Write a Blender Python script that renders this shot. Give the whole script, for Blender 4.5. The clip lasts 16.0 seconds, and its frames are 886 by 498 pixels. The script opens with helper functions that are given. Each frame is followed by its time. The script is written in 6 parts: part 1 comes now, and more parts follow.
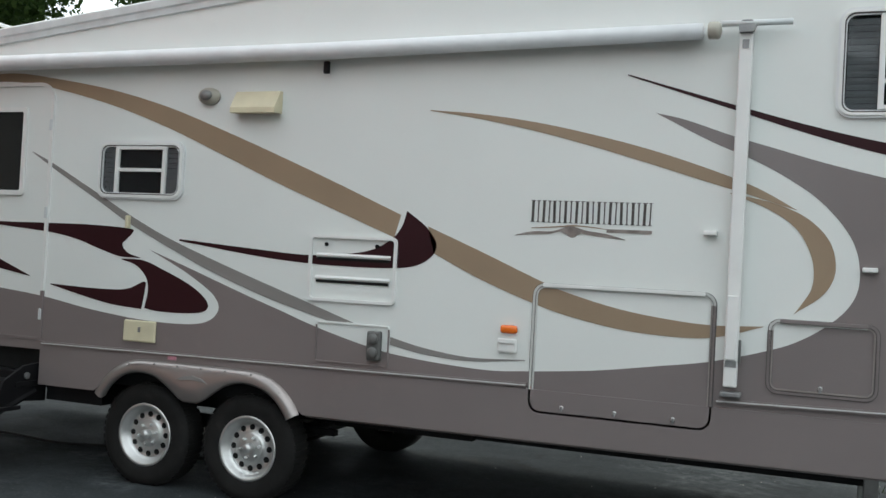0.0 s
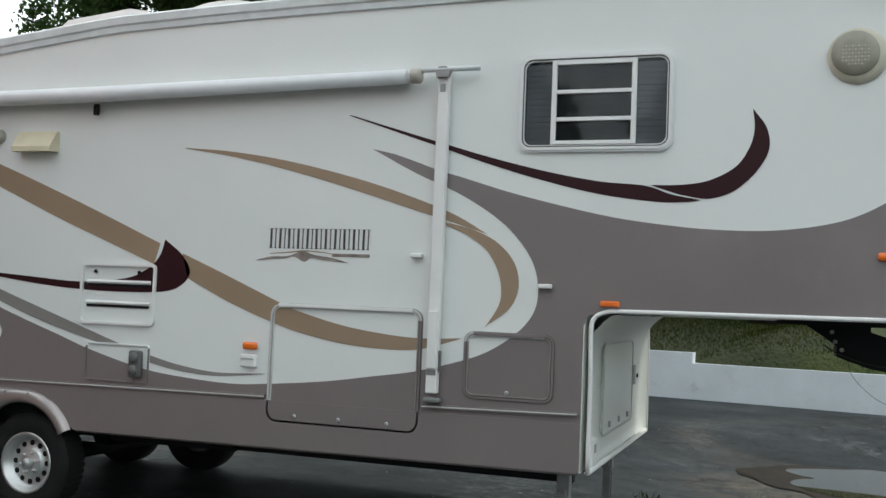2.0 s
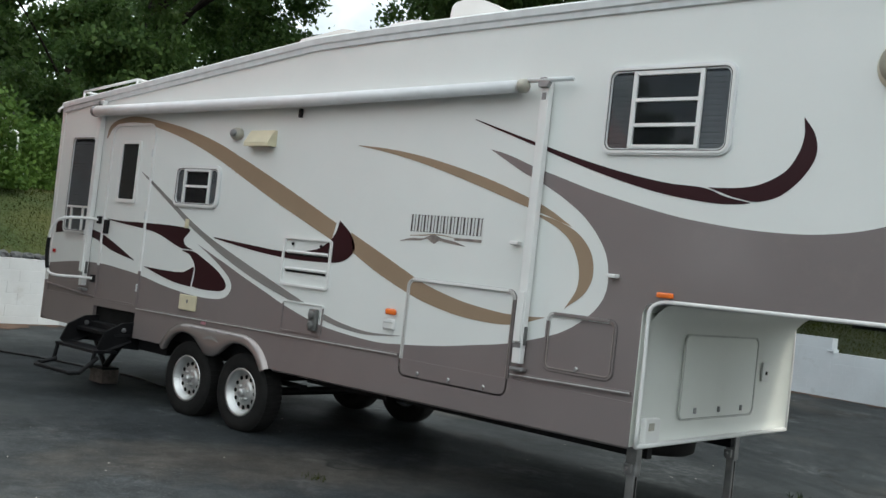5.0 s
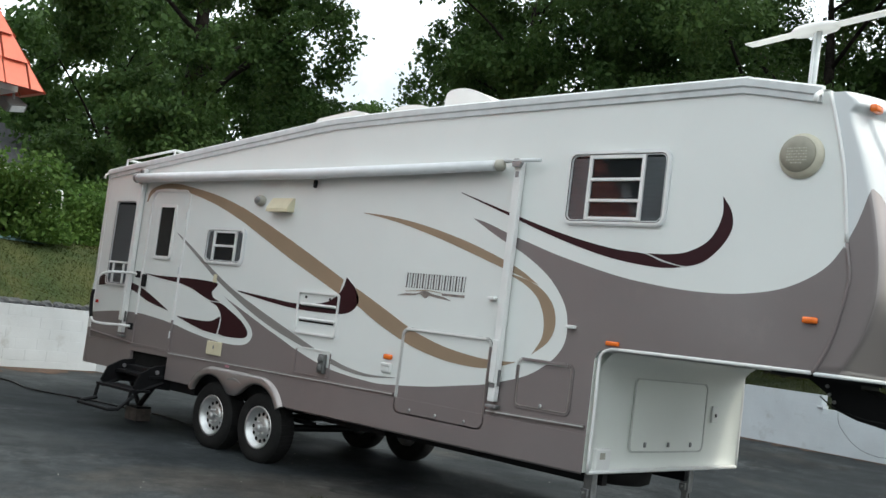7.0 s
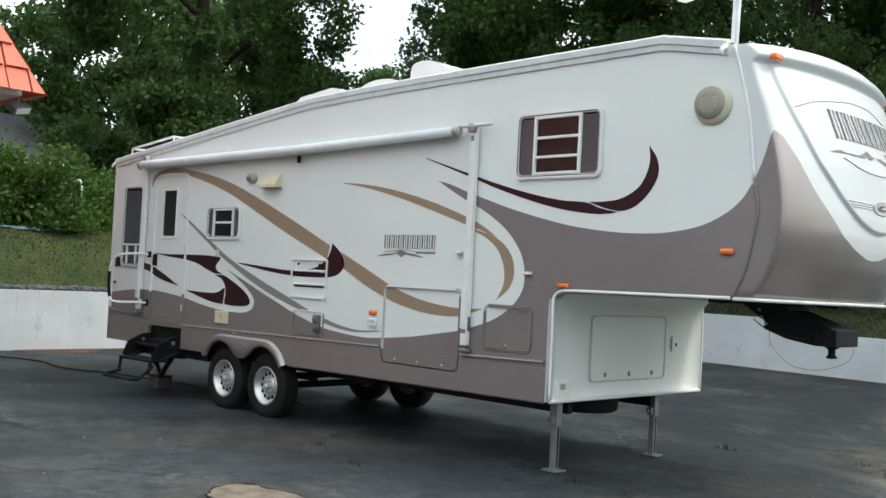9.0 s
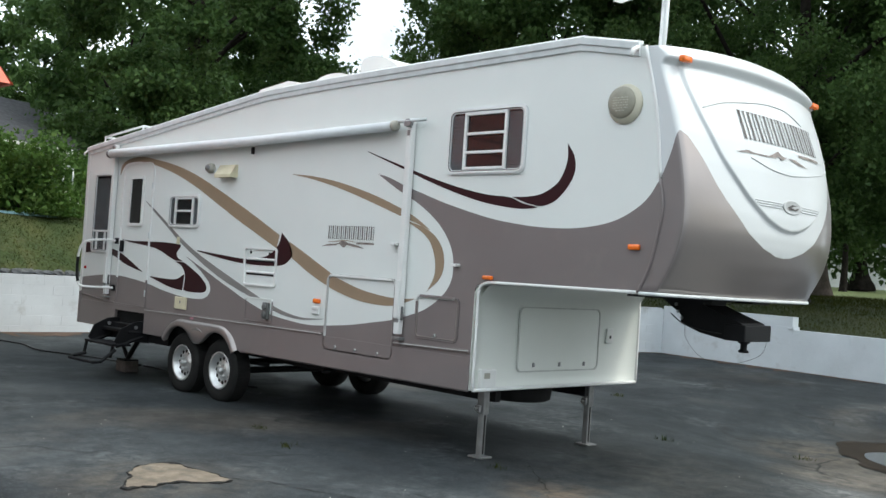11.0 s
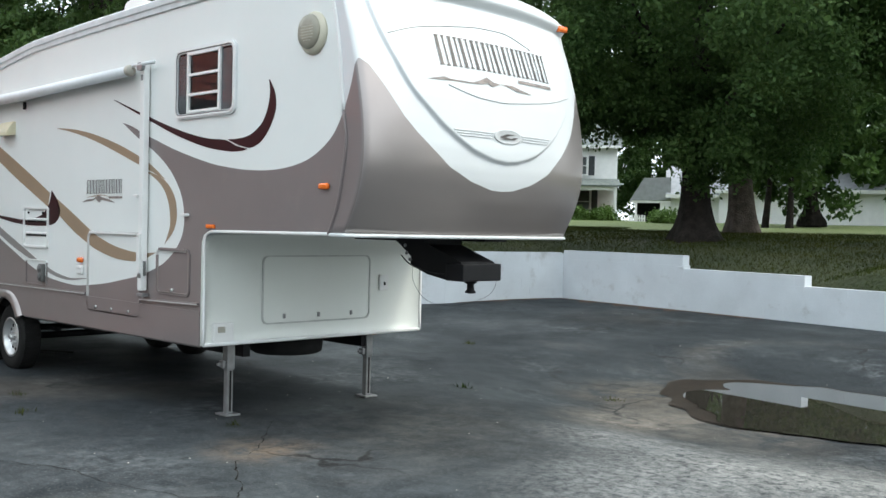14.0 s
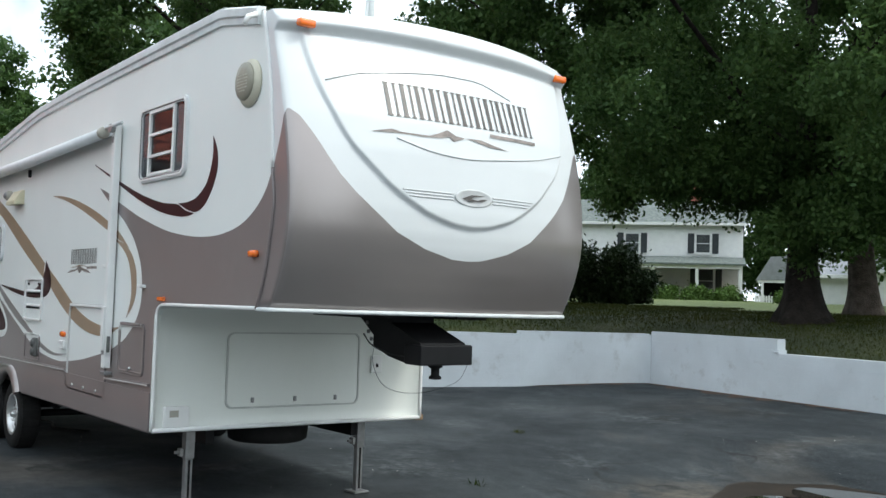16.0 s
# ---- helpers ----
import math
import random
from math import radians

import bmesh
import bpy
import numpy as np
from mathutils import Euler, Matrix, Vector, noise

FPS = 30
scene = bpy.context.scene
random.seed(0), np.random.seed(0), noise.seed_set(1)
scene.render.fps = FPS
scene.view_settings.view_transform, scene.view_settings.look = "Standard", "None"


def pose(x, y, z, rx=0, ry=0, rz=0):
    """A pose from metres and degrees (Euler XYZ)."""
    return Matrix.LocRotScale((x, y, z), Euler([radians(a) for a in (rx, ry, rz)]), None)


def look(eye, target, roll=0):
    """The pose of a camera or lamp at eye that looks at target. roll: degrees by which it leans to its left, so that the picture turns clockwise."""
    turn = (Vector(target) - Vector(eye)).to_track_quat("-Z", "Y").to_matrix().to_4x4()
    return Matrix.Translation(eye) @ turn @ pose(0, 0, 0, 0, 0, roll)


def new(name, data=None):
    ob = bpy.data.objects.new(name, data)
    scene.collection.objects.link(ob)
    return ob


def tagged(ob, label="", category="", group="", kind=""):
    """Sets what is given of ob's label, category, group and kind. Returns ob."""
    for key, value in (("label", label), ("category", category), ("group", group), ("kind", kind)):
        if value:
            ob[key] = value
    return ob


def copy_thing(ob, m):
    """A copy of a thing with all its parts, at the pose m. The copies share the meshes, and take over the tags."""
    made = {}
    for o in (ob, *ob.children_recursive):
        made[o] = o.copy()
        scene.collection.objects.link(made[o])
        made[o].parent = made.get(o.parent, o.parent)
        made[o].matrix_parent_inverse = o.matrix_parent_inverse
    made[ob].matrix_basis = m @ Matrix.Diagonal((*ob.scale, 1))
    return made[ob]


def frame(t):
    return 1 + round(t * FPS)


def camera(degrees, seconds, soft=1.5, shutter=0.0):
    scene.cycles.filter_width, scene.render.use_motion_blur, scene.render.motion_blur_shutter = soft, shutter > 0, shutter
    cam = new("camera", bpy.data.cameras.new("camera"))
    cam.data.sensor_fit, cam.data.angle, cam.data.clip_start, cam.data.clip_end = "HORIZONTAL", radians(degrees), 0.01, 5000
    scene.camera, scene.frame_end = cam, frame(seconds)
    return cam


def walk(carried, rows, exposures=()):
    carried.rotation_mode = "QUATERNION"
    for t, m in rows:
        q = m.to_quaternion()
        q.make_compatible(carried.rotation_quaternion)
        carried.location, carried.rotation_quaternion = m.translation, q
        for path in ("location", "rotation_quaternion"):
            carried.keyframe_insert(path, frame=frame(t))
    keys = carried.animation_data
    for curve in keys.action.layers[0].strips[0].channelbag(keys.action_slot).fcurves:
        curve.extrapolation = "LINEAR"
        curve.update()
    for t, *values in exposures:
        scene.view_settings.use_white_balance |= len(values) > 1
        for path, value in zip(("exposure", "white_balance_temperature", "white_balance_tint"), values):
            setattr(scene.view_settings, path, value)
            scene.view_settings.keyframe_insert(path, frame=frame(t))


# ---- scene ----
cam = camera(47.8, 16.0)
PATH = [
    (0, (9.248, -5.71, 1.622), (8.513, -3.85, 1.657), 3.1),
    (0.5, (9.567, -5.723, 1.596), (8.841, -3.862, 1.695), 3.2),
    (1, (9.97, -5.717, 1.592), (9.362, -3.814, 1.684), 2.1),
    (1.5, (10.4, -5.825, 1.532), (9.718, -3.948, 1.637), 1.3),
    (2, (10.784, -5.809, 1.572), (10.124, -3.925, 1.689), 2.4),
    (2.5, (11.154, -5.778, 1.595), (10.448, -3.91, 1.718), 3.8),
    (3, (11.528, -5.774, 1.578), (10.634, -3.989, 1.705), 0.9),
    (3.5, (11.882, -5.654, 1.602), (10.84, -3.958, 1.788), 3.4),
    (4, (12.245, -5.545, 1.609), (11.154, -3.874, 1.75), 3.7),
    (4.5, (12.606, -5.581, 1.65), (11.381, -4.0, 1.653), 5.5),
    (4.7, (12.7, -5.625, 1.63), (11.42, -4.088, 1.648), 5.6),
    (6.8, (13.797, -6.402, 1.603), (12.454, -4.927, 1.746), 8.2),
    (7, (13.908, -6.439, 1.596), (12.552, -4.976, 1.751), 7.2),
    (7.5, (14.234, -6.511, 1.594), (12.798, -5.124, 1.715), 6.0),
    (8, (14.519, -6.62, 1.576), (13.126, -5.186, 1.644), 3.7),
    (8.2, (14.588, -6.672, 1.582), (13.209, -5.225, 1.647), 3.6),
    (10.3, (15.343, -6.554, 1.638), (13.875, -5.198, 1.709), 3.0),
    (10.5, (15.395, -6.455, 1.642), (13.905, -5.123, 1.714), 4.6),
    (11, (15.606, -6.317, 1.663), (14.184, -4.912, 1.707), 3.9),
    (11.5, (15.867, -6.089, 1.679), (14.348, -4.788, 1.724), 4.4),
    (12, (16.008, -5.804, 1.654), (14.55, -4.435, 1.698), 5.2),
    (12.5, (16.209, -5.444, 1.648), (14.806, -4.02, 1.601), 3.2),
    (13, (16.523, -5.093, 1.652), (15.036, -3.758, 1.57), 0.8),
    (13.5, (16.716, -4.776, 1.634), (15.257, -3.409, 1.58), 0.3),
    (14, (16.868, -4.391, 1.671), (15.451, -2.981, 1.627), 1.3),
    (14.5, (17.114, -4.058, 1.686), (15.613, -2.736, 1.705), 0.3),
    (15, (17.113, -3.686, 1.674), (15.591, -2.389, 1.706), 0.4),
    (15.5, (17.009, -3.268, 1.69), (15.475, -1.987, 1.77), 0.6),
    (16, (16.916, -2.806, 1.679), (15.321, -1.603, 1.785), 1.9),
]
EXPOSURES = [(0, 0.54, 6540, 3), (1, 0.35, 6540, 3), (2, 0.4, 6540, 3), (3.5, 0.36, 6540, 3), (4.7, 0.47, 6540, 3), (7, 0.6, 6500, 3), (8.2, 0.65, 6500, 3), (10.5, 0.69, 6350, 3), (12.5, 0.72, 6300, 3), (13.5, 0.94, 6300, 3), (14, 0.9, 6300, 3), (15, 0.78, 6250, 3), (16, 0.64, 6200, 3)]
walk(cam, [(t, look(eye, target, roll)) for t, eye, target, roll in PATH], EXPOSURES)

from mathutils.geometry import tessellate_polygon

# ---- light ----
world = bpy.data.worlds.new("world")
scene.world = world
world.use_nodes = True
wn = world.node_tree.nodes
sky = wn.new("ShaderNodeTexSky")
sky.sky_type = "NISHITA"
sky.sun_disc = False
sky.sun_elevation = radians(54)
sky.sun_rotation = radians(60)
sky.air_density, sky.dust_density, sky.ozone_density = 1.0, 5.0, 1.0
haze = wn.new("ShaderNodeMixRGB")
cloud = wn.new("ShaderNodeTexNoise")
cloud.inputs["Scale"].default_value = 3.2
cloud.inputs["Detail"].default_value = 7
cloud_ramp = wn.new("ShaderNodeMapRange")
cloud_ramp.inputs["From Min"].default_value, cloud_ramp.inputs["From Max"].default_value = 0.36, 0.52
cloud_ramp.inputs["To Min"].default_value, cloud_ramp.inputs["To Max"].default_value = 0.15, 0.85
cloud_dir = wn.new("ShaderNodeTexCoord")
world.node_tree.links.new(cloud_dir.outputs["Generated"], cloud.inputs["Vector"])
world.node_tree.links.new(cloud.outputs["Fac"], cloud_ramp.inputs["Value"])
world.node_tree.links.new(cloud_ramp.outputs["Result"], haze.inputs["Fac"])
haze.inputs["Color2"].default_value = (13.5, 14.2, 15.2, 1)
world.node_tree.links.new(sky.outputs["Color"], haze.inputs["Color1"])
world.node_tree.links.new(haze.outputs["Color"], wn["Background"].inputs["Color"])
wn["Background"].inputs["Strength"].default_value = 0.103
sun_data = bpy.data.lights.new("sun", "SUN")
sun_data.energy, sun_data.angle, sun_data.color = 1.05, radians(11), (1.0, 0.96, 0.9)
sun = new("sun", sun_data)
sun.matrix_world = look((23, 13, 36), (0, 0, 0))


# ---- materials ----
def material(name, color, rough=0.5, metal=0.0, vary=0.15, scale=6.0, fine=80.0, bump=0.1, second=None, coat=0.0, dirt=None, island=0.0, spec=0.5, bump_dist=0.004, placed=False):
    m = bpy.data.materials.new(name)
    m.use_nodes = True
    nt = m.node_tree
    n, l = nt.nodes, nt.links
    bsdf = n["Principled BSDF"]
    tc = n.new("ShaderNodeTexCoord")
    big = n.new("ShaderNodeTexNoise")
    big.inputs["Scale"].default_value = scale
    big.inputs["Detail"].default_value = 6
    small = n.new("ShaderNodeTexNoise")
    small.inputs["Scale"].default_value = fine
    small.inputs["Detail"].default_value = 3
    spot = n.new("ShaderNodeNewGeometry").outputs["Position"] if placed else tc.outputs["Object"]
    for q in (big, small):
        l.new(spot, q.inputs["Vector"])
    ramp = n.new("ShaderNodeValToRGB")
    c2 = second or tuple(min(1, c * (1 + vary)) for c in color)
    c1 = color if second else tuple(c * (1 - vary) for c in color)
    ramp.color_ramp.elements[0].position, ramp.color_ramp.elements[1].position = 0.35, 0.68
    ramp.color_ramp.elements[0].color, ramp.color_ramp.elements[1].color = (*c1, 1), (*c2, 1)
    l.new(big.outputs["Fac"], ramp.inputs["Fac"])
    grain = n.new("ShaderNodeMixRGB")
    grain.blend_type = "OVERLAY"
    grain.inputs["Fac"].default_value = min(0.9, vary * 1.5)
    l.new(ramp.outputs["Color"], grain.inputs["Color1"])
    l.new(small.outputs["Color"], grain.inputs["Color2"])
    hsv = n.new("ShaderNodeHueSaturation")
    hsv.inputs["Saturation"].default_value = 1.0
    bw = n.new("ShaderNodeRGBToBW")
    l.new(small.outputs["Color"], bw.inputs["Color"])
    l.new(bw.outputs["Val"], grain.inputs["Color2"])
    l.new(grain.outputs["Color"], hsv.inputs["Color"])
    if island:
        geo = n.new("ShaderNodeNewGeometry")
        mr = n.new("ShaderNodeMapRange")
        mr.inputs["To Min"].default_value, mr.inputs["To Max"].default_value = 1 - island, 1 + island
        l.new(geo.outputs["Random Per Island"], mr.inputs["Value"])
        l.new(mr.outputs["Result"], hsv.inputs["Value"])
    last = hsv.outputs["Color"]
    if dirt:
        d = n.new("ShaderNodeTexNoise")
        d.inputs["Scale"].default_value = dirt[1]
        d.inputs["Detail"].default_value = 8
        d.inputs["Roughness"].default_value = 0.7
        l.new(spot, d.inputs["Vector"])
        dr = n.new("ShaderNodeValToRGB")
        dr.color_ramp.elements[0].position, dr.color_ramp.elements[1].position = dirt[2], dirt[2] + 0.16
        l.new(d.outputs["Fac"], dr.inputs["Fac"])
        mx = n.new("ShaderNodeMixRGB")
        mx.inputs["Color2"].default_value = (*dirt[0], 1)
        f = n.new("ShaderNodeMath")
        f.operation = "MULTIPLY"
        f.inputs[1].default_value = dirt[3]
        l.new(dr.outputs["Color"], f.inputs[0])
        l.new(f.outputs[0], mx.inputs["Fac"])
        l.new(last, mx.inputs["Color1"])
        last = mx.outputs["Color"]
    l.new(last, bsdf.inputs["Base Color"])
    bsdf.inputs["Roughness"].default_value = rough
    bsdf.inputs["Metallic"].default_value = metal
    bsdf.inputs["Specular IOR Level"].default_value = spec
    if coat:
        bsdf.inputs["Coat Weight"].default_value = coat
        bsdf.inputs["Coat Roughness"].default_value = 0.08
    if bump:
        b = n.new("ShaderNodeBump")
        b.inputs["Strength"].default_value = bump
        b.inputs["Distance"].default_value = bump_dist
        l.new(small.outputs["Fac"], b.inputs["Height"])
        l.new(b.outputs["Normal"], bsdf.inputs["Normal"])
    return m


M_white = material("gelcoat white", (0.755, 0.775, 0.75), 0.48, spec=0.35, vary=0.02, scale=1.2, fine=220, bump=0.015, dirt=((0.62, 0.60, 0.55), 1.6, 0.6, 0.18))
M_cap = material("moulded white cap", (0.645, 0.665, 0.67), 0.34, vary=0.015, scale=1.5, fine=60, bump=0.01, coat=0.2)
M_liner = material("cream white moulding", (0.79, 0.81, 0.765), 0.32, vary=0.02, scale=1.5, fine=60, bump=0.01, coat=0.15, dirt=((0.66, 0.65, 0.58), 2.2, 0.6, 0.25))
M_taupe = material("taupe paint", (0.195, 0.166, 0.162), 0.36, coat=0.3, vary=0.04, scale=1.5, fine=300, bump=0.01, dirt=((0.27, 0.235, 0.215), 1.3, 0.58, 0.35))
M_pearl = material("pearl taupe paint", (0.335, 0.30, 0.288), 0.3, metal=0.65, vary=0.03, scale=1.5, fine=400, bump=0.01, coat=0.3)
M_tan = material("tan vinyl", (0.31, 0.225, 0.15), 0.4, vary=0.05, scale=2, fine=200, bump=0.01)
M_grey = material("grey vinyl", (0.24, 0.225, 0.215), 0.4, vary=0.05, scale=2, fine=200, bump=0.01)
M_maroon = material("maroon vinyl", (0.028, 0.006, 0.009), 0.4, spec=0.22, vary=0.1, scale=2, fine=200, bump=0.01)
M_ink = material("dark print", (0.07, 0.06, 0.055), 0.4, vary=0.3, scale=14, fine=200, bump=0.0)
M_faint = material("faint grey print", (0.52, 0.53, 0.53), 0.4, vary=0.1, scale=14, fine=200, bump=0.0)
M_print = material("taupe print", (0.235, 0.20, 0.18), 0.4, vary=0.3, scale=14, fine=200, bump=0.0)
M_alu = material("aluminium trim", (0.65, 0.675, 0.675), 0.5, spec=0.35, metal=0.0, vary=0.08, scale=8, fine=200, bump=0.02)
M_chrome = material("polished wheel metal", (0.66, 0.66, 0.65), 0.36, metal=0.75, vary=0.05, scale=10, fine=200, bump=0.02, dirt=((0.4, 0.38, 0.36), 9, 0.64, 0.3))
M_rubber = material("tyre rubber", (0.014, 0.0135, 0.013), 0.8, spec=0.25, vary=0.2, scale=10, fine=120, bump=0.2, dirt=((0.06, 0.055, 0.05), 5, 0.6, 0.35))
M_black = material("black painted steel", (0.008, 0.008, 0.009), 0.55, spec=0.2, vary=0.2, scale=6, fine=150, bump=0.08, dirt=((0.07, 0.05, 0.04), 4, 0.62, 0.4))
M_steel = material("galvanised steel", (0.27, 0.27, 0.27), 0.48, metal=0.6, vary=0.15, scale=12, fine=150, bump=0.06, dirt=((0.2, 0.13, 0.08), 5, 0.62, 0.4))
M_trim = material("pale hatch trim", (0.6, 0.6, 0.58), 0.4, metal=0.1, vary=0.05, scale=8, fine=120, bump=0.02)
M_trim2 = material("worn taupe hatch trim", (0.30, 0.265, 0.25), 0.35, metal=0.3, vary=0.08, scale=8, fine=120, bump=0.02)
M_seal = material("grey hatch joint", (0.55, 0.56, 0.53), 0.5, vary=0.1, scale=8, fine=120, bump=0.02)
M_gap = material("dark rubber joint", (0.10, 0.09, 0.086), 0.6, vary=0.1, scale=8, fine=120, bump=0.02)
M_pewter2 = material("dark hatch seal", (0.11, 0.095, 0.09), 0.5, vary=0.08, scale=8, fine=120, bump=0.02)
M_pewter = material("grey hatch trim", (0.30, 0.285, 0.275), 0.4, metal=0.4, vary=0.08, scale=8, fine=120, bump=0.02)
M_awning = material("vinyl awning cover", (0.74, 0.75, 0.76), 0.42, vary=0.04, scale=7, fine=60, bump=0.08, dirt=((0.5, 0.5, 0.5), 3, 0.6, 0.25))
M_plastic = material("white plastic", (0.78, 0.78, 0.76), 0.42, vary=0.03, scale=5, fine=150, bump=0.02)
M_frame = material("pale grey window frame", (0.72, 0.73, 0.73), 0.45, vary=0.04, scale=6, fine=150, bump=0.02)
M_cream = material("yellowed plastic", (0.66, 0.60, 0.42), 0.5, vary=0.06, scale=6, fine=150, bump=0.03)
M_dome = material("weathered olive grey plastic", (0.31, 0.295, 0.235), 0.5, vary=0.1, scale=9, fine=150, bump=0.05)
M_ring = material("weathered beige plastic", (0.56, 0.53, 0.42), 0.5, vary=0.08, scale=7, fine=150, bump=0.03)
M_greycap = material("weathered grey plastic", (0.42, 0.40, 0.34), 0.5, vary=0.1, scale=9, fine=150, bump=0.05)
M_dgrey = material("dark grey plastic", (0.12, 0.12, 0.115), 0.5, vary=0.12, scale=9, fine=150, bump=0.05)
M_amber = material("amber lens", (0.85, 0.17, 0.015), 0.2, vary=0.06, scale=20, fine=300, bump=0.05, coat=0.5)
M_red = material("red lens", (0.4, 0.02, 0.02), 0.2, vary=0.06, scale=20, fine=300, bump=0.05)
M_blind = material("pleated blind", (0.80, 0.79, 0.80), 0.7, vary=0.08, scale=6, fine=100, bump=0.05)
M_shade = material("brown window shade", (0.16, 0.145, 0.12), 0.8, vary=0.1, scale=5, fine=90, bump=0.02)
# Near black stands for shade inside slots, holes, the recess and windows.
M_dark = material("near black", (0.015, 0.015, 0.015), 0.9, spec=0.1, vary=0.2, scale=5, fine=60, bump=0.0)
M_under = material("underbody sheet", (0.014, 0.014, 0.015), 0.85, spec=0.2, vary=0.3, scale=3, fine=60, bump=0.05)
M_roof = material("roof membrane", (0.7, 0.7, 0.68), 0.6, vary=0.06, scale=3, fine=60, bump=0.05, dirt=((0.4, 0.4, 0.38), 1.2, 0.55, 0.4))
M_block = material("white painted block", (0.545, 0.578, 0.60), 0.8, vary=0.07, scale=1.3, fine=45, bump=0.22, dirt=((0.27, 0.26, 0.245), 2.1, 0.58, 0.55), bump_dist=0.008, placed=True)
M_wood = material("weathered timber", (0.26, 0.17, 0.10), 0.8, vary=0.25, scale=9, fine=90, bump=0.2)
M_slate = material("dark edging stone", (0.085, 0.09, 0.095), 0.85, vary=0.35, scale=6, fine=40, bump=0.4)
M_bark = material("bark", (0.021, 0.0175, 0.015), 0.95, spec=0.15, vary=0.4, scale=5, fine=22, bump=0.9, bump_dist=0.03)
M_bark2 = material("pale bark", (0.105, 0.088, 0.078), 0.95, spec=0.15, vary=0.3, scale=5, fine=22, bump=0.9, bump_dist=0.03)
M_orange = material("orange roof paint", (0.60, 0.135, 0.075), 0.55, vary=0.08, scale=4, fine=60, bump=0.12, dirt=((0.4, 0.13, 0.08), 3, 0.6, 0.4))
M_soffit = material("white soffit", (0.72, 0.72, 0.70), 0.7, vary=0.06, scale=3, fine=60, bump=0.05)
M_siding = material("white clapboard", (0.8, 0.8, 0.78), 0.6, vary=0.04, scale=3, fine=60, bump=0.05)
M_shingle = material("grey green shingles", (0.12, 0.14, 0.13), 0.85, vary=0.3, scale=6, fine=30, bump=0.3)
M_darkroof = material("charcoal shingles", (0.055, 0.056, 0.062), 0.85, vary=0.3, scale=6, fine=30, bump=0.3)
M_shutter = material("dark shutter paint", (0.03, 0.035, 0.04), 0.5, vary=0.15, scale=6, fine=80, bump=0.05)
M_grass = material("mown grass", (0.026, 0.046, 0.007), 0.9, vary=0.4, scale=1.1, fine=14, bump=0.9, second=(0.058, 0.066, 0.014), dirt=((0.10, 0.082, 0.032), 0.8, 0.54, 0.75), bump_dist=0.05)
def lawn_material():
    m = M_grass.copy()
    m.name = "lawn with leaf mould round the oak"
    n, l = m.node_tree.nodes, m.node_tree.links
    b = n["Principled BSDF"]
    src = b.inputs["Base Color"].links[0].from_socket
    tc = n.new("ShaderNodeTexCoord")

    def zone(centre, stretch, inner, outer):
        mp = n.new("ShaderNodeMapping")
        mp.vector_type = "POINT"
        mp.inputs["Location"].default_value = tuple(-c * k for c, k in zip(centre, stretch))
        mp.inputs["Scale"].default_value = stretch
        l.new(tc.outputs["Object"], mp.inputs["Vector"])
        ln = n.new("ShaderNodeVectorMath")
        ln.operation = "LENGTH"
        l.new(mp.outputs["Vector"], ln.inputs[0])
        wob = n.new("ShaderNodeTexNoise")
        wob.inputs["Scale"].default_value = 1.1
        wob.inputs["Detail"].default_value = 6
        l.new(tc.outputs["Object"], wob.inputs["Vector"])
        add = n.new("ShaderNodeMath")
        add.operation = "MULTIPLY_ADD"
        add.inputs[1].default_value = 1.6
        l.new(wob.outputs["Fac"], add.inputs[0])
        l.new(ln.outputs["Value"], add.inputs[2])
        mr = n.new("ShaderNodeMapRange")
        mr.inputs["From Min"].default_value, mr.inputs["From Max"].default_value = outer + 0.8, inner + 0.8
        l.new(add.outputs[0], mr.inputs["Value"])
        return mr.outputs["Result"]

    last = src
    # Colour holds a sunlit strip behind and the oak's dark shade in front.
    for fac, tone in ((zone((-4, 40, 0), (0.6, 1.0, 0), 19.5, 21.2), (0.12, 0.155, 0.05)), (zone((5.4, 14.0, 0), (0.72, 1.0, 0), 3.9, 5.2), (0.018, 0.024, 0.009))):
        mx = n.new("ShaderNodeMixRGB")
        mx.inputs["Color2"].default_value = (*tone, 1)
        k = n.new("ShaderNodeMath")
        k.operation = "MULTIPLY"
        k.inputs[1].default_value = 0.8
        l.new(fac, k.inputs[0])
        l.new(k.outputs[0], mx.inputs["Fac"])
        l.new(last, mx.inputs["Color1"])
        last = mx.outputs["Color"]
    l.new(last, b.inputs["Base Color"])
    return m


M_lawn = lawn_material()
M_blade = material("grass blades", (0.021, 0.034, 0.005), 0.85, vary=0.3, scale=0.8, fine=20, bump=0.0, second=(0.055, 0.060, 0.012), island=0.3, spec=0.1)
M_rust = material("red soil and leaf litter", (0.085, 0.05, 0.033), 0.95, vary=0.4, scale=6, fine=50, bump=0.5)
M_litter = material("pale litter", (0.5, 0.48, 0.43), 0.8, vary=0.2, scale=20, fine=90, bump=0.1)
M_patch = material("bare sandy base", (0.19, 0.155, 0.115), 0.95, dirt=((0.07, 0.065, 0.06), 4, 0.5, 0.7), vary=0.3, scale=7, fine=90, bump=0.6, bump_dist=0.01)
M_cable = material("black cable", (0.015, 0.015, 0.015), 0.6, vary=0.1, scale=10, fine=90, bump=0.0)


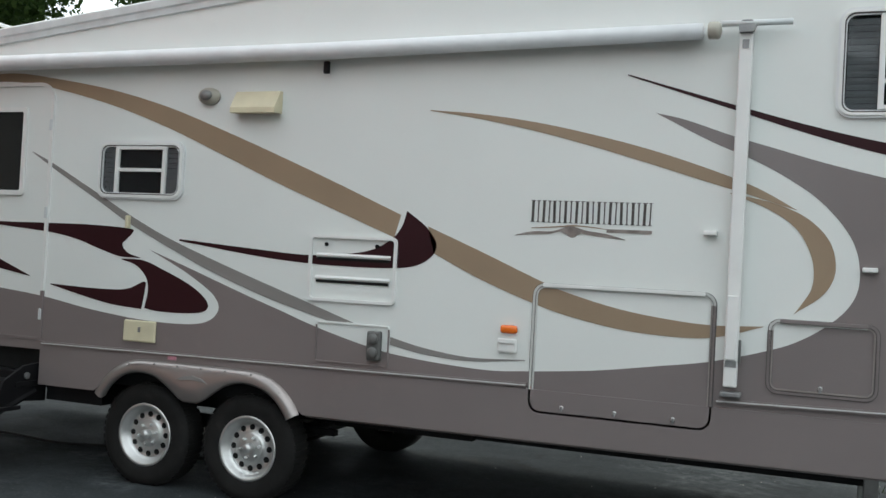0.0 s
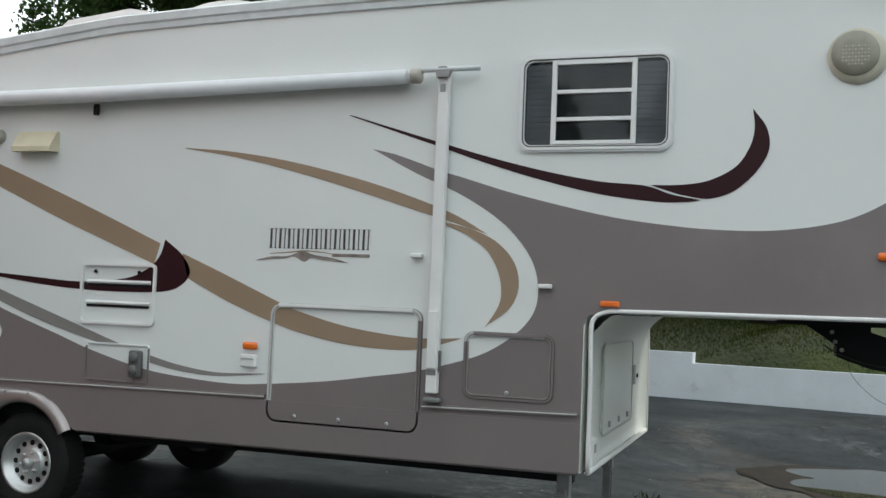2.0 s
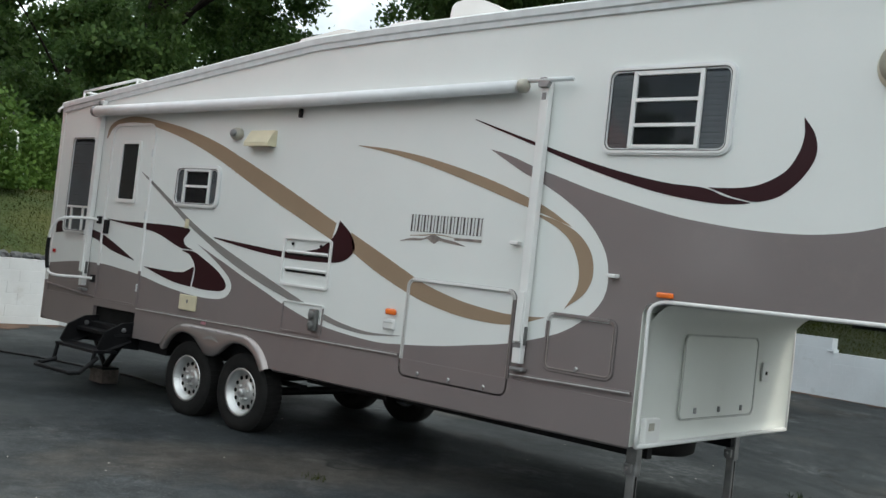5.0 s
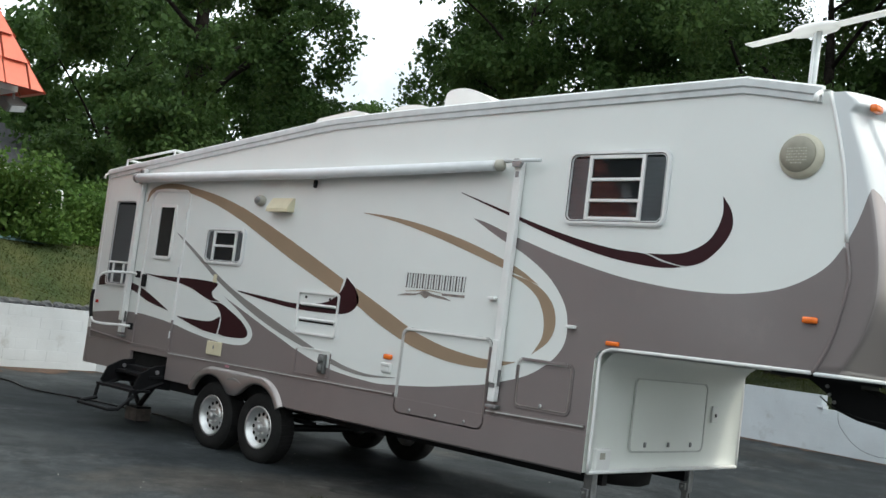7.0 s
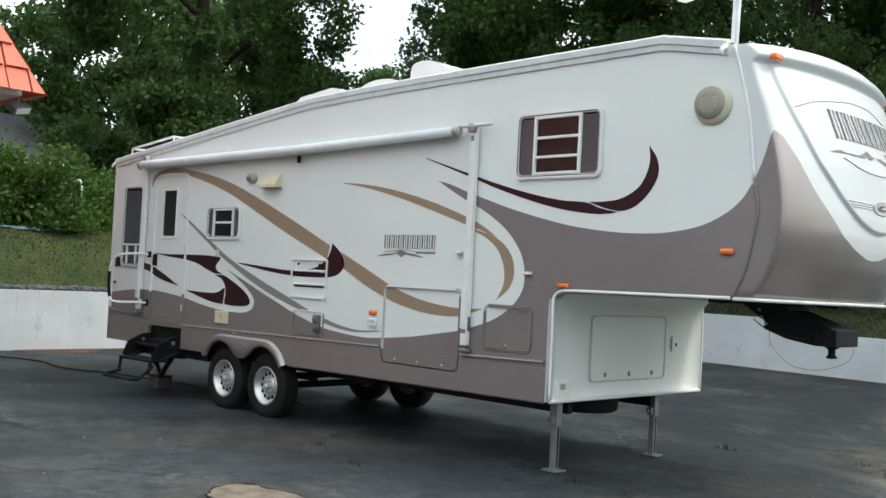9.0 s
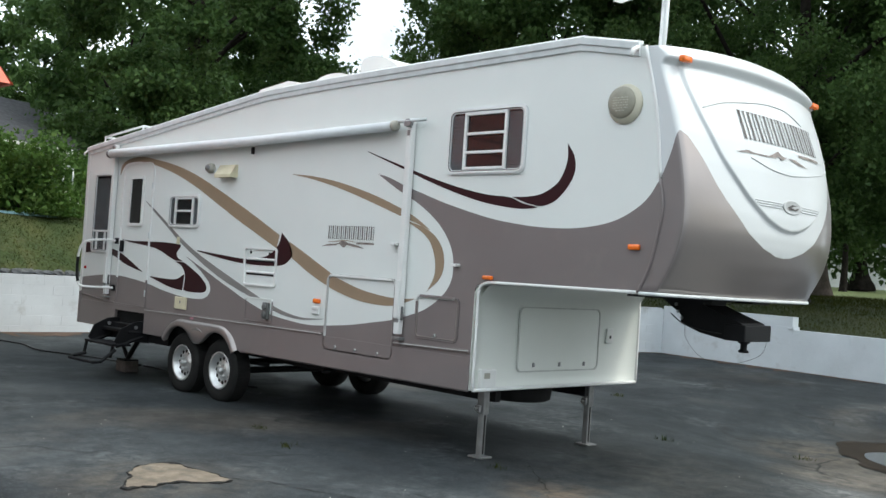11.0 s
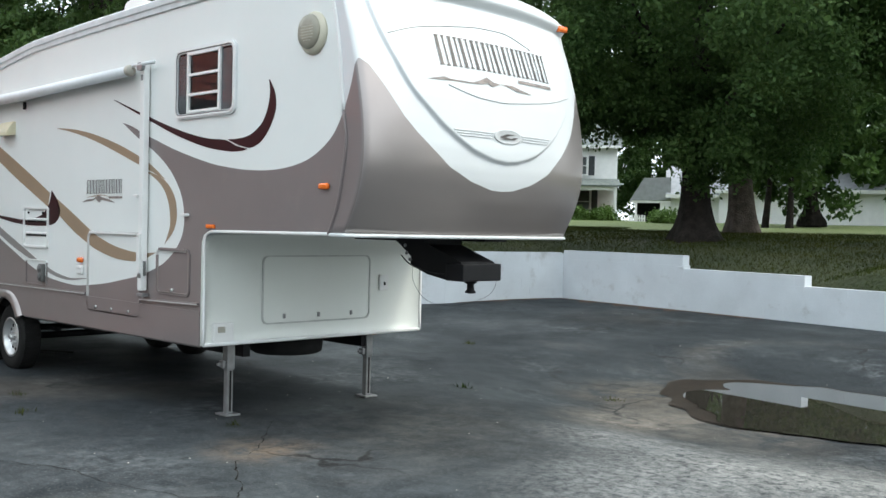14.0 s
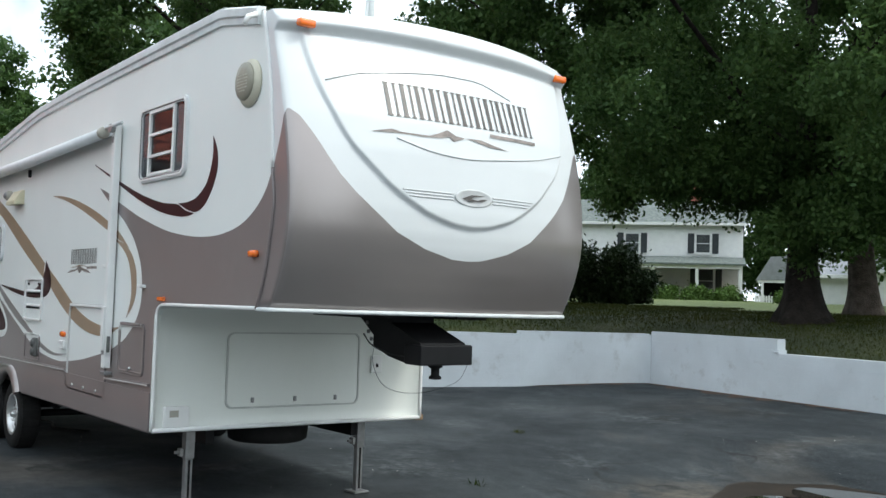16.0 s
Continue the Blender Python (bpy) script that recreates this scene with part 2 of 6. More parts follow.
def leaf_material(name, c1, c2, trans=0.25):
    m = bpy.data.materials.new(name)
    m.use_nodes = True
    n, l = m.node_tree.nodes, m.node_tree.links
    bsdf = n["Principled BSDF"]
    geo = n.new("ShaderNodeNewGeometry")
    tc = n.new("ShaderNodeTexCoord")
    noi = n.new("ShaderNodeTexNoise")
    noi.inputs["Scale"].default_value = 0.55
    l.new(tc.outputs["Object"], noi.inputs["Vector"])
    add = n.new("ShaderNodeMath")
    add.operation = "ADD"
    mul = n.new("ShaderNodeMath")
    mul.operation = "MULTIPLY"
    mul.inputs[1].default_value = 0.5
    l.new(geo.outputs["Random Per Island"], mul.inputs[0])
    l.new(mul.outputs[0], add.inputs[0])
    sub = n.new("ShaderNodeMapRange")
    sub.inputs["From Min"].default_value, sub.inputs["From Max"].default_value = 0.3, 0.7
    sub.inputs["To Max"].default_value = 0.5
    l.new(noi.outputs["Fac"], sub.inputs["Value"])
    l.new(sub.outputs["Result"], add.inputs[1])
    ramp = n.new("ShaderNodeValToRGB")
    ramp.color_ramp.elements[0].color, ramp.color_ramp.elements[1].color = (*c1, 1), (*c2, 1)
    l.new(add.outputs[0], ramp.inputs["Fac"])
    l.new(ramp.outputs["Color"], bsdf.inputs["Base Color"])
    bsdf.inputs["Roughness"].default_value = 0.55
    bsdf.inputs["Specular IOR Level"].default_value = 0.2
    tr = n.new("ShaderNodeBsdfTranslucent")
    l.new(ramp.outputs["Color"], tr.inputs["Color"])
    mix = n.new("ShaderNodeMixShader")
    mix.inputs["Fac"].default_value = trans
    l.new(bsdf.outputs[0], mix.inputs[1])
    l.new(tr.outputs[0], mix.inputs[2])
    l.new(mix.outputs[0], n["Material Output"].inputs["Surface"])
    return m


M_leaf = leaf_material("oak leaves", (0.030, 0.068, 0.020), (0.092, 0.155, 0.042), 0.42)
M_leaf2 = leaf_material("bush leaves", (0.036, 0.088, 0.017), (0.125, 0.21, 0.045), 0.35)
M_dusk = leaf_material("dark evergreen leaves", (0.012, 0.026, 0.010), (0.032, 0.052, 0.018), 0.2)
M_hedge = leaf_material("clipped shrub leaves", (0.05, 0.10, 0.02), (0.11, 0.18, 0.04))


def glass(name, tint=(0.03, 0.032, 0.035)):
    m = bpy.data.materials.new(name)
    m.use_nodes = True
    n, l = m.node_tree.nodes, m.node_tree.links
    b = n["Principled BSDF"]
    b.inputs["Base Color"].default_value = (*tint, 1)
    b.inputs["Roughness"].default_value = 0.03
    b.inputs["Specular IOR Level"].default_value = 0.75
    clear = n.new("ShaderNodeBsdfTransparent")
    clear.inputs["Color"].default_value = (0.8, 0.82, 0.83, 1)
    mix = n.new("ShaderNodeMixShader")
    mix.inputs["Fac"].default_value = 0.33
    l.new(clear.outputs[0], mix.inputs[1])
    l.new(b.outputs[0], mix.inputs[2])
    l.new(mix.outputs[0], n["Material Output"].inputs["Surface"])
    return m


M_glass = glass("tinted window glass")
M_screen = glass("dark screen glass", (0.015, 0.016, 0.018))


def asphalt_material():
    m = bpy.data.materials.new("worn sealed asphalt")
    m.use_nodes = True
    n, l = m.node_tree.nodes, m.node_tree.links
    b = n["Principled BSDF"]
    tc = n.new("ShaderNodeTexCoord")

    def noise_tex(scale, detail, rough=0.5, stretch=None, dist=0.0):
        t = n.new("ShaderNodeTexNoise")
        t.inputs["Scale"].default_value = scale
        t.inputs["Detail"].default_value = detail
        t.inputs["Roughness"].default_value = rough
        t.inputs["Distortion"].default_value = dist
        if stretch:
            mp = n.new("ShaderNodeMapping")
            mp.inputs["Scale"].default_value = stretch
            mp.inputs["Rotation"].default_value = (0, 0, 0.5)
            l.new(tc.outputs["Object"], mp.inputs["Vector"])
            l.new(mp.outputs["Vector"], t.inputs["Vector"])
        else:
            l.new(tc.outputs["Object"], t.inputs["Vector"])
        return t.outputs["Fac"]

    def ramp(src, a, c, ca=(0, 0, 0), cc=(1, 1, 1)):
        r = n.new("ShaderNodeValToRGB")
        r.color_ramp.elements[0].position, r.color_ramp.elements[1].position = a, c
        r.color_ramp.elements[0].color, r.color_ramp.elements[1].color = (*ca, 1), (*cc, 1)
        l.new(src, r.inputs["Fac"])
        return r.outputs["Color"]

    def mix(fac, a, c, mode="MIX"):
        x = n.new("ShaderNodeMixRGB")
        x.blend_type = mode
        for sock, v in ((x.inputs["Fac"], fac), (x.inputs["Color1"], a), (x.inputs["Color2"], c)):
            if isinstance(v, float):
                sock.default_value = v
            elif isinstance(v, tuple):
                sock.default_value = (*v, 1)
            else:
                l.new(v, sock)
        return x.outputs["Color"]

    base = ramp(noise_tex(0.35, 6, 0.6), 0.35, 0.68, (0.016, 0.0195, 0.0225), (0.041, 0.047, 0.051))
    crust = mix(1.0, ramp(noise_tex(0.6, 7, 0.65, (1.0, 1.3, 1), 0.2), 0.52, 0.68), ramp(noise_tex(9.0, 8, 0.75), 0.42, 0.62), "MULTIPLY")
    col = mix(mix(1.0, crust, (0.62, 0.62, 0.62), "MULTIPLY"), base, (0.145, 0.158, 0.165))
    tan = ramp(noise_tex(0.22, 7, 0.65, None, 0.5), 0.55, 0.68)
    col = mix(mix(1.0, tan, (0.4, 0.4, 0.4), "MULTIPLY"), col, (0.13, 0.112, 0.092))
    # First entry broadly pales the lot ahead of the trailer; others are local spots.
    for cx, cy, rad, amt, tone, grit in ((12.4, -1.6, 4.6, 0.75, (0.088, 0.098, 0.104), 1.0), (10.8, 1.2, 1.9, 0.45, (0.12, 0.115, 0.105), 3.0), (12.0, 4.2, 1.7, 0.75, (0.17, 0.150, 0.125), 2.0), (10.6, 5.2, 1.3, 0.6, (0.17, 0.14, 0.105), 2.6), (10.75, -0.15, 0.55, 0.85, (0.15, 0.115, 0.085), 4.0), (9.0, -2.6, 1.0, 0.6, (0.14, 0.12, 0.095), 3.0), (12.0, 2.5, 0.8, 0.8, (0.24, 0.24, 0.235), 15.0), (13.3, 2.2, 1.5, 0.95, (0.28, 0.28, 0.27), 15.0), (14.3, 2.6, 1.5, 0.9, (0.28, 0.277, 0.262), 15.0), (13.2, 1.0, 1.1, 0.75, (0.25, 0.255, 0.25), 15.0), (11.4, 3.6, 0.9, 0.8, (0.21, 0.185, 0.155), 3.0), (5.0, -2.6, 1.8, 0.5, (0.11, 0.12, 0.125), 4.0), (7.4, -2.9, 1.5, 0.4, (0.10, 0.11, 0.115), 4.0)):
        vm = n.new("ShaderNodeVectorMath")
        vm.operation = "DISTANCE"
        vm.inputs[1].default_value = (cx, cy, 0)
        l.new(tc.outputs["Object"], vm.inputs[0])
        mr = n.new("ShaderNodeMapRange")
        mr.inputs["From Min"].default_value, mr.inputs["From Max"].default_value = rad, 0.1
        l.new(vm.outputs["Value"], mr.inputs["Value"])
        worn = mix(1.0, mr.outputs["Result"], ramp(noise_tex(grit, 10, 0.8, None, 0.3), 0.40, 0.58), "MULTIPLY")
        col = mix(mix(1.0, worn, (amt, amt, amt), "MULTIPLY"), col, tone)
    mottle = ramp(noise_tex(4.5, 10, 0.8, None, 0.2), 0.32, 0.68, (0.60, 0.60, 0.60), (1.42, 1.41, 1.39))
    col = mix(1.0, col, mottle, "MULTIPLY")
    speck = ramp(noise_tex(48, 3, 0.6), 0.58, 0.70)
    col = mix(mix(1.0, speck, (0.35, 0.35, 0.35), "MULTIPLY"), col, (0.22, 0.215, 0.205))
    vor = n.new("ShaderNodeTexVoronoi")
    vor.feature = "DISTANCE_TO_EDGE"
    vor.inputs["Scale"].default_value = 0.33
    warp = n.new("ShaderNodeTexNoise")
    warp.inputs["Scale"].default_value = 1.3
    warp.inputs["Detail"].default_value = 6
    l.new(tc.outputs["Object"], warp.inputs["Vector"])
    wm = n.new("ShaderNodeMixRGB")
    wm.blend_type = "ADD"
    wm.inputs["Fac"].default_value = 0.9
    l.new(tc.outputs["Object"], wm.inputs["Color1"])
    l.new(warp.outputs["Color"], wm.inputs["Color2"])
    l.new(wm.outputs["Color"], vor.inputs["Vector"])
    crack = ramp(vor.outputs["Distance"], 0.002, 0.009, (1, 1, 1), (0, 0, 0))
    gate = ramp(noise_tex(0.5, 3), 0.5, 0.6)
    crack = mix(1.0, crack, gate, "MULTIPLY")
    col = mix(crack, col, (0.02, 0.02, 0.02))
    l.new(col, b.inputs["Base Color"])
    rr = ramp(noise_tex(0.8, 6), 0.35, 0.7, (0.55, 0.55, 0.55), (0.85, 0.85, 0.85))
    l.new(rr, b.inputs["Roughness"])
    b.inputs["Specular IOR Level"].default_value = 0.12
    bp = n.new("ShaderNodeBump")
    bp.inputs["Strength"].default_value = 0.5
    bp.inputs["Distance"].default_value = 0.006
    hh = mix(0.5, noise_tex(70, 3), crack, "SUBTRACT")
    l.new(hh, bp.inputs["Height"])
    l.new(bp.outputs["Normal"], b.inputs["Normal"])
    return m


M_asphalt = asphalt_material()


def water_material():
    m = bpy.data.materials.new("still rain water")
    m.use_nodes = True
    b = m.node_tree.nodes["Principled BSDF"]
    b.inputs["Base Color"].default_value = (0.03, 0.027, 0.022, 1)
    b.inputs["Roughness"].default_value = 0.015
    b.inputs["Specular IOR Level"].default_value = 0.6
    return m


M_water = water_material()
M_wet = material("wet asphalt", (0.022, 0.016, 0.011), 0.6, spec=0.2, vary=0.3, scale=4, fine=70, bump=0.4)


# ---- building helpers ----
def thing(name, loc, label, category, group="", kind=""):
    ob = new(name)
    ob.location = loc
    ob.empty_display_size = 0.2
    return tagged(ob, label, category, group, kind)


def mesh_of(name, bm, mat, smooth=False):
    me = bpy.data.meshes.new(name)
    bm.normal_update()
    bm.to_mesh(me)
    bm.free()
    for q in (mat if isinstance(mat, (list, tuple)) else [mat]):
        me.materials.append(q)
    if smooth:
        me.polygons.foreach_set("use_smooth", [True] * len(me.polygons))
    return me


def part(name, bm, mat, parent, label="", smooth=False):
    ob = new(name, mesh_of(name, bm, mat, smooth))
    ob.parent = parent
    if label:
        ob["label"] = label
    return ob


def solid(name, bm, mat, label, category, group="", kind="", smooth=False, loc=(0, 0, 0)):
    ob = new(name, mesh_of(name, bm, mat, smooth))
    ob.location = loc
    return tagged(ob, label, category, group, kind)


def box(x0, x1, y0, y1, z0, z1, bevel=0.0, bm=None):
    t = bmesh.new()
    bmesh.ops.create_cube(t, size=1, matrix=Matrix.Translation(((x0 + x1) / 2, (y0 + y1) / 2, (z0 + z1) / 2)) @ Matrix.Diagonal((abs(x1 - x0), abs(y1 - y0), abs(z1 - z0), 1)))
    if bevel:
        bmesh.ops.bevel(t, geom=t.edges[:], offset=bevel, segments=2, profile=0.5, affect="EDGES", clamp_overlap=True)
    return merge(bm, t)


def merge(bm, t):
    if bm is None:
        return t
    me = bpy.data.meshes.new("tmp")
    t.to_mesh(me)
    t.free()
    bm.from_mesh(me)
    bpy.data.meshes.remove(me)
    return bm


def tube(points, r, n=8, bm=None, closed=False):
    """A round bar along points."""
    t = bmesh.new()
    pts = [Vector(p) for p in points]
    rings = []
    up = None
    for i, p in enumerate(pts):
        a = pts[i - 1] if (i or closed) else p
        b = pts[(i + 1) % len(pts)] if (i < len(pts) - 1 or closed) else p
        d = (b - a).normalized()
        if up is None:
            up = Vector((0, 0, 1)) if abs(d.z) < 0.9 else Vector((1, 0, 0))
        s = d.cross(up).normalized()
        up = s.cross(d).normalized()
        rad = r[i] if isinstance(r, (list, tuple)) else r
        rings.append([t.verts.new(p + (s * math.cos(k * 2 * math.pi / n) + up * math.sin(k * 2 * math.pi / n)) * rad) for k in range(n)])
    for i in range(len(rings) if closed else len(rings) - 1):
        A, B = rings[i], rings[(i + 1) % len(rings)]
        for k in range(n):
            t.faces.new((A[k], A[(k + 1) % n], B[(k + 1) % n], B[k]))
    if not closed:
        t.faces.new(rings[0][::-1])
        t.faces.new(rings[-1])
    bmesh.ops.recalc_face_normals(t, faces=t.faces[:])
    return merge(bm, t)


def lathe(profile, m, n=32, bm=None, caps=True):
    """profile: (radius, height) pairs turned about z, then placed by m."""
    t = bmesh.new()
    rings = [[t.verts.new(m @ Vector((r * math.cos(k * 2 * math.pi / n), r * math.sin(k * 2 * math.pi / n), h))) for k in range(n)] for r, h in profile]
    for A, B in zip(rings, rings[1:]):
        for k in range(n):
            t.faces.new((A[k], A[(k + 1) % n], B[(k + 1) % n], B[k]))
    if caps:
        t.faces.new(rings[0][::-1])
        t.faces.new(rings[-1])
    bmesh.ops.remove_doubles(t, verts=t.verts[:], dist=1e-5)
    bmesh.ops.recalc_face_normals(t, faces=t.faces[:])
    return merge(bm, t)


def prism(poly, d0, d1, axis="y", bm=None, bevel=0.0):
    """A flat outline given thickness: axis y takes (x, z), x takes (y, z), z takes (x, y)."""
    def at(p, d):
        return {"y": (p[0], d, p[1]), "x": (d, p[0], p[1]), "z": (p[0], p[1], d)}[axis]
    t = bmesh.new()
    A = [t.verts.new(at(p, d0)) for p in poly]
    B = [t.verts.new(at(p, d1)) for p in poly]
    n = len(poly)
    for tri in tessellate_polygon([[Vector((p[0], p[1], 0)) for p in poly]]):
        if len(set(tri)) == 3:
            t.faces.new([A[i] for i in tri])
            t.faces.new([B[i] for i in reversed(tri)])
    for i in range(n):
        t.faces.new((A[i], B[i], B[(i + 1) % n], A[(i + 1) % n]))
    bmesh.ops.recalc_face_normals(t, faces=t.faces[:])
    return merge(bm, t)


def spline(pts, n=8, closed=False):
    """A smooth line through points."""
    P = [Vector(p) for p in pts]
    out = []
    m = len(P)
    for i in range(m if closed else m - 1):
        a = P[i - 1] if (i or closed) else P[0] * 2 - P[1]
        b, c = P[i], P[(i + 1) % m]
        d = P[(i + 2) % m] if (i + 2 < m or closed) else P[-1] * 2 - P[-2]
        for k in range(n):
            s = k / n
            out.append(0.5 * ((2 * b) + (c - a) * s + (2 * a - 5 * b + 4 * c - d) * s * s + (3 * b - a - 3 * c + d) * s ** 3))
    if not closed:
        out.append(P[-1])
    return [tuple(p) for p in out]


def flat_spline(pts, n=8):
    return [(p[0], p[1]) for p in spline([(a, b, 0) for a, b in pts], n)]


def rounded(x0, x1, z0, z1, r, n=6, foot=None):
    out = []
    q = r if foot is None else foot
    for cx, cz, a0, r in ((x1 - r, z1 - r, 0, r), (x0 + r, z1 - r, 90, r), (x0 + q, z0 + q, 180, q), (x1 - q, z0 + q, 270, q)):
        for k in range(n + 1):
            a = radians(a0 + 90 * k / n)
            out.append((cx + r * math.cos(a), cz + r * math.sin(a)))
    return out


def ring_frame(outer, inner, d0, d1, bm=None):
    """A frame between two outlines of equal count, lying in the x-z plane."""
    t = bmesh.new()
    n = len(outer)
    O0, O1 = [t.verts.new((p[0], d0, p[1])) for p in outer], [t.verts.new((p[0], d1, p[1])) for p in outer]
    I0, I1 = [t.verts.new((p[0], d0, p[1])) for p in inner], [t.verts.new((p[0], d1, p[1])) for p in inner]
    for i in range(n):
        j = (i + 1) % n
        t.faces.new((O0[i], O0[j], I0[j], I0[i]))
        t.faces.new((O1[i], O1[j], I1[j], I1[i]))
        t.faces.new((O0[i], O0[j], O1[j], O1[i]))
        t.faces.new((I0[i], I0[j], I1[j], I1[i]))
    bmesh.ops.recalc_face_normals(t, faces=t.faces[:])
    return merge(bm, t)


# ---- ground, retaining wall and lawns ----
def lot_height(x, y):
    s = min(max((y - 6.7) / 5.8, 0), 1)
    r = min(max((math.hypot((x - 12.75) / 3.0, (y - 5.7) / 2.2) - 1.0) / 0.7, 0), 1)
    return 0.19 * s * s * (3 - 2 * s) - 0.155 * (1 - r * r * (3 - 2 * r))


def grid_sheet(xs, ys, height):
    t = bmesh.new()
    V = [[t.verts.new((x, y, height(x, y))) for y in ys] for x in xs]
    for i in range(len(xs) - 1):
        for j in range(len(ys) - 1):
            t.faces.new((V[i][j], V[i + 1][j], V[i + 1][j + 1], V[i][j + 1]))
    return t


xs = [-900, -300, -100, -40] + [-20 + i for i in range(0, 29)] + [9 + 0.25 * i for i in range(0, 32)] + [17 + i for i in range(0, 24)] + [60, 120, 300, 900]
ys = [-900, -300, -100, -40] + [-20 + i for i in range(0, 22)] + [2 + 0.25 * i for i in range(0, 28)] + [9 + i for i in range(0, 17)] + [40, 100, 300, 900]
solid("ground", grid_sheet(xs, ys, lambda x, y: lot_height(x, y) + 0.006 * noise.noise((x * 0.35, y * 0.35, 0))), M_asphalt, "worn dark sealed asphalt lot with pale stains and cracks", "asphalt", kind="structure", smooth=True)

# retaining wall line, walked with the lot on its right hand
WALL = [(-2.6, -34), (-2.75, -8), (-2.95, 0.8), (-3.05, 3.0), (0.4, 7.2), (2.5, 10.0), (3.4, 12.7), (6.62, 12.3), (9.2, 11.9), (16, 10.9), (40, 7.5)]
TOP = [1.08, 1.08, 1.08, 1.08, 1.12, 1.18, 1.23, 0.98, 0.80, 0.70, 0.60]


def wall_samples(step):
    out = []
    for (a, b), ta, tb in zip(zip(WALL, WALL[1:]), TOP, TOP[1:]):
        d = math.dist(a, b)
        k = max(1, int(d / step))
        for i in range(k):
            s = i / k
            out.append((a[0] + (b[0] - a[0]) * s, a[1] + (b[1] - a[1]) * s, ta + (tb - ta) * s))
    out.append((*WALL[-1], TOP[-1]))
    return out


def lawn():
    t = bmesh.new()
    S = wall_samples(0.9)
    nrm = []
    for i, p in enumerate(S):
        a, b = S[max(i - 3, 0)], S[min(i + 3, len(S) - 1)]
        v = Vector((b[0] - a[0], b[1] - a[1]))
        nrm.append(Vector((-v.y, v.x)).normalized())
    dist = [0.13, 0.32, 0.9, 1.6, 2.4, 3.3, 4.3, 6, 8, 11, 15, 21, 30, 45, 70, 120, 300, 800]
    rows = []
    for p, nv in zip(S, nrm):
        left = min(max((9.0 - p[1]) / 6.0, 0), 1) * (1 if p[0] < 3.3 else 0)
        row = []
        for d in dist:
            back = 0.56 * (1 - math.exp(-max(d, 0) / 2.6)) + 0.02 * max(d - 3, 0) * (1 if d < 45 else 45 / d)
            hill = 1.75 * (1 - math.exp(-max(d, 0) / 2.2)) + 0.012 * max(d, 0) * (1 if d < 45 else 45 / d)
            z = (1.06 if p[1] < 11.8 or p[0] < 4 else min(1.06, p[2] + 0.05)) - 0.07 + back * (1 - left) + hill * left
            z += 0.035 * noise.noise((p[0] * 0.5 + nv.x * d * 0.5, p[1] * 0.5 + nv.y * d * 0.5, 2)) * min(1, max(d, 0))
            z = min(z, p[2] - 0.06) if d < 0.2 else z
            row.append(t.verts.new((p[0] + nv.x * d, p[1] + nv.y * d, z)))
        rows.append(row)
    for A, B in zip(rows, rows[1:]):
        for j in range(len(dist) - 1):
            t.faces.new((A[j], B[j], B[j + 1], A[j + 1]))
    bmesh.ops.recalc_face_normals(t, faces=t.faces[:])
    return t


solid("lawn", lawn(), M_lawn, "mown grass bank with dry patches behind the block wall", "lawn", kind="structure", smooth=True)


# ---- the fifth-wheel trailer ----
trailer = thing("travel_trailer", (0, 0, 0), "parked white and taupe fifth-wheel trailer with tan and maroon swooshes", "trailer")
W = 2.44
SEAM = [(11.31, 1.6), (11.40, 1.8), (11.46, 2.06), (11.485, 2.26), (11.45, 2.46), (11.38, 2.98), (11.25, 3.47)]
ROOF = [(10.64, 3.57), (7.7, 3.53), (6.4, 3.49), (5.6, 3.42), (1.99, 3.03)]
seam_line = flat_spline(SEAM, 6)
prof = [(2.05, 0.92), (9.64, 0.92), (9.64, 1.50), (9.665, 1.56), (9.74, 1.585), (11.25, 1.6)] + seam_line + ROOF
part("body", prism(prof, 0.0, W, "y"), M_white, trailer)

# lower skirt with wheel arches and the step recess
CX = (4.83, 5.66)
arch = []
for c, a0, a1 in ((4.83, 180, 38), (5.66, 142, 0)):
    for k in range(13):
        a = radians(a0 + (a1 - a0) * k / 12)
        arch.append((c + 0.425 * math.cos(a), 0.40 + 0.455 * math.sin(a)))
skirt = [(2.06, 0.928), (2.06, 0.66), (2.10, 0.605), (3.10, 0.605), (3.10, 0.86), (3.90, 0.865), (3.90, 0.612), (4.40, 0.615)] + [p for p in arch if p[1] > 0.615] + [(6.085, 0.617), (9.64, 0.645), (9.64, 0.928)]
part("skirt", prism(skirt, -0.012, 0.03), M_taupe, trailer, "taupe lower skirt panel")
part("skirt", prism([(2.06, 0.928), (2.06, 0.61), (4.3, 0.615), (4.5, 0.85), (5.95, 0.85), (6.1, 0.617), (9.64, 0.645), (9.64, 0.928)], W - 0.03, W + 0.012), M_taupe, trailer)
part("skirt_roll", tube([(6.1, 0.012, 0.622), (7.8, 0.012, 0.635), (9.62, 0.012, 0.65)], 0.022, 10), M_taupe, trailer, smooth=True)
part("rear_panel", box(2.0, 2.07, -0.02, W + 0.02, 0.60, 1.05, 0.02), M_taupe, trailer, "taupe moulded rear corner panel")
part("rear_cap", prism([(1.955, 3.07), (1.99, 0.98), (2.055, 0.98), (2.02, 3.06)], -0.008, W + 0.008), M_plastic, trailer)
part("underbody", box(2.1, 9.6, 0.10, W - 0.1, 0.66, 0.925), M_under, trailer)
# Solid near-black box fills the opening in place of the recess's shade.
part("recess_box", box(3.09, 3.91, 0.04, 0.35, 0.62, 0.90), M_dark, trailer)
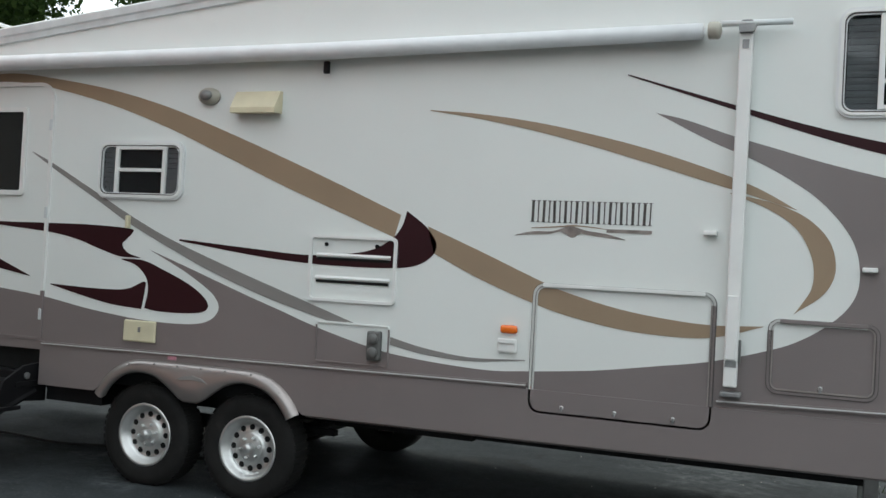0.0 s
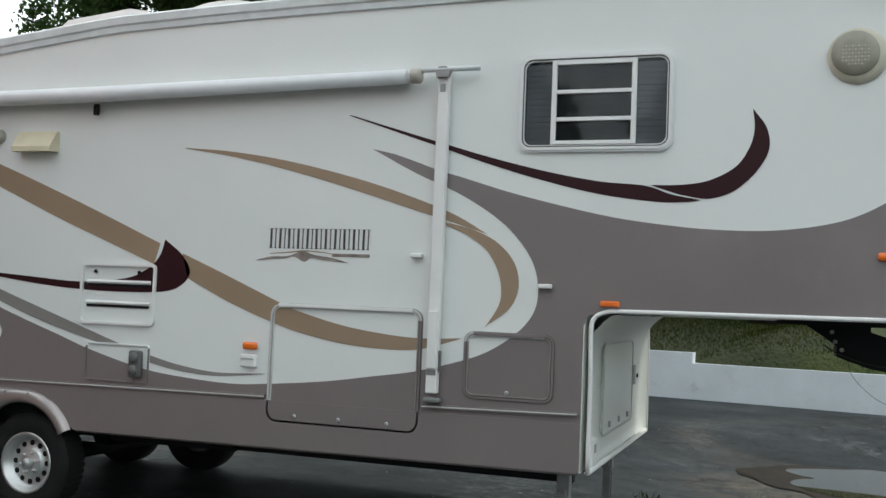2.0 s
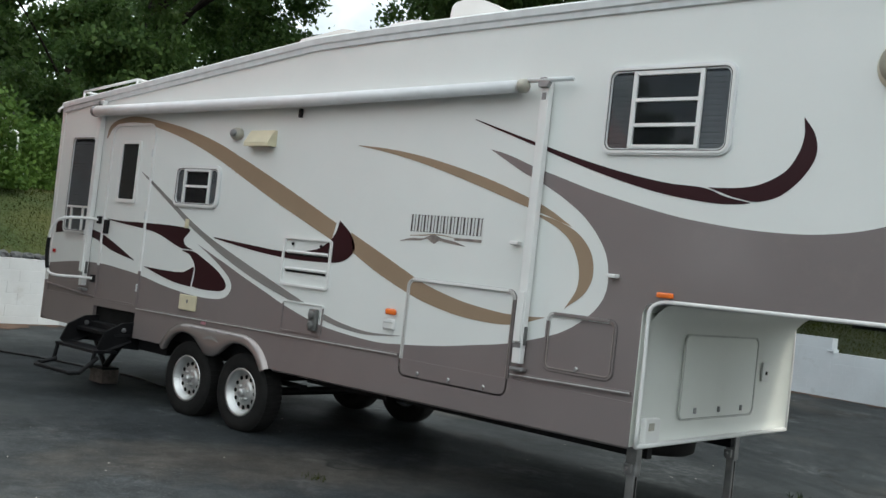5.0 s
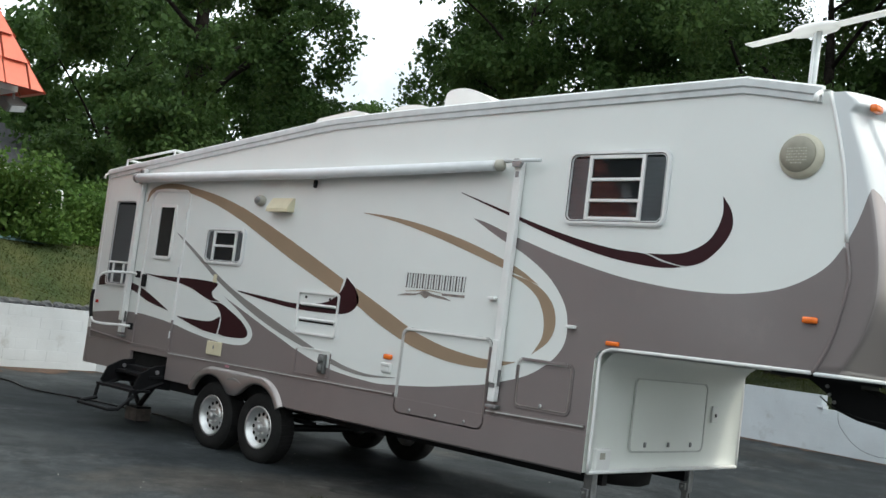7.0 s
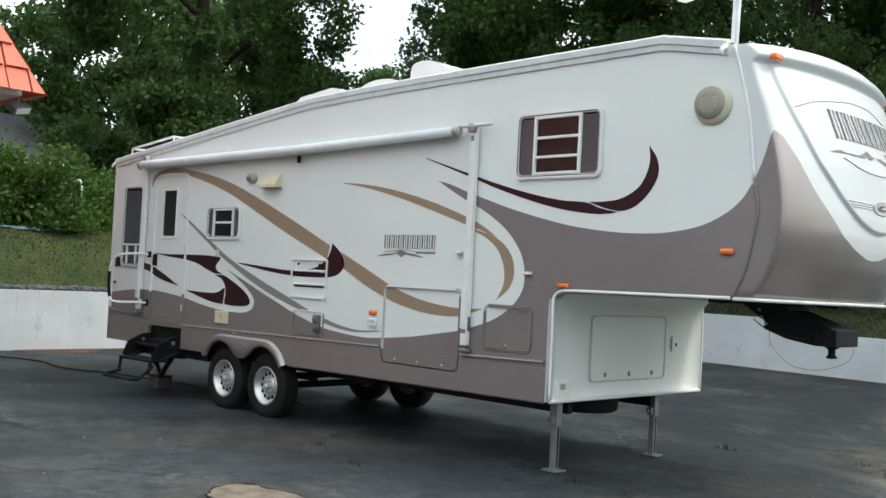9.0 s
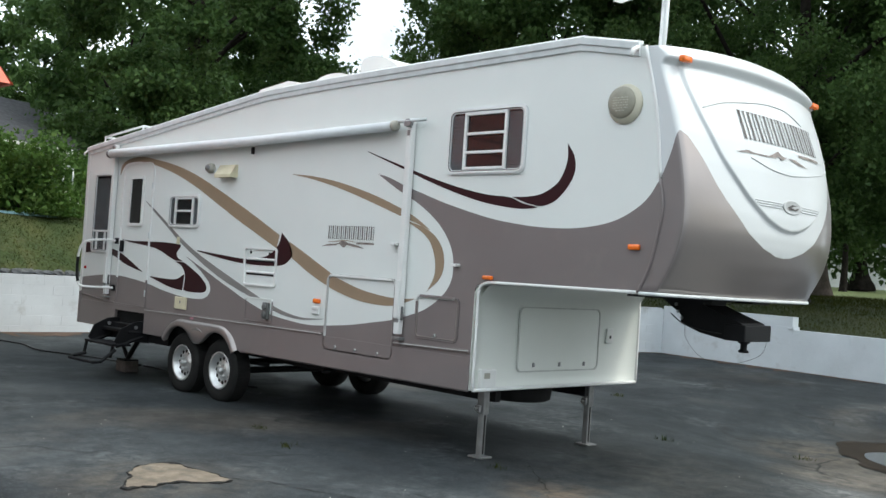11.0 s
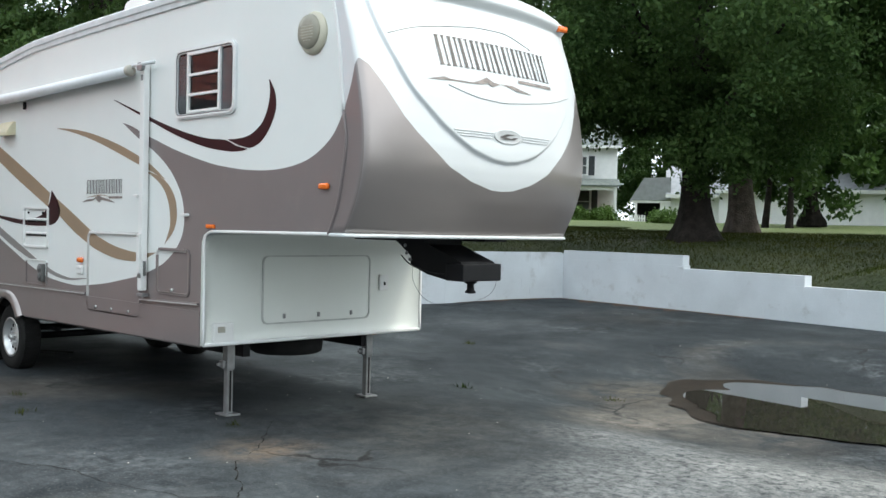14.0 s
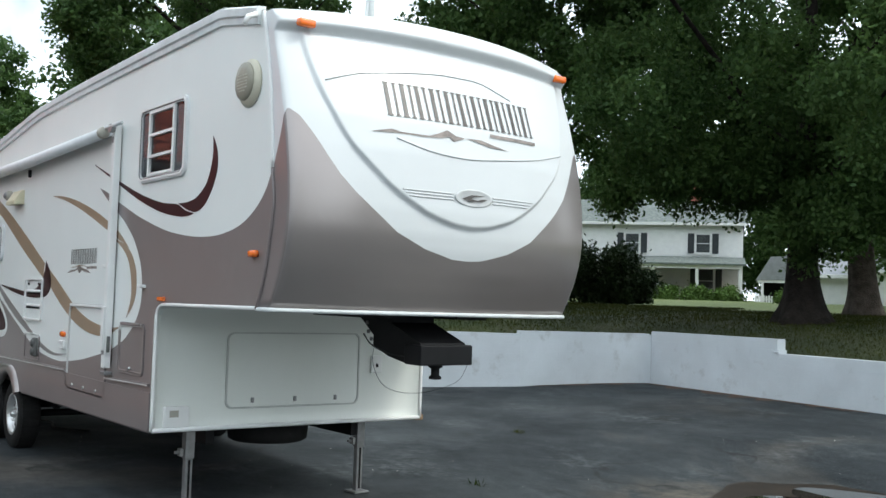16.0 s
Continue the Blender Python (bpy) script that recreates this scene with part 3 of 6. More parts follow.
for y in (0.55, 1.89):
    part("frame_rail", box(2.15, 9.5, y - 0.035, y + 0.035, 0.50, 0.67), M_black, trailer)
for x in (2.4, 6.5, 8.3):
    part("cross_member", box(x, x + 0.06, 0.3, 2.14, 0.55, 0.64), M_black, trailer)

# paint and vinyl graphics on the side
def stripe(upper, lower, mat, layer=1, name="stripe", n=8):
    up = flat_spline(upper, n)
    lo = flat_spline(lower, n)
    out = up + lo[::-1]
    clean = [out[0]]
    for p in out[1:]:
        if math.dist(p, clean[-1]) > 0.0015:
            clean.append(p)
    if math.dist(clean[0], clean[-1]) < 0.0015:
        clean.pop()
    return part(name, prism(clean, -0.0012 - 0.0016 * layer, 0.004), mat, trailer)


brown_a = [(2.05, 1.24), (2.6, 1.295), (3.1, 1.31), (3.47, 1.29), (3.89, 1.25), (4.32, 1.185), (4.77, 1.14), (5.14, 1.135), (5.32, 1.17), (5.395, 1.25), (5.36, 1.335), (5.24, 1.42), (5.05, 1.52), (4.8, 1.63)]
brown_b = [(4.8, 1.63), (5.21, 1.495), (5.58, 1.37), (5.88, 1.275), (6.14, 1.19), (6.53, 1.09), (6.82, 1.045), (7.28, 1.015), (7.57, 1.03), (7.97, 1.07), (8.32, 1.125), (8.61, 1.175), (8.93, 1.265), (9.1, 1.34), (9.25, 1.45), (9.335, 1.56), (9.36, 1.68), (9.335, 1.83), (9.26, 1.96), (9.13, 2.095), (8.96, 2.21), (8.79, 2.30), (8.55, 2.405), (8.25, 2.56)]
brown_c = [(8.25, 2.56), (8.42, 2.52), (8.68, 2.43), (8.88, 2.37), (9.22, 2.27), (9.71, 2.155), (10.03, 2.105), (10.36, 2.075), (10.7, 2.075), (11.0, 2.12), (11.2, 2.2), (11.35, 2.31), (11.452, 2.46)]
outline = flat_spline(brown_a, 6)[:-1] + flat_spline(brown_b, 6)[:-1] + flat_spline(brown_c, 6)[:-1] + [p for p in reversed(seam_line) if p[1] <= 2.455] + [(9.74, 1.585), (9.665, 1.56), (9.64, 1.50), (9.64, 0.922), (2.06, 0.922)]
part("paint_field", prism(outline, -0.0015, 0.004), M_taupe, trailer, "taupe painted lower field")
tan1_up = [(2.95, 2.66), (3.0, 2.79), (3.2, 2.865), (3.51, 2.885), (3.88, 2.84), (4.4, 2.75), (4.9, 2.62), (5.37, 2.455), (5.82, 2.285), (6.25, 2.115), (6.70, 1.93)]
tan1_lo = [(2.97, 2.66), (3.05, 2.76), (3.22, 2.815), (3.53, 2.82), (3.89, 2.765), (4.41, 2.64), (4.91, 2.475), (5.38, 2.285), (5.83, 2.1), (6.26, 1.937), (6.66, 1.787)]
stripe(tan1_up, tan1_lo, M_tan, 1)
stripe([(6.885, 1.865), (7.24, 1.725), (7.63, 1.565), (7.8, 1.505), (8.11, 1.43), (8.43, 1.388), (8.65, 1.378), (8.89, 1.39)], [(6.93, 1.70), (7.25, 1.555), (7.57, 1.438), (7.8, 1.372), (8.12, 1.315), (8.44, 1.297), (8.65, 1.315), (8.89, 1.388)], M_tan, 1)
stripe([(5.05, 1.712), (5.64, 1.672), (6.07, 1.65), (6.44, 1.685), (6.62, 1.76), (6.705, 1.85), (6.74, 1.955)], [(5.05, 1.70), (5.65, 1.628), (6.08, 1.595), (6.5, 1.59), (6.76, 1.605), (6.89, 1.655), (6.95, 1.745), (6.88, 1.855), (6.742, 1.955)], M_maroon, 1)
stripe([(3.71, 2.305), (3.93, 2.21), (4.37, 1.99), (4.62, 1.865), (4.96, 1.715), (5.43, 1.55), (5.88, 1.405), (6.41, 1.235)], [(3.712, 2.298), (3.94, 2.17), (4.37, 1.94), (4.62, 1.805), (5.0, 1.635), (5.33, 1.5), (5.76, 1.355), (6.22, 1.235)], M_grey, 1)
stripe([(6.67, 1.165), (6.9, 1.115), (7.2, 1.082), (7.55, 1.095)], [(6.67, 1.115), (6.9, 1.075), (7.2, 1.058), (7.55, 1.09)], M_grey, 1)
stripe([(6.86, 2.587), (7.19, 2.56), (7.55, 2.508), (7.89, 2.437), (8.23, 2.35), (8.56, 2.245), (8.82, 2.145), (9.03, 2.03)], [(6.86, 2.582), (7.19, 2.53), (7.55, 2.455), (7.9, 2.365), (8.23, 2.27), (8.56, 2.17), (8.8, 2.1), (9.03, 2.028)], M_tan, 1)
stripe([(8.68, 2.115), (8.82, 2.085), (8.94, 2.055), (9.08, 1.99), (9.18, 1.9), (9.23, 1.8), (9.235, 1.68), (9.175, 1.57), (9.04, 1.47)], [(8.68, 2.11), (8.80, 2.065), (8.92, 2.01), (9.03, 1.93), (9.1, 1.82), (9.13, 1.71), (9.12, 1.6), (9.042, 1.468)], M_tan, 1)
stripe([(8.08, 2.785), (8.68, 2.603), (9.05, 2.495), (9.39, 2.41), (9.71, 2.35), (9.97, 2.325), (10.12, 2.275), (10.28, 2.243)], [(8.08, 2.778), (8.68, 2.575), (9.05, 2.45), (9.39, 2.35), (9.71, 2.275), (10.03, 2.232), (10.2, 2.23), (10.28, 2.24)], M_maroon, 1)
stripe([(10.0, 2.328), (10.18, 2.33), (10.33, 2.355), (10.47, 2.43), (10.54, 2.53), (10.57, 2.64), (10.56, 2.755)], [(10.16, 2.275), (10.30, 2.25), (10.40, 2.265), (10.49, 2.31), (10.59, 2.41), (10.65, 2.53), (10.635, 2.65), (10.562, 2.757)], M_maroon, 1)
stripe([(3.15, 1.795), (3.43, 1.782), (3.9, 1.785), (4.29, 1.785), (4.62, 1.77), (4.655, 1.745), (4.61, 1.70), (4.57, 1.655), (4.62, 1.60), (4.73, 1.57)], [(3.15, 1.79), (3.43, 1.758), (3.91, 1.72), (4.16, 1.68), (4.33, 1.63), (4.53, 1.575), (4.66, 1.568), (4.73, 1.566)], M_maroon, 1, n=6)
stripe([(4.57, 1.556), (4.76, 1.552), (4.93, 1.495), (5.12, 1.42), (5.25, 1.345), (5.31, 1.275), (5.265, 1.225), (5.1, 1.208), (4.9, 1.208), (4.79, 1.222)], [(4.57, 1.55), (4.69, 1.52), (4.77, 1.46), (4.805, 1.4), (4.81, 1.33), (4.79, 1.228)], M_maroon, 1, n=6)
stripe([(3.95, 1.345), (4.35, 1.335), (4.62, 1.345), (4.775, 1.405), (4.785, 1.35), (4.765, 1.225)], [(3.95, 1.34), (4.26, 1.275), (4.51, 1.232), (4.76, 1.215)], M_maroon, 1, n=6)
stripe([(2.10, 1.745), (2.35, 1.70), (2.89, 1.66), (3.25, 1.575), (3.75, 1.395)], [(2.10, 1.585), (2.4, 1.605), (2.9, 1.575), (3.3, 1.465), (3.75, 1.39)], M_maroon, 1)

# maker's plate on the side, drawn as plain strokes
def stroke_plate(x0, x1, z0, z1, count, place, parent, mat, name):
    """A row of narrow plain strokes of a word's size; place(x, z) gives the corner."""
    step = (x1 - x0) / count
    for i in range(count):
        t = bmesh.new()
        a = x0 + i * step
        h = (z1 - z0)
        lean = (0.0, 0.03, -0.03)[i % 3]
        for u0, u1, v0, v1 in ((0.10, 0.34, 0, 1), (0.66, 0.78, 0.03, 0.97), (0.03, 0.42, 0, 0.035), (0.03, 0.42, 0.965, 1), (0.56, 0.88, 0, 0.035), (0.56, 0.88, 0.965, 1)):
            q = [place(a + step * (p + lean * v), z0 + h * v) for p, v in ((u0, v0), (u1, v0), (u1, v1), (u0, v1))]
            t.faces.new([t.verts.new(p) for p in q])
        part(name, t, mat, parent)


def side_at(x, z):
    return (x, -0.0035, z)


stroke_plate(7.54, 8.265, 1.915, 2.045, 11, side_at, trailer, M_ink, "print_bar")
stripe([(7.45, 1.835), (7.56, 1.86), (7.68, 1.865), (7.76, 1.893), (7.80, 1.898), (7.88, 1.875), (8.0, 1.86), (8.11, 1.832)], [(7.45, 1.832), (7.56, 1.842), (7.66, 1.848), (7.73, 1.862), (7.80, 1.83), (7.85, 1.855), (7.95, 1.842), (8.11, 1.829)], M_print, 1, "emblem", n=3)
stripe([(7.55, 1.882), (7.7, 1.895), (7.8, 1.905), (7.92, 1.898), (8.02, 1.885)], [(7.55, 1.878), (7.7, 1.887), (7.8, 1.897), (7.92, 1.892), (8.02, 1.882)], M_tan, 1, "emblem", n=3)
part("small_print_bar", box(8.0, 8.26, -0.0035, 0, 1.868, 1.888), M_print, trailer)

# roof, gutter rails
roof_line = [(11.25, 3.47)] + ROOF
t = bmesh.new()
rows = []
for x, z in roof_line:
    rows.append([t.verts.new((x, W * k / 8, z + 0.012 + 0.07 * math.sin(math.pi * k / 8))) for k in range(9)])
for A, B in zip(rows, rows[1:]):
    for k in range(8):
        t.faces.new((A[k], A[k + 1], B[k + 1], B[k]))
part("roof_skin", t, M_roof, trailer, smooth=True)
for y, s, front in ((0, -1, 11.27), (W, 1, 10.95)):
    t = bmesh.new()
    sect = [(0.004, -0.075), (0.018, -0.07), (0.02, -0.03), (0.034, -0.02), (0.036, 0.03), (0.02, 0.045), (-0.03, 0.05), (-0.03, 0.02)]
    rows = []
    rail = flat_spline([(11.27, 3.455), (11.0, 3.505), (10.66, 3.565), (10.4, 3.567), (7.7, 3.53), (6.5, 3.495), (6.2, 3.48), (5.6, 3.42), (1.97, 3.028)], 4)
    for x, z in [p for p in rail if p[0] <= front]:
        rows.append([t.verts.new((x, y + s * a, z + b)) for a, b in sect])
    for A, B in zip(rows, rows[1:]):
        for k in range(len(sect) - 1):
            t.faces.new((A[k], A[k + 1], B[k + 1], B[k]))
    t.faces.new(rows[-1])
    t.faces.new(rows[0][::-1])
    bmesh.ops.recalc_face_normals(t, faces=t.faces[:])
    part("gutter_rail", t, M_alu, trailer, "white aluminium gutter rail", smooth=False)
part("gutter_spout", tube([(11.2, -0.03, 3.46), (11.2, -0.09, 3.43), (11.2, -0.11, 3.38)], 0.018), M_plastic, trailer, smooth=True)
part("gutter_spout", tube([(1.99, -0.03, 3.02), (1.97, -0.06, 2.99), (1.97, -0.07, 2.95)], 0.014), M_plastic, trailer, smooth=True)

# front cap
def lerp_list(v, xsl, ysl):
    return float(np.interp(v, xsl, ysl))


def seam_x(z):
    return lerp_list(z, [1.6, 1.8, 2.06, 2.28, 2.46, 2.98, 3.47], [11.31, 11.40, 11.46, 11.485, 11.45, 11.38, 11.25])


CAP_Z = [1.6, 1.74, 1.86, 2.0, 2.1, 2.25, 2.42, 2.61, 2.81, 3.05, 3.25, 3.345, 3.385, 3.44, 3.52]
CAP_CORNER = [11.475, 11.555, 11.615, 11.657, 11.675, 11.677, 11.663, 11.628, 11.577, 11.502, 11.425, 11.40, 11.45, 11.44, 11.36]
CAP_NOSE = [11.68, 11.76, 11.815, 11.85, 11.865, 11.87, 11.86, 11.845, 11.805, 11.71, 11.625, 11.59, 11.655, 11.64, 11.54]


def eased(v, xsl, ysl):
    return sum(lerp_list(v + d, xsl, ysl) for d in (-0.024, -0.012, 0, 0.012, 0.024)) / 5


def oval_z(u):
    a = min(abs(u), 0.985)
    return sum(lerp_list(a + d, [0, 0.12, 0.28, 0.42, 0.52, 0.61, 0.70, 0.75, 0.80, 0.85, 0.875, 0.90, 0.91, 1.0], [2.142, 2.155, 2.21, 2.30, 2.385, 2.49, 2.60, 2.70, 2.84, 3.0, 3.13, 3.3, 3.5, 5.2]) for d in (-0.03, -0.015, 0, 0.015, 0.03)) / 5


def cap_section(u, z):
    """One level of the cap: a bowed front for |u| below 1, then a flat return to the seam."""
    a = abs(u)
    nose, corner = eased(z, CAP_Z, CAP_NOSE), eased(z, CAP_Z, CAP_CORNER)
    if a <= 1:
        return nose - (nose - corner) * a ** 2.3, W / 2 + W / 2 * u
    return corner + (seam_x(z) - corner) * (a - 1) / 0.2, 0.0 if u < 0 else W


def cap_point(u, z, lift=0.0):
    d = min(0.034, 1.2 - abs(u))
    ring = [cap_section(u + d * k / 3, z) for k in range(-3, 4)]
    x, y = sum(p[0] for p in ring) / 7, sum(p[1] for p in ring) / 7
    if abs(u) < 0.97:
        slope = (oval_z(u + 0.01) - oval_z(u - 0.01)) / (0.02 * W / 2)
        s = min(max((z - oval_z(u)) / math.sqrt(1 + slope * slope) / 0.022, 0), 1) * min(max((3.335 - z) / 0.03, 0), 1)
        x += 0.024 * s * s * (3 - 2 * s)
    return (x + lift, y, z - 0.05 * min(abs(u), 1) ** 2 * max(z - 3.3, 0) / 0.2)


def split_z(u):
    return lerp_list(abs(u), [0, 0.1, 0.28, 0.45, 0.6, 0.68, 0.757, 0.816, 0.885, 0.94, 0.985, 1.0, 1.03, 1.12, 1.2], [1.945, 1.952, 2.008, 2.10, 2.245, 2.33, 2.43, 2.54, 2.68, 2.78, 2.815, 2.81, 2.77, 2.60, 2.455])


us = [1.2 * i / 150 for i in range(-150, 151)]
for nm, lo, hi, rowsn, mat, lab in (("lower_cap", lambda u: 1.6, split_z, 16, [M_pearl, M_taupe], "pearl taupe lower front cap with side return painted darker"), ("front_cap", split_z, lambda u: 3.52, 140, M_cap, "moulded white front cap with raised oval panel")):
    t = bmesh.new()
    G = [[t.verts.new(cap_point(u, lo(u) + (hi(u) - lo(u)) * j / rowsn)) for j in range(rowsn + 1)] for u in us]
    for A, B in zip(G, G[1:]):
        for j in range(rowsn):
            f = t.faces.new((A[j], B[j], B[j + 1], A[j + 1]))
            # Side return gets darker taupe to stand for its shade beside the front.
            if nm == "lower_cap" and min(A[j].co.y, B[j].co.y) < 0.006:
                f.material_index = 1
    if nm == "front_cap":
        for A, B in zip(G, G[1:]):
            a, b = A[-1].co, B[-1].co
            t.faces.new((A[-1], B[-1], t.verts.new((10.6, b.y, b.z)), t.verts.new((10.6, a.y, a.z))))
    else:
        c = t.verts.new((11.4, W / 2, 1.6))
        for A, B in zip(G, G[1:]):
            t.faces.new((B[0], A[0], c))
    bmesh.ops.recalc_face_normals(t, faces=t.faces[:])
    part(nm, t, mat, trailer, lab, smooth=True)
part("seam_trim", tube([(x + 0.004, -0.004, z) for x, z in seam_line if z > 2.43], 0.013, 8), M_plastic, trailer, smooth=True)
part("seam_trim", tube([(x + 0.004, -0.004, z) for x, z in seam_line if z < 2.47], 0.012, 8), M_taupe, trailer, "taupe painted seam strip", smooth=True)
part("lip_trim", tube([(cap_point(u, 1.6)[0] + 0.012, cap_point(u, 1.6)[1], 1.597) for u in us], 0.014, 8), M_alu, trailer, "white metal edge strip", smooth=True)
for line, r in (([(-0.803, 3.016), (-0.69, 3.062), (-0.56, 3.10), (-0.19, 3.162), (0.0, 3.172), (0.161, 3.163), (0.363, 3.081)], 0.007), ([(-0.463, 2.686), (-0.274, 2.627), (-0.1, 2.608), (0.054, 2.612), (0.464, 2.671), (0.749, 2.748)], 0.007)):
    part("arc_line", tube([cap_point(u, z, 0.003) for u, z in flat_spline(line, 6)], r * 0.6, 6), M_faint, trailer, smooth=True)
for z, k in ((2.369, 0.44), (2.35, 0.42), (2.331, 0.40)):
    for sgn in (-1, 1):
        part("pin_line", tube([cap_point(sgn * (0.13 + (k - 0.13) * i / 6), z, 0.003) for i in range(7)], 0.0035, 6), M_faint, trailer)


def cap_at(u, z):
    return cap_point(u, z, 0.006)


stroke_plate(-0.507, 0.50, 2.829, 3.055, 11, cap_at, trailer, M_ink, "print_bar")
t = bmesh.new()
for shape in ([(-0.607, 2.712), (-0.49, 2.742), (-0.44, 2.728), (-0.27, 2.726), (-0.30, 2.716), (-0.5, 2.718)], [(-0.30, 2.716), (-0.22, 2.748), (-0.157, 2.780), (-0.10, 2.748), (-0.04, 2.742), (-0.119, 2.712), (-0.15, 2.738), (-0.2, 2.722)], [(-0.04, 2.744), (0.067, 2.748), (0.14, 2.728), (0.27, 2.700), (0.12, 2.708), (0.04, 2.73)]):
    V = [t.verts.new(cap_at(u, z)) for u, z in shape]
    for tri in tessellate_polygon([[Vector((u, z, 0)) for u, z in shape]]):
        t.faces.new([V[k] for k in tri])
part("emblem", t, M_print, trailer)
t = bmesh.new()
for k in range(10):
    a, b = 0.135 + 0.036 * k, 0.135 + 0.036 * (k + 1)
    t.faces.new([t.verts.new(cap_at(u, z)) for u, z in ((a, 2.778), (b, 2.778), (b, 2.80), (a, 2.80))])
part("small_print_bar", t, M_print, trailer)
c = cap_point(0, 2.352)
part("badge", lathe([(0.150, 0.0), (0.158, 0.006), (0.150, 0.012), (0.135, 0.010), (0.0, 0.008)], Matrix.Translation((c[0] - 0.002, c[1], c[2])) @ Matrix.Rotation(radians(90), 4, "Y") @ Matrix.Diagonal((0.36, 1, 1, 1)), 28), M_faint, trailer, "oval badge with raised rim", smooth=True)
t = bmesh.new()
shape = [(-0.085, 2.345), (-0.02, 2.372), (0.075, 2.374), (0.0, 2.361), (-0.03, 2.347), (0.02, 2.340), (0.05, 2.351), (0.088, 2.352), (0.05, 2.332), (-0.03, 2.330)]
V = [t.verts.new(cap_point(u, z, 0.014)) for u, z in shape]
for tri in tessellate_polygon([[Vector((u, z, 0)) for u, z in shape]]):
    t.faces.new([V[k] for k in tri])
part("badge_mark", t, M_ink, trailer, "dark badge mark")
for u in (-0.87, 0.9):
    p = cap_point(u, 3.388)
    part("marker_lamp", box(p[0] - 0.02, p[0] + 0.035, p[1] - 0.06, p[1] + 0.06, p[2] - 0.022, p[2] + 0.028, 0.014), M_amber, trailer, "amber marker lamp", smooth=True)


# side windows
def window(name, x0, x1, z0, z1, mull, rails, parent, fr=0.042, rad=0.08, blinds=(), label="white framed sliding window"):
    o, i = rounded(x0, x1, z0, z1, rad), rounded(x0 + fr, x1 - fr, z0 + fr, z1 - fr, rad * 0.6)
    w = part(name, ring_frame(o, i, -0.020, 0.0), M_frame, parent, label)
    o2 = rounded(x0 + 0.012, x1 - 0.012, z0 + 0.012, z1 - 0.012, rad * 0.9)
    i2 = rounded(x0 + fr - 0.014, x1 - fr + 0.014, z0 + fr - 0.014, z1 - fr + 0.014, rad * 0.7)
    part("frame_lip", ring_frame(o2, i2, -0.028, -0.0205), M_plastic, w)
    part("gasket", ring_frame(rounded(x0 + fr - 0.013, x1 - fr + 0.013, z0 + fr - 0.013, z1 - fr + 0.013, rad * 0.68), rounded(x0 + fr - 0.006, x1 - fr + 0.006, z0 + fr - 0.006, z1 - fr + 0.006, rad * 0.62), -0.023, -0.0205), M_gap, w)
    part("pane", prism(i, -0.009, -0.006), M_glass, w)
    for m0 in mull:
        part("mullion", box(m0 - 0.015, m0 + 0.015, -0.028, -0.0035, z0 + fr, z1 - fr, 0.004), M_plastic, w)
    for (a, b, z) in rails:
        part("rail", box(a + 0.015, b - 0.015, -0.026, -0.0035, z - 0.012, z + 0.012, 0.003), M_plastic, w)
    part("backing", prism(i, -0.0034, -0.0032), M_dark, w)
    for (a, b) in blinds:
        n = int((z1 - z0 - 2 * fr) / 0.035)
        for k in range(n):
            zz = z0 + fr + 0.035 * (k + 0.5)
            t = bmesh.new()
            for q in (((a, -0.0042, zz - 0.0165), (b, -0.0042, zz - 0.0165), (b, -0.0058, zz), (a, -0.0058, zz)), ((a, -0.0058, zz), (b, -0.0058, zz), (b, -0.0042, zz + 0.0165), (a, -0.0042, zz + 0.0165))):
                t.faces.new([t.verts.new(p) for p in q])
            part("blind_slat", t, M_blind, w)
    return w


window("window", 9.2, 10.125, 2.525, 3.115, (9.42, 9.895), [(9.42, 9.895, 2.885), (9.42, 9.895, 2.72), (9.42, 9.895, 2.58), (9.42, 9.895, 3.06)], trailer, blinds=[(9.247, 9.41), (9.905, 10.078)])
window("window", 4.33, 5.06, 1.975, 2.385, (4.50, 4.90), [(4.50, 4.90, 2.18), (4.50, 4.90, 2.335)], trailer, fr=0.045, rad=0.08, blinds=[(4.38, 4.49), (4.91, 5.01)])
rw = window("window", 2.27, 2.79, 1.60, 2.69, (), [(2.295, 2.765, 1.895)], trailer, fr=0.04, rad=0.06, blinds=[(2.32, 2.75)], label="tall white framed window with pleated blind")
for x in (2.42, 2.66):
    part("mullion", box(x - 0.014, x + 0.014, -0.028, -0.0035, 1.64, 1.88, 0.004), M_plastic, rw)

# entry door
def split_frame(x0, x1, z0, z1, limit):
    t = ring_frame(rounded(x0, x1, z0, z1, 0.13, 6, 0.012), rounded(x0 + 0.025, x1 - 0.025, z0 + 0.02, z1 - 0.025, 0.11, 6, 0.008), -0.018, 0.0)
    geom = t.verts[:] + t.edges[:] + t.faces[:]
    bmesh.ops.bisect_plane(t, geom=geom, plane_co=(0, 0, limit), plane_no=(0, 0, 1))
    for f in t.faces:
        f.material_index = 1 if f.calc_center_median().z < limit else 0
    return t


door = part("door", split_frame(3.08, 3.90, 0.93, 2.81, 1.29), [M_plastic, M_taupe], trailer, "white and taupe entry door with narrow window")
dw = part("door_window", ring_frame(rounded(3.29, 3.655, 1.98, 2.63, 0.03), rounded(3.325, 3.62, 2.015, 2.595, 0.015), -0.02, 0.0), M_plastic, door)
part("pane", prism(rounded(3.325, 3.62, 2.015, 2.595, 0.015), -0.01, -0.007), M_glass, dw)
part("backing", prism(rounded(3.325, 3.62, 2.015, 2.595, 0.015), -0.005, -0.0045), M_shade, dw)
part("door_latch", box(3.13, 3.21, -0.03, -0.002, 1.63, 1.78, 0.008), M_black, door, "black door latch")
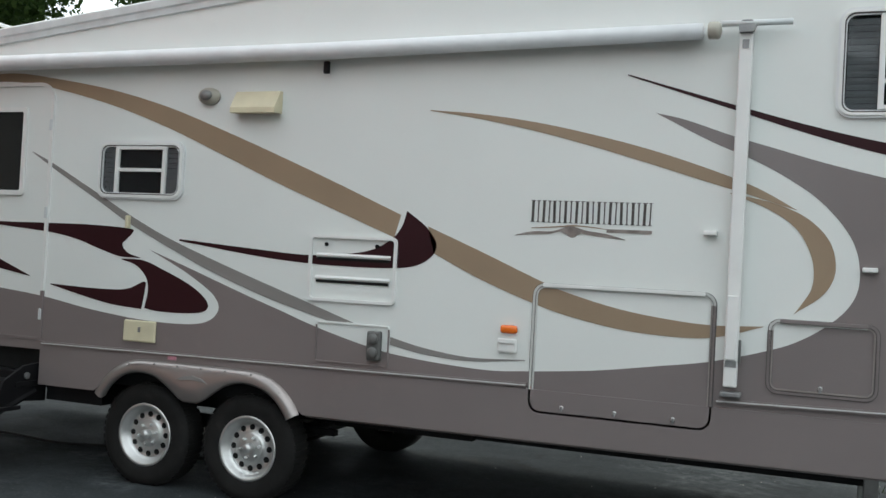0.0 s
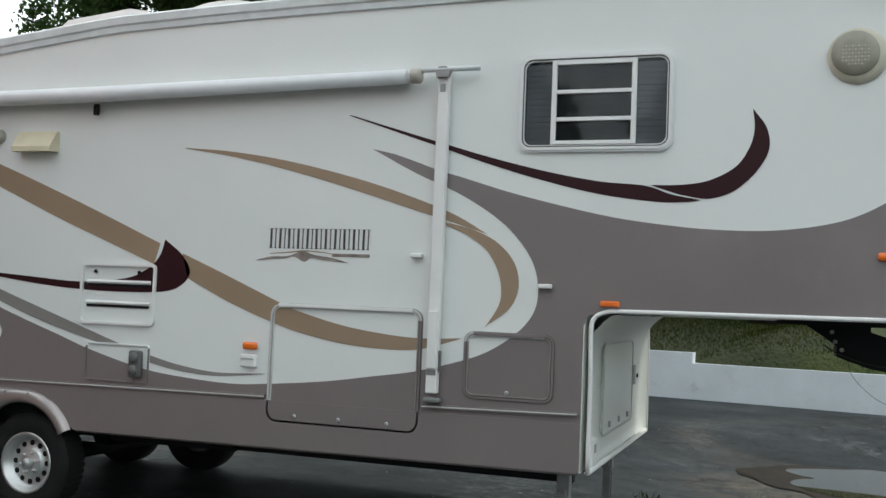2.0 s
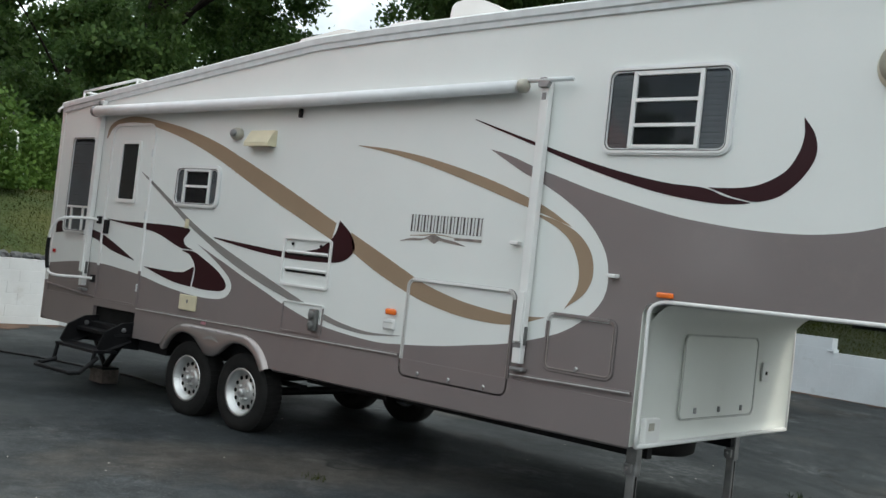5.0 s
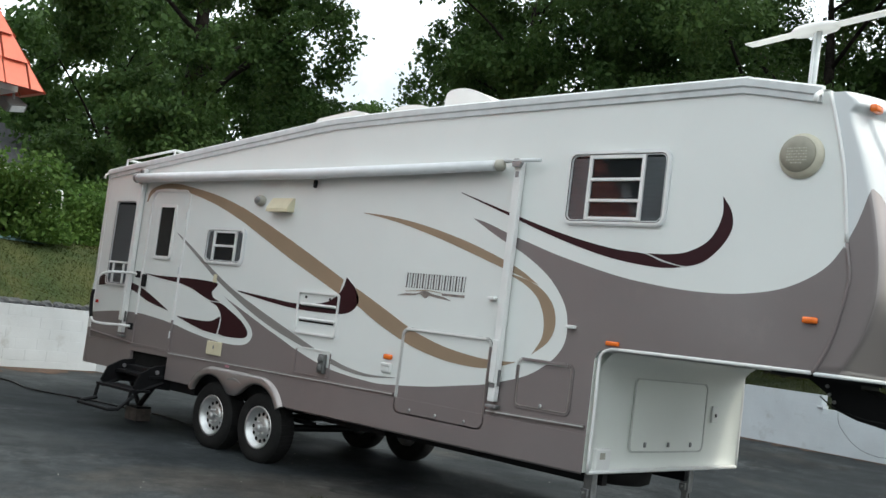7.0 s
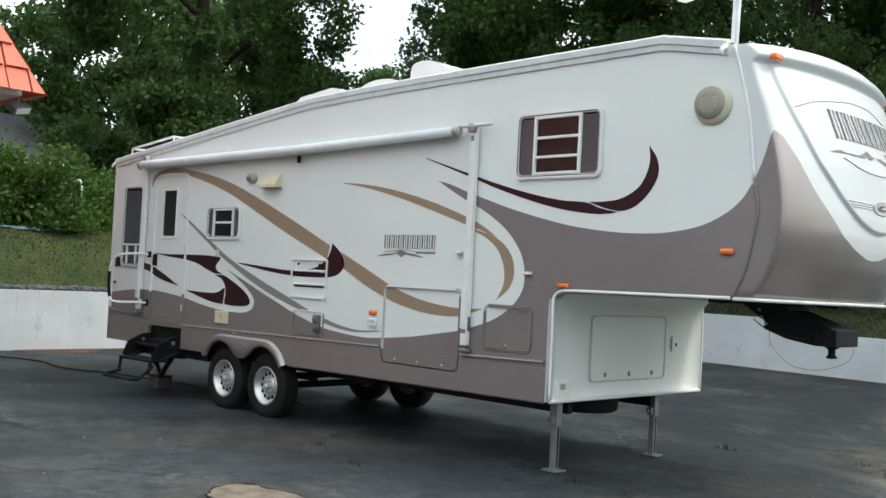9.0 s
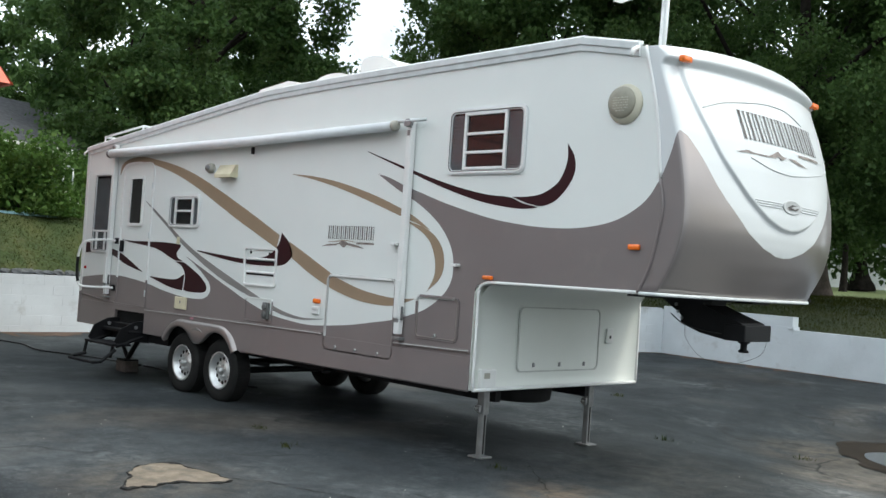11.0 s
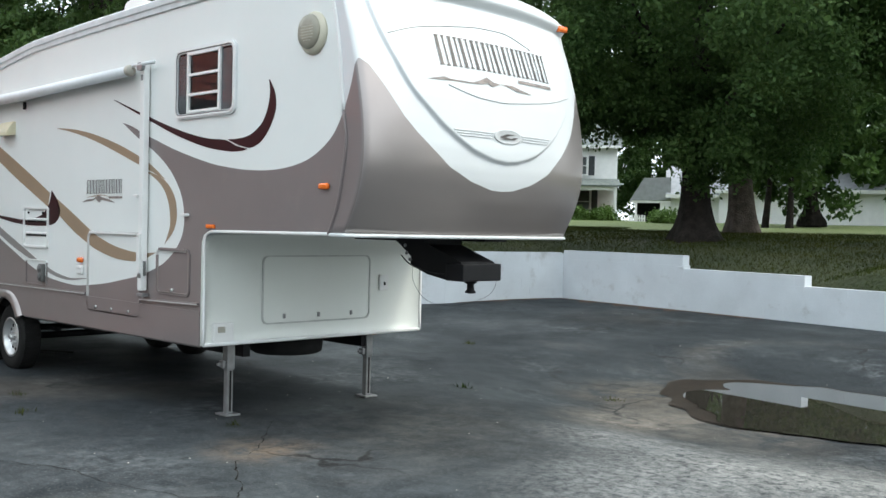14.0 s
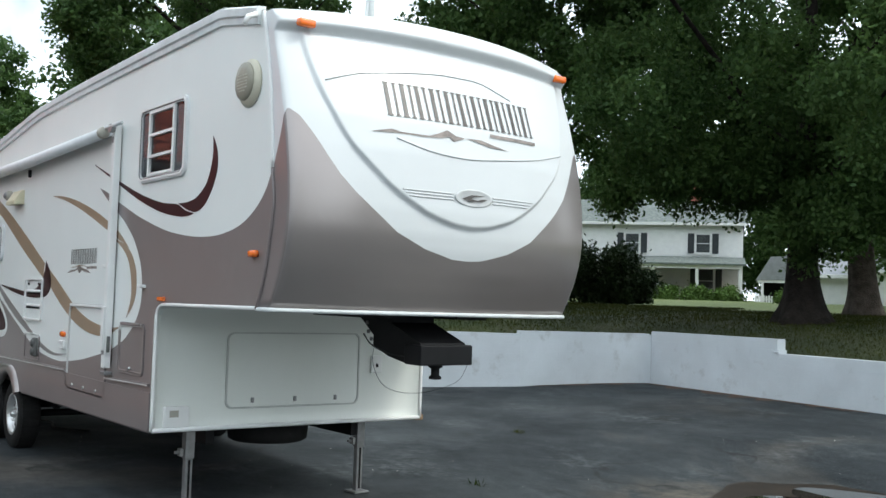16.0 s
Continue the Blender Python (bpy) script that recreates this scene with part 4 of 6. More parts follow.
for z in (1.12, 1.86, 2.5):
    part("hinge", box(3.872, 3.895, -0.026, -0.002, z - 0.04, z + 0.04, 0.004), M_alu, door)

# grab handle
gh = spline([(3.02, -0.03, 1.77), (2.95, -0.12, 1.775), (2.80, -0.30, 1.75), (2.70, -0.36, 1.66), (2.66, -0.37, 1.45), (2.68, -0.36, 1.22), (2.75, -0.33, 1.14), (2.95, -0.14, 1.14), (3.04, -0.03, 1.14)], 6)
part("grab_handle", tube(gh, 0.016, 10), M_plastic, trailer, "white tubular grab handle", smooth=True)
part("handle_grip", tube(gh[22:32], 0.021, 10), M_black, trailer, "black foam grip", smooth=True)
for z in (1.77, 1.14):
    part("handle_base", box(2.99, 3.07, -0.035, 0.0, z - 0.04, z + 0.04, 0.008), M_black, trailer)

# awning
aw = tube([(2.86, -0.10, 2.935), (3.4, -0.10, 2.94), (6.2, -0.10, 2.955), (8.50, -0.10, 2.995)], [0.056, 0.056, 0.054, 0.045], 20)
awning = part("awning_roll", aw, M_awning, trailer, "white rolled awning in its vinyl cover", smooth=True)
part("awning_flap", prism([(2.9, 2.975), (8.5, 3.03), (8.5, 2.99), (2.9, 2.93)], -0.06, -0.002), M_awning, trailer)
part("end_cap", lathe([(0.04, 0), (0.05, 0.01), (0.046, 0.02), (0.05, 0.03), (0.046, 0.04), (0.05, 0.05), (0.04, 0.065), (0, 0.075)], Matrix.Translation((8.53, -0.10, 2.997)) @ Matrix.Rotation(radians(90), 4, "Y"), 20), M_greycap, trailer, "ribbed metal awning end cap", smooth=True)
part("end_cap", lathe([(0.04, 0), (0.06, 0.01), (0.06, 0.05), (0, 0.06)], Matrix.Translation((2.86, -0.10, 2.937)) @ Matrix.Rotation(radians(-90), 4, "Y"), 20), M_steel, trailer, smooth=True)
part("arm_bracket", prism([(8.695, 2.985), (8.77, 2.985), (8.785, 3.02), (8.76, 3.05), (8.71, 3.05), (8.69, 3.02)], -0.105, -0.07), M_steel, trailer, "grey metal awning bracket")
part("awning_rod", tube([(8.6, -0.09, 3.035), (8.97, -0.09, 3.035)], 0.017, 10), M_alu, trailer, "protruding awning tension rod", smooth=True)
for x in (2.87, 8.73):
    arm = part("awning_arm", box(x - 0.036, x + 0.036, -0.07, -0.012, 1.05, 3.06, 0.008), M_plastic, trailer, "white awning support arm")
    part("arm_slide", box(x - 0.03, x + 0.03, -0.088, -0.0705, 1.2, 1.55, 0.006), M_plastic, arm)
    part("arm_label", box(x - 0.03, x + 0.03, -0.0735, -0.0706, 1.16, 1.195), M_steel, arm)
    part("arm_foot", box(x - 0.05, x + 0.06, -0.07, -0.002, 0.995, 1.025, 0.008), M_steel, arm)
    part("arm_lever", box(x + 0.036, x + 0.05, -0.055, -0.03, 1.18, 1.31, 0.004), M_dgrey, arm)
    part("arm_button", box(x - 0.018, x + 0.018, -0.075, -0.0706, 2.90, 2.95, 0.003), M_steel, arm)
    part("arm_head", lathe([(0.026, 0), (0.026, 0.03), (0.014, 0.036)], Matrix.Translation((x, -0.06, 3.03)) @ Matrix.Rotation(radians(90), 4, "X"), 16), M_steel, arm)
part("awning_tab", box(6.12, 6.16, -0.06, -0.03, 2.82, 2.90, 0.008), M_black, trailer, "black awning pull tab")

# hatches
def two_tone(bm, limit):
    for f in bm.faces:
        c = f.calc_center_median()
        f.material_index = 1 if c.z < limit(c.x) else 0
    return bm


def field_top(x):
    return lerp_list(x, [7.28, 7.57, 7.97, 8.32, 8.61, 8.93, 9.1, 9.25, 9.34], [1.015, 1.03, 1.07, 1.125, 1.175, 1.265, 1.34, 1.45, 2.2])


def hatch(x0, x1, z0, z1, knobs, r=0.07, strip=None):
    h = part("hatch", two_tone(ring_frame(rounded(x0, x1, z0, z1, r), rounded(x0 + 0.012, x1 - 0.012, z0 + 0.012, z1 - 0.012, r - 0.01), -0.012, 0.0), field_top), [M_trim, M_taupe], trailer, "baggage hatch with rounded metal edge frame")
    part("edge_bead", two_tone(ring_frame(rounded(x0 + 0.013, x1 - 0.013, z0 + 0.013, z1 - 0.013, r - 0.012), rounded(x0 + 0.018, x1 - 0.018, z0 + 0.018, z1 - 0.018, r - 0.017), -0.006, 0.0), field_top), [M_pewter, M_pewter2], h)
    part("edge_bead", two_tone(ring_frame(rounded(x0 + 0.019, x1 - 0.019, z0 + 0.019, z1 - 0.019, r - 0.018), rounded(x0 + 0.027, x1 - 0.027, z0 + 0.027, z1 - 0.027, r - 0.026), -0.010, 0.0), field_top), [M_trim, M_trim2], h)
    part("edge_gap", ring_frame(rounded(x0 - 0.005, x1 + 0.005, z0 - 0.006, z1 + 0.003, r + 0.003), rounded(x0 - 0.0005, x1 + 0.0005, z0 - 0.0005, z1 + 0.0005, r), -0.0045, 0.0), M_gap, h, "dark joint round the hatch")
    part("hinge_strip", box(x0 + 0.06, x1 - 0.06, -0.026, -0.0185, z1 - 0.02, z1 + 0.002, 0.003), strip or M_plastic, h)
    for kx in knobs:
        k = part("latch", lathe([(0.013, 0), (0.013, 0.01), (0.008, 0.016), (0, 0.017)], Matrix.Translation((kx, -0.004, z0 + 0.045)) @ Matrix.Rotation(radians(90), 4, "X"), 14), M_chrome, h, "chrome twist latch", smooth=True)
        part("latch_tab", box(kx - 0.007, kx + 0.007, -0.026, -0.0205, z0 + 0.022, z0 + 0.052, 0.002), M_steel, k)
    return h


hatch(7.585, 8.635, 0.793, 1.555, (7.79, 8.10, 8.43))
hatch(8.915, 9.47, 1.035, 1.435, (9.19,), 0.06, M_taupe)
part("trim_rail", tube([(2.08, -0.016, 1.01), (3.1, -0.016, 0.945)], 0.012, 6), M_taupe, trailer)
for a, b in (((3.92, 0.912), (7.57, 0.95)), ((8.66, 0.965), (9.62, 0.985))):
    part("trim_rail", prism([(a[0], a[1] - 0.012), (b[0], b[1] - 0.012), (b[0], b[1] + 0.012), (a[0], a[1] + 0.012)], -0.022, 0.0), M_taupe, trailer, "ribbed belt rail")
    part("rail_bead", prism([(a[0], a[1] - 0.003), (b[0], b[1] - 0.003), (b[0], b[1] + 0.004), (a[0], a[1] + 0.004)], -0.027, -0.0225), M_trim, trailer)

# refrigerator vent
vent = part("vent_cover", ring_frame(rounded(6.07, 6.69, 1.36, 1.785, 0.035), rounded(6.09, 6.67, 1.38, 1.765, 0.02), -0.02, 0.0), M_plastic, trailer, "white louvred refrigerator vent cover")
for z in (1.66, 1.515):
    part("louvre", prism([(-0.002, z - 0.022), (-0.014, z - 0.008), (-0.014, z - 0.003), (-0.002, z + 0.010)], 6.12, 6.645, "x"), M_plastic, vent)
    part("slot", box(6.125, 6.64, -0.0065, -0.0045, z - 0.036, z - 0.018), M_dark, vent)
for x in (6.19, 6.55):
    part("vent_latch", lathe([(0.013, 0), (0.013, 0.01), (0, 0.012)], Matrix.Translation((x, -0.004, 1.725)) @ Matrix.Rotation(radians(90), 4, "X"), 10), M_dark, vent)

# small fittings
pl = part("porch_lamp", lathe([(0.082, 0), (0.08, 0.03), (0.06, 0.055), (0, 0.07)], Matrix.Translation((5.235, 0.0, 2.69)) @ Matrix.Rotation(radians(90), 4, "X") @ Matrix.Diagonal((1, 0.72, 1, 1)), 24), M_greycap, trailer, "weathered round porch lamp", smooth=True)
part("lens", lathe([(0.055, 0.052), (0.04, 0.07), (0, 0.078)], Matrix.Translation((5.235, 0.0, 2.69)) @ Matrix.Rotation(radians(90), 4, "X") @ Matrix.Diagonal((1, 0.72, 1, 1)), 20), M_steel, pl, smooth=True)
part("exhaust_hood", prism([(0.0, 2.57), (0.0, 2.715), (-0.03, 2.715), (-0.10, 2.60), (-0.10, 2.565)], 5.46, 5.80, "x"), M_cream, trailer, "yellowed range exhaust hood")
cb = part("cable_hatch", box(4.635, 4.905, -0.022, 0.0, 0.985, 1.135, 0.012), M_cream, trailer, "yellowed shore-power cable hatch")
part("latch", box(4.765, 4.785, -0.03, -0.0225, 1.055, 1.09, 0.003), M_steel, cb)
wp = part("utility_panel", two_tone(ring_frame(rounded(6.145, 6.665, 0.972, 1.23, 0.02), rounded(6.153, 6.657, 0.980, 1.222, 0.014), -0.012, 0.0), lambda x: 1.15), [M_white, M_taupe], trailer, "utility panel with grey double outlet")
part("outlet", box(6.525, 6.62, -0.045, -0.003, 1.01, 1.195, 0.012), M_dgrey, wp, "dark grey weatherproof outlet")
for z in (1.06, 1.145):
    part("outlet_cover", lathe([(0.036, 0), (0.036, 0.012), (0.02, 0.02), (0, 0.022)], Matrix.Translation((6.572, -0.045, z)) @ Matrix.Rotation(radians(90), 4, "X"), 16), M_dgrey, wp, smooth=True)
part("marker_lamp", box(7.395, 7.50, -0.035, 0.0, 1.245, 1.295, 0.015), M_amber, trailer, "amber side marker lamp", smooth=True)
ob = part("outlet", box(7.38, 7.50, -0.028, 0.0, 1.13, 1.215, 0.012), M_plastic, trailer, "white weatherproof outlet")
part("outlet_flap", box(7.39, 7.49, -0.038, -0.0285, 1.185, 1.212, 0.006), M_plastic, ob)
part("marker_lamp", box(9.735, 9.85, -0.03, 0.0, 1.615, 1.65, 0.01), M_amber, trailer, "amber side marker lamp")
part("marker_lamp", box(11.215, 11.32, -0.036, 0.0, 1.917, 1.962, 0.014), M_amber, trailer, "amber side marker lamp", smooth=True)
part("marker_lamp", box(2.105, 2.155, -0.02, 0.0, 1.36, 1.40, 0.008), M_red, trailer, "small red rear marker lamp")
for a, z in ((8.55, 1.885), (9.37, 1.722)):
    part("door_catch", box(a, a + 0.075, -0.05, 0.0, z - 0.012, z + 0.014, 0.006), M_plastic, trailer, "white hatch hold-open catch")
part("door_catch", box(4.61, 4.632, -0.04, 0.0, 1.77, 1.86, 0.006), M_cream, trailer, "small yellowed hold-open catch")
part("label_plate", box(5.02, 5.09, -0.0185, -0.012, 0.885, 0.925, 0.002), material("pink label", (0.5, 0.22, 0.27), 0.5, vary=0.15, scale=30, fine=200, bump=0), trailer, "faded pink label")

rv = part("furnace_vent", lathe([(0.155, 0), (0.155, 0.012), (0.138, 0.024), (0.13, 0.034)], Matrix.Translation((11.1, 0.0, 3.035)) @ Matrix.Rotation(radians(90), 4, "X"), 36), M_ring, trailer, "round beige vent with perforated grille", smooth=True)
part("vent_dome", lathe([(0.126, 0.03), (0.12, 0.048), (0.07, 0.056), (0, 0.058)], Matrix.Translation((11.085, 0.0, 3.045)) @ Matrix.Rotation(radians(90), 4, "X"), 32), M_dome, rv, "weathered grey grille dome", smooth=True)
for r in range(6):
    z = 3.045 - 0.065 + r * 0.02
    n = int(math.sqrt(max(0.0064 - (z - 3.045) ** 2, 0)) / 0.016)
    for k in range(-n, n + 1):
        part("grille_hole", box(11.085 + k * 0.016 - 0.0045, 11.085 + k * 0.016 + 0.0045, -0.0585, -0.05, z - 0.004, z + 0.004), M_greycap if (k + r) % 2 else M_ring, rv)

# double wheel-arch fender
inner, outer = [], []
for k in range(15):
    a = radians(152 - 100 * k / 14)
    inner.append((4.83 + 0.37 * math.cos(a), 0.395 + 0.385 * math.sin(a)))
inner += [(5.145, 0.635), (5.19, 0.615), (5.30, 0.615), (5.345, 0.635)]
for k in range(15):
    a = radians(128 - 100 * k / 14)
    inner.append((5.66 + 0.37 * math.cos(a), 0.395 + 0.385 * math.sin(a)))
for k in range(34):
    x, z = inner[k]
    if k < 9:
        a = radians(152 - 62 * k / 8)
        outer.append((4.83 + 0.455 * math.cos(a), 0.395 + 0.475 * math.sin(a)))
    elif k > 24:
        a = radians(90 - 62 * (k - 25) / 8)
        outer.append((5.66 + 0.455 * math.cos(a), 0.395 + 0.475 * math.sin(a)))
    else:
        outer.append((4.83 + 0.83 * (k - 8) / 17, 0.87))
t = bmesh.new()
rows = []
for (ox, oz), (ix, iz) in zip(outer, inner):
    d = math.hypot(ix - ox, iz - oz)
    f1, f2 = 0.018 / d, 1 - 0.016 / d
    rows.append([t.verts.new((ox + (ix - ox) * f, y, oz + (iz - oz) * f + dz)) for f, y, dz in ((0, -0.013, 0), (f1, -0.048, 0), (0.5 * (f1 + f2), -0.056, 0), (f2, -0.06, 0), (1, -0.048, 0), (1, 0.0, 0.012))])
for A, B in zip(rows, rows[1:]):
    for k in range(5):
        t.faces.new((A[k], A[k + 1], B[k + 1], B[k]))
bmesh.ops.recalc_face_normals(t, faces=t.faces[:])
fender = part("fender", t, M_pearl, trailer, "pearl taupe double wheel-arch fender", smooth=True)
for x, z in outer[2:-2:4]:
    part("screw", lathe([(0.008, 0), (0.008, 0.005), (0, 0.007)], Matrix.Translation((x * 0.97 + 5.245 * 0.03, -0.045, z - 0.02)) @ Matrix.Rotation(radians(90), 4, "X"), 8), M_pewter, fender)
part("fender_badge", prism([(5.12, 0.755), (5.17, 0.785), (5.25, 0.80), (5.33, 0.785), (5.38, 0.755), (5.33, 0.762), (5.25, 0.77), (5.17, 0.762)], -0.062, -0.05), M_grey, fender)


# wheels
def wheel(parent, x, y, flip, detail=True):
    m = Matrix.Translation((x, y, 0.345)) @ Matrix.Rotation(radians(90 if flip < 0 else -90), 4, "X")
    w = part("wheel", lathe([(0.20, -0.09), (0.215, -0.10), (0.30, -0.114), (0.343, -0.097), (0.357, -0.07), (0.359, 0), (0.357, 0.07), (0.343, 0.097), (0.30, 0.114), (0.215, 0.10), (0.20, 0.09)], m, 48, None, False), M_rubber, parent, "black road tyre", smooth=True)
    for k in range(48):
        a = k * math.pi / 24
        mm = m @ Matrix.Rotation(a, 4, "Z")
        t = box(0.352, 0.3605, -0.016, 0.016, -0.085, 0.085)
        bmesh.ops.transform(t, matrix=mm, verts=t.verts[:])
        if detail:
            part("tread_block", t, M_rubber, w)
        else:
            t.free()
    part("rim", lathe([(0.02, 0.062), (0.092, 0.062), (0.098, 0.058), (0.106, 0.050), (0.16, 0.040), (0.163, 0.043), (0.166, 0.055), (0.176, 0.056), (0.179, 0.076), (0.19, 0.082), (0.193, 0.098), (0.205, 0.104), (0.218, 0.104), (0.218, 0.07), (0.19, 0.05), (0.19, -0.08)], m, 48), M_chrome, w, "polished steel wheel", smooth=True)
    if detail:
        for k in range(12):
            a = k * math.pi / 6
            # Dark discs on the rim face, coloured like shaded holes.
            part("rim_hole", lathe([(0.020, 0.038), (0.020, 0.0478), (0, 0.048)], m @ Matrix.Translation((0.137 * math.cos(a), 0.137 * math.sin(a), 0)), 14), M_dark, w)
        for k in range(6):
            a = k * math.pi / 3 + 0.2
            part("lug_nut", lathe([(0.011, 0.06), (0.011, 0.085), (0, 0.09)], m @ Matrix.Translation((0.07 * math.cos(a), 0.07 * math.sin(a), 0)), 8), M_chrome, w)
        part("hub_cap", lathe([(0.034, 0.06), (0.034, 0.10), (0.026, 0.112), (0, 0.114)], m, 24), M_chrome, w, smooth=True)
    return w


for x in CX:
    wheel(trailer, x, 0.13, -1)
    wheel(trailer, x, W - 0.13, 1, False)
    part("axle", tube([(x, 0.2, 0.345), (x, W - 0.2, 0.345)], 0.04, 10), M_black, trailer, smooth=True)
for y in (0.35, W - 0.35):
    part("leaf_spring", box(4.35, 6.15, y - 0.03, y + 0.03, 0.44, 0.48), M_black, trailer)
    part("spring_hanger", box(5.2, 5.29, y - 0.03, y + 0.03, 0.45, 0.66), M_black, trailer)

# waste pipes below the frame
part("drain_pipe", tube([(6.1, 0.5, 0.60), (8.0, 0.5, 0.59)], 0.05, 12), M_black, trailer, smooth=True)
part("support_tube", box(6.1, 7.1, 0.42, 0.50, 0.50, 0.54), M_black, trailer)

# spare tyre carried flat below the front floor
part("spare_tyre", lathe([(0.18, -0.08), (0.30, -0.10), (0.335, -0.08), (0.345, 0), (0.335, 0.08), (0.30, 0.10), (0.18, 0.08)], Matrix.Translation((9.12, 1.25, 0.555)), 40), M_rubber, trailer, "spare tyre slung below the floor", smooth=True)

# front wall under the overhang
part("front_wall", prism([(0.0, 0.645), (W, 0.645), (W, 1.57), (0.0, 1.57)], 9.60, 9.645, "x"), M_liner, trailer, "white moulded front wall")
t = bmesh.new()
rows = []
for y in [0.02, 0.05, 0.12, 0.3, 1.2, 2.14, 2.32, 2.39, 2.42]:
    edge = min(y - 0.02, 2.42 - y)
    dx = 0.05 * max(0, 1 - edge / 0.16) ** 2
    row = []
    for z in [0.66, 0.69, 0.74, 0.9, 1.2, 1.36, 1.46, 1.53, 1.57]:
        e2 = max(0, 1 - (1.57 - z) / 0.22) ** 2 * 0.16
        e3 = 0.02 * max(0, 1 - (z - 0.66) / 0.05)
        row.append(t.verts.new((9.647 + max(dx, e2, e3), y, z)))
    rows.append(row)
for A, B in zip(rows, rows[1:]):
    for k in range(len(A) - 1):
        t.faces.new((A[k], B[k], B[k + 1], A[k + 1]))
bmesh.ops.recalc_face_normals(t, faces=t.faces[:])
part("front_liner", t, M_liner, trailer, smooth=True)
edge = spline([(9.69, 0.0, 0.655), (9.69, 0.0, 1.2), (9.685, 0.0, 1.46), (9.70, 0.0, 1.545), (9.77, 0.0, 1.585), (9.9, 0.0, 1.592), (10.6, 0.0, 1.597), (11.3, 0.0, 1.602)], 6)
part("edge_trim", tube(edge, 0.014, 8), M_plastic, trailer, "white edge moulding", smooth=True)
part("edge_trim", tube([(a, W, c) for a, b, c in edge], 0.018, 8), M_plastic, trailer, smooth=True)
part("edge_trim", tube([(9.69, 0.0, 0.655), (9.69, W, 0.655)], 0.018, 8), M_plastic, trailer, smooth=True)
fr_o, fr_i = rounded(0.59, 1.81, 0.79, 1.39, 0.06), rounded(0.602, 1.798, 0.802, 1.378, 0.05)
t = ring_frame(fr_o, fr_i, 0.0, 0.014)
bmesh.ops.transform(t, matrix=Matrix(((0, 1, 0, 9.655), (1, 0, 0, 0), (0, 0, 1, 0), (0, 0, 0, 1))), verts=t.verts[:])
bmesh.ops.recalc_face_normals(t, faces=t.faces[:])
fh = part("front_hatch", t, M_seal, trailer, "white front hatch with grey joint and three latches")
part("hatch_panel", prism(rounded(0.606, 1.794, 0.806, 1.374, 0.048), 9.640, 9.664, "x"), M_liner, fh)
for y in (0.82, 1.2, 1.58):
    part("latch", box(9.655, 9.678, y - 0.012, y + 0.012, 0.835, 0.875, 0.004), M_steel, fh)
tb = part("control_box", box(9.655, 9.70, 0.09, 0.29, 0.665, 0.83, 0.012), M_plastic, trailer, "white control box with small window")
part("box_window", box(9.7005, 9.703, 0.13, 0.20, 0.75, 0.80), M_greycap, tb)
sw = part("switch_plate", box(9.655, 9.672, 1.93, 2.04, 1.05, 1.20, 0.006), M_plastic, trailer, "white switch plate")
part("switch", box(9.672, 9.682, 1.975, 1.995, 1.10, 1.13, 0.003), M_black, sw)

# landing legs
for y in (0.386, 1.953):
    leg = part("landing_leg", box(9.435, 9.515, y - 0.038, y + 0.038, 0.40, 0.70, 0.006), M_steel, trailer, "galvanised landing leg on a foot plate")
    part("leg_slide", box(9.445, 9.505, y - 0.029, y + 0.029, 0.02, 0.41, 0.005), M_steel, leg)
    # Raised dark strip, coloured like the shade in a groove.
    part("leg_groove", box(9.5055, 9.508, y - 0.009, y + 0.009, 0.04, 0.39), M_dark, leg)
    part("foot_plate", box(9.39, 9.56, y - 0.075, y + 0.075, 0.006, 0.022, 0.004), M_steel, leg)
    part("pull_pin", tube([(9.47, y - 0.11, 0.45), (9.47, y - 0.04, 0.45)], 0.012, 8), M_steel, leg)
    part("pin_bracket", box(9.44, 9.50, y - 0.075, y - 0.045, 0.42, 0.48, 0.004), M_steel, leg)

# king-pin box
pb = part("pin_box", prism([(10.80, 1.6), (11.26, 1.6), (11.26, 1.53), (11.62, 1.405), (11.64, 1.30), (11.62, 1.268), (11.48, 1.262), (11.25, 1.30), (11.06, 1.365), (11.06, 1.435), (10.92, 1.53)], 1.03, 1.40), M_black, trailer, "black steel king-pin box")
part("pin_head", box(11.48, 11.67, 1.0, 1.43, 1.262, 1.395, 0.01), M_black, pb)
part("king_pin", lathe([(0.05, 0), (0.05, -0.02), (0.028, -0.03), (0.028, -0.075), (0.042, -0.085), (0.042, -0.10), (0, -0.105)], Matrix.Translation((11.55, 1.21, 1.265)), 18), M_black, pb, smooth=True)
part("pin_wing", box(10.7, 11.5, 0.75, 1.0, 1.56, 1.60), M_black, pb)
part("pin_wing", box(10.7, 11.5, 1.42, 1.68, 1.56, 1.60), M_black, pb)
for x, z in ((11.03, 1.52), (11.05, 1.46), (11.09, 1.41)):
    part("bolt", lathe([(0.014, 0), (0.014, 0.012), (0, 0.014)], Matrix.Translation((x, 1.0, z)) @ Matrix.Rotation(radians(90), 4, "X"), 8), M_steel, pb)
part("brake_cable", tube(spline([(11.12, 1.0, 1.37), (11.16, 0.97, 1.24), (11.32, 0.97, 1.10), (11.5, 1.1, 1.07), (11.64, 1.32, 1.15), (11.65, 1.42, 1.30)], 6), 0.0016, 6), M_black, pb)
part("wiring", tube(spline([(10.98, 1.0, 1.44), (11.1, 0.99, 1.37), (11.3, 1.0, 1.32), (11.45, 1.02, 1.31)], 6), 0.005, 6), M_cable, pb)

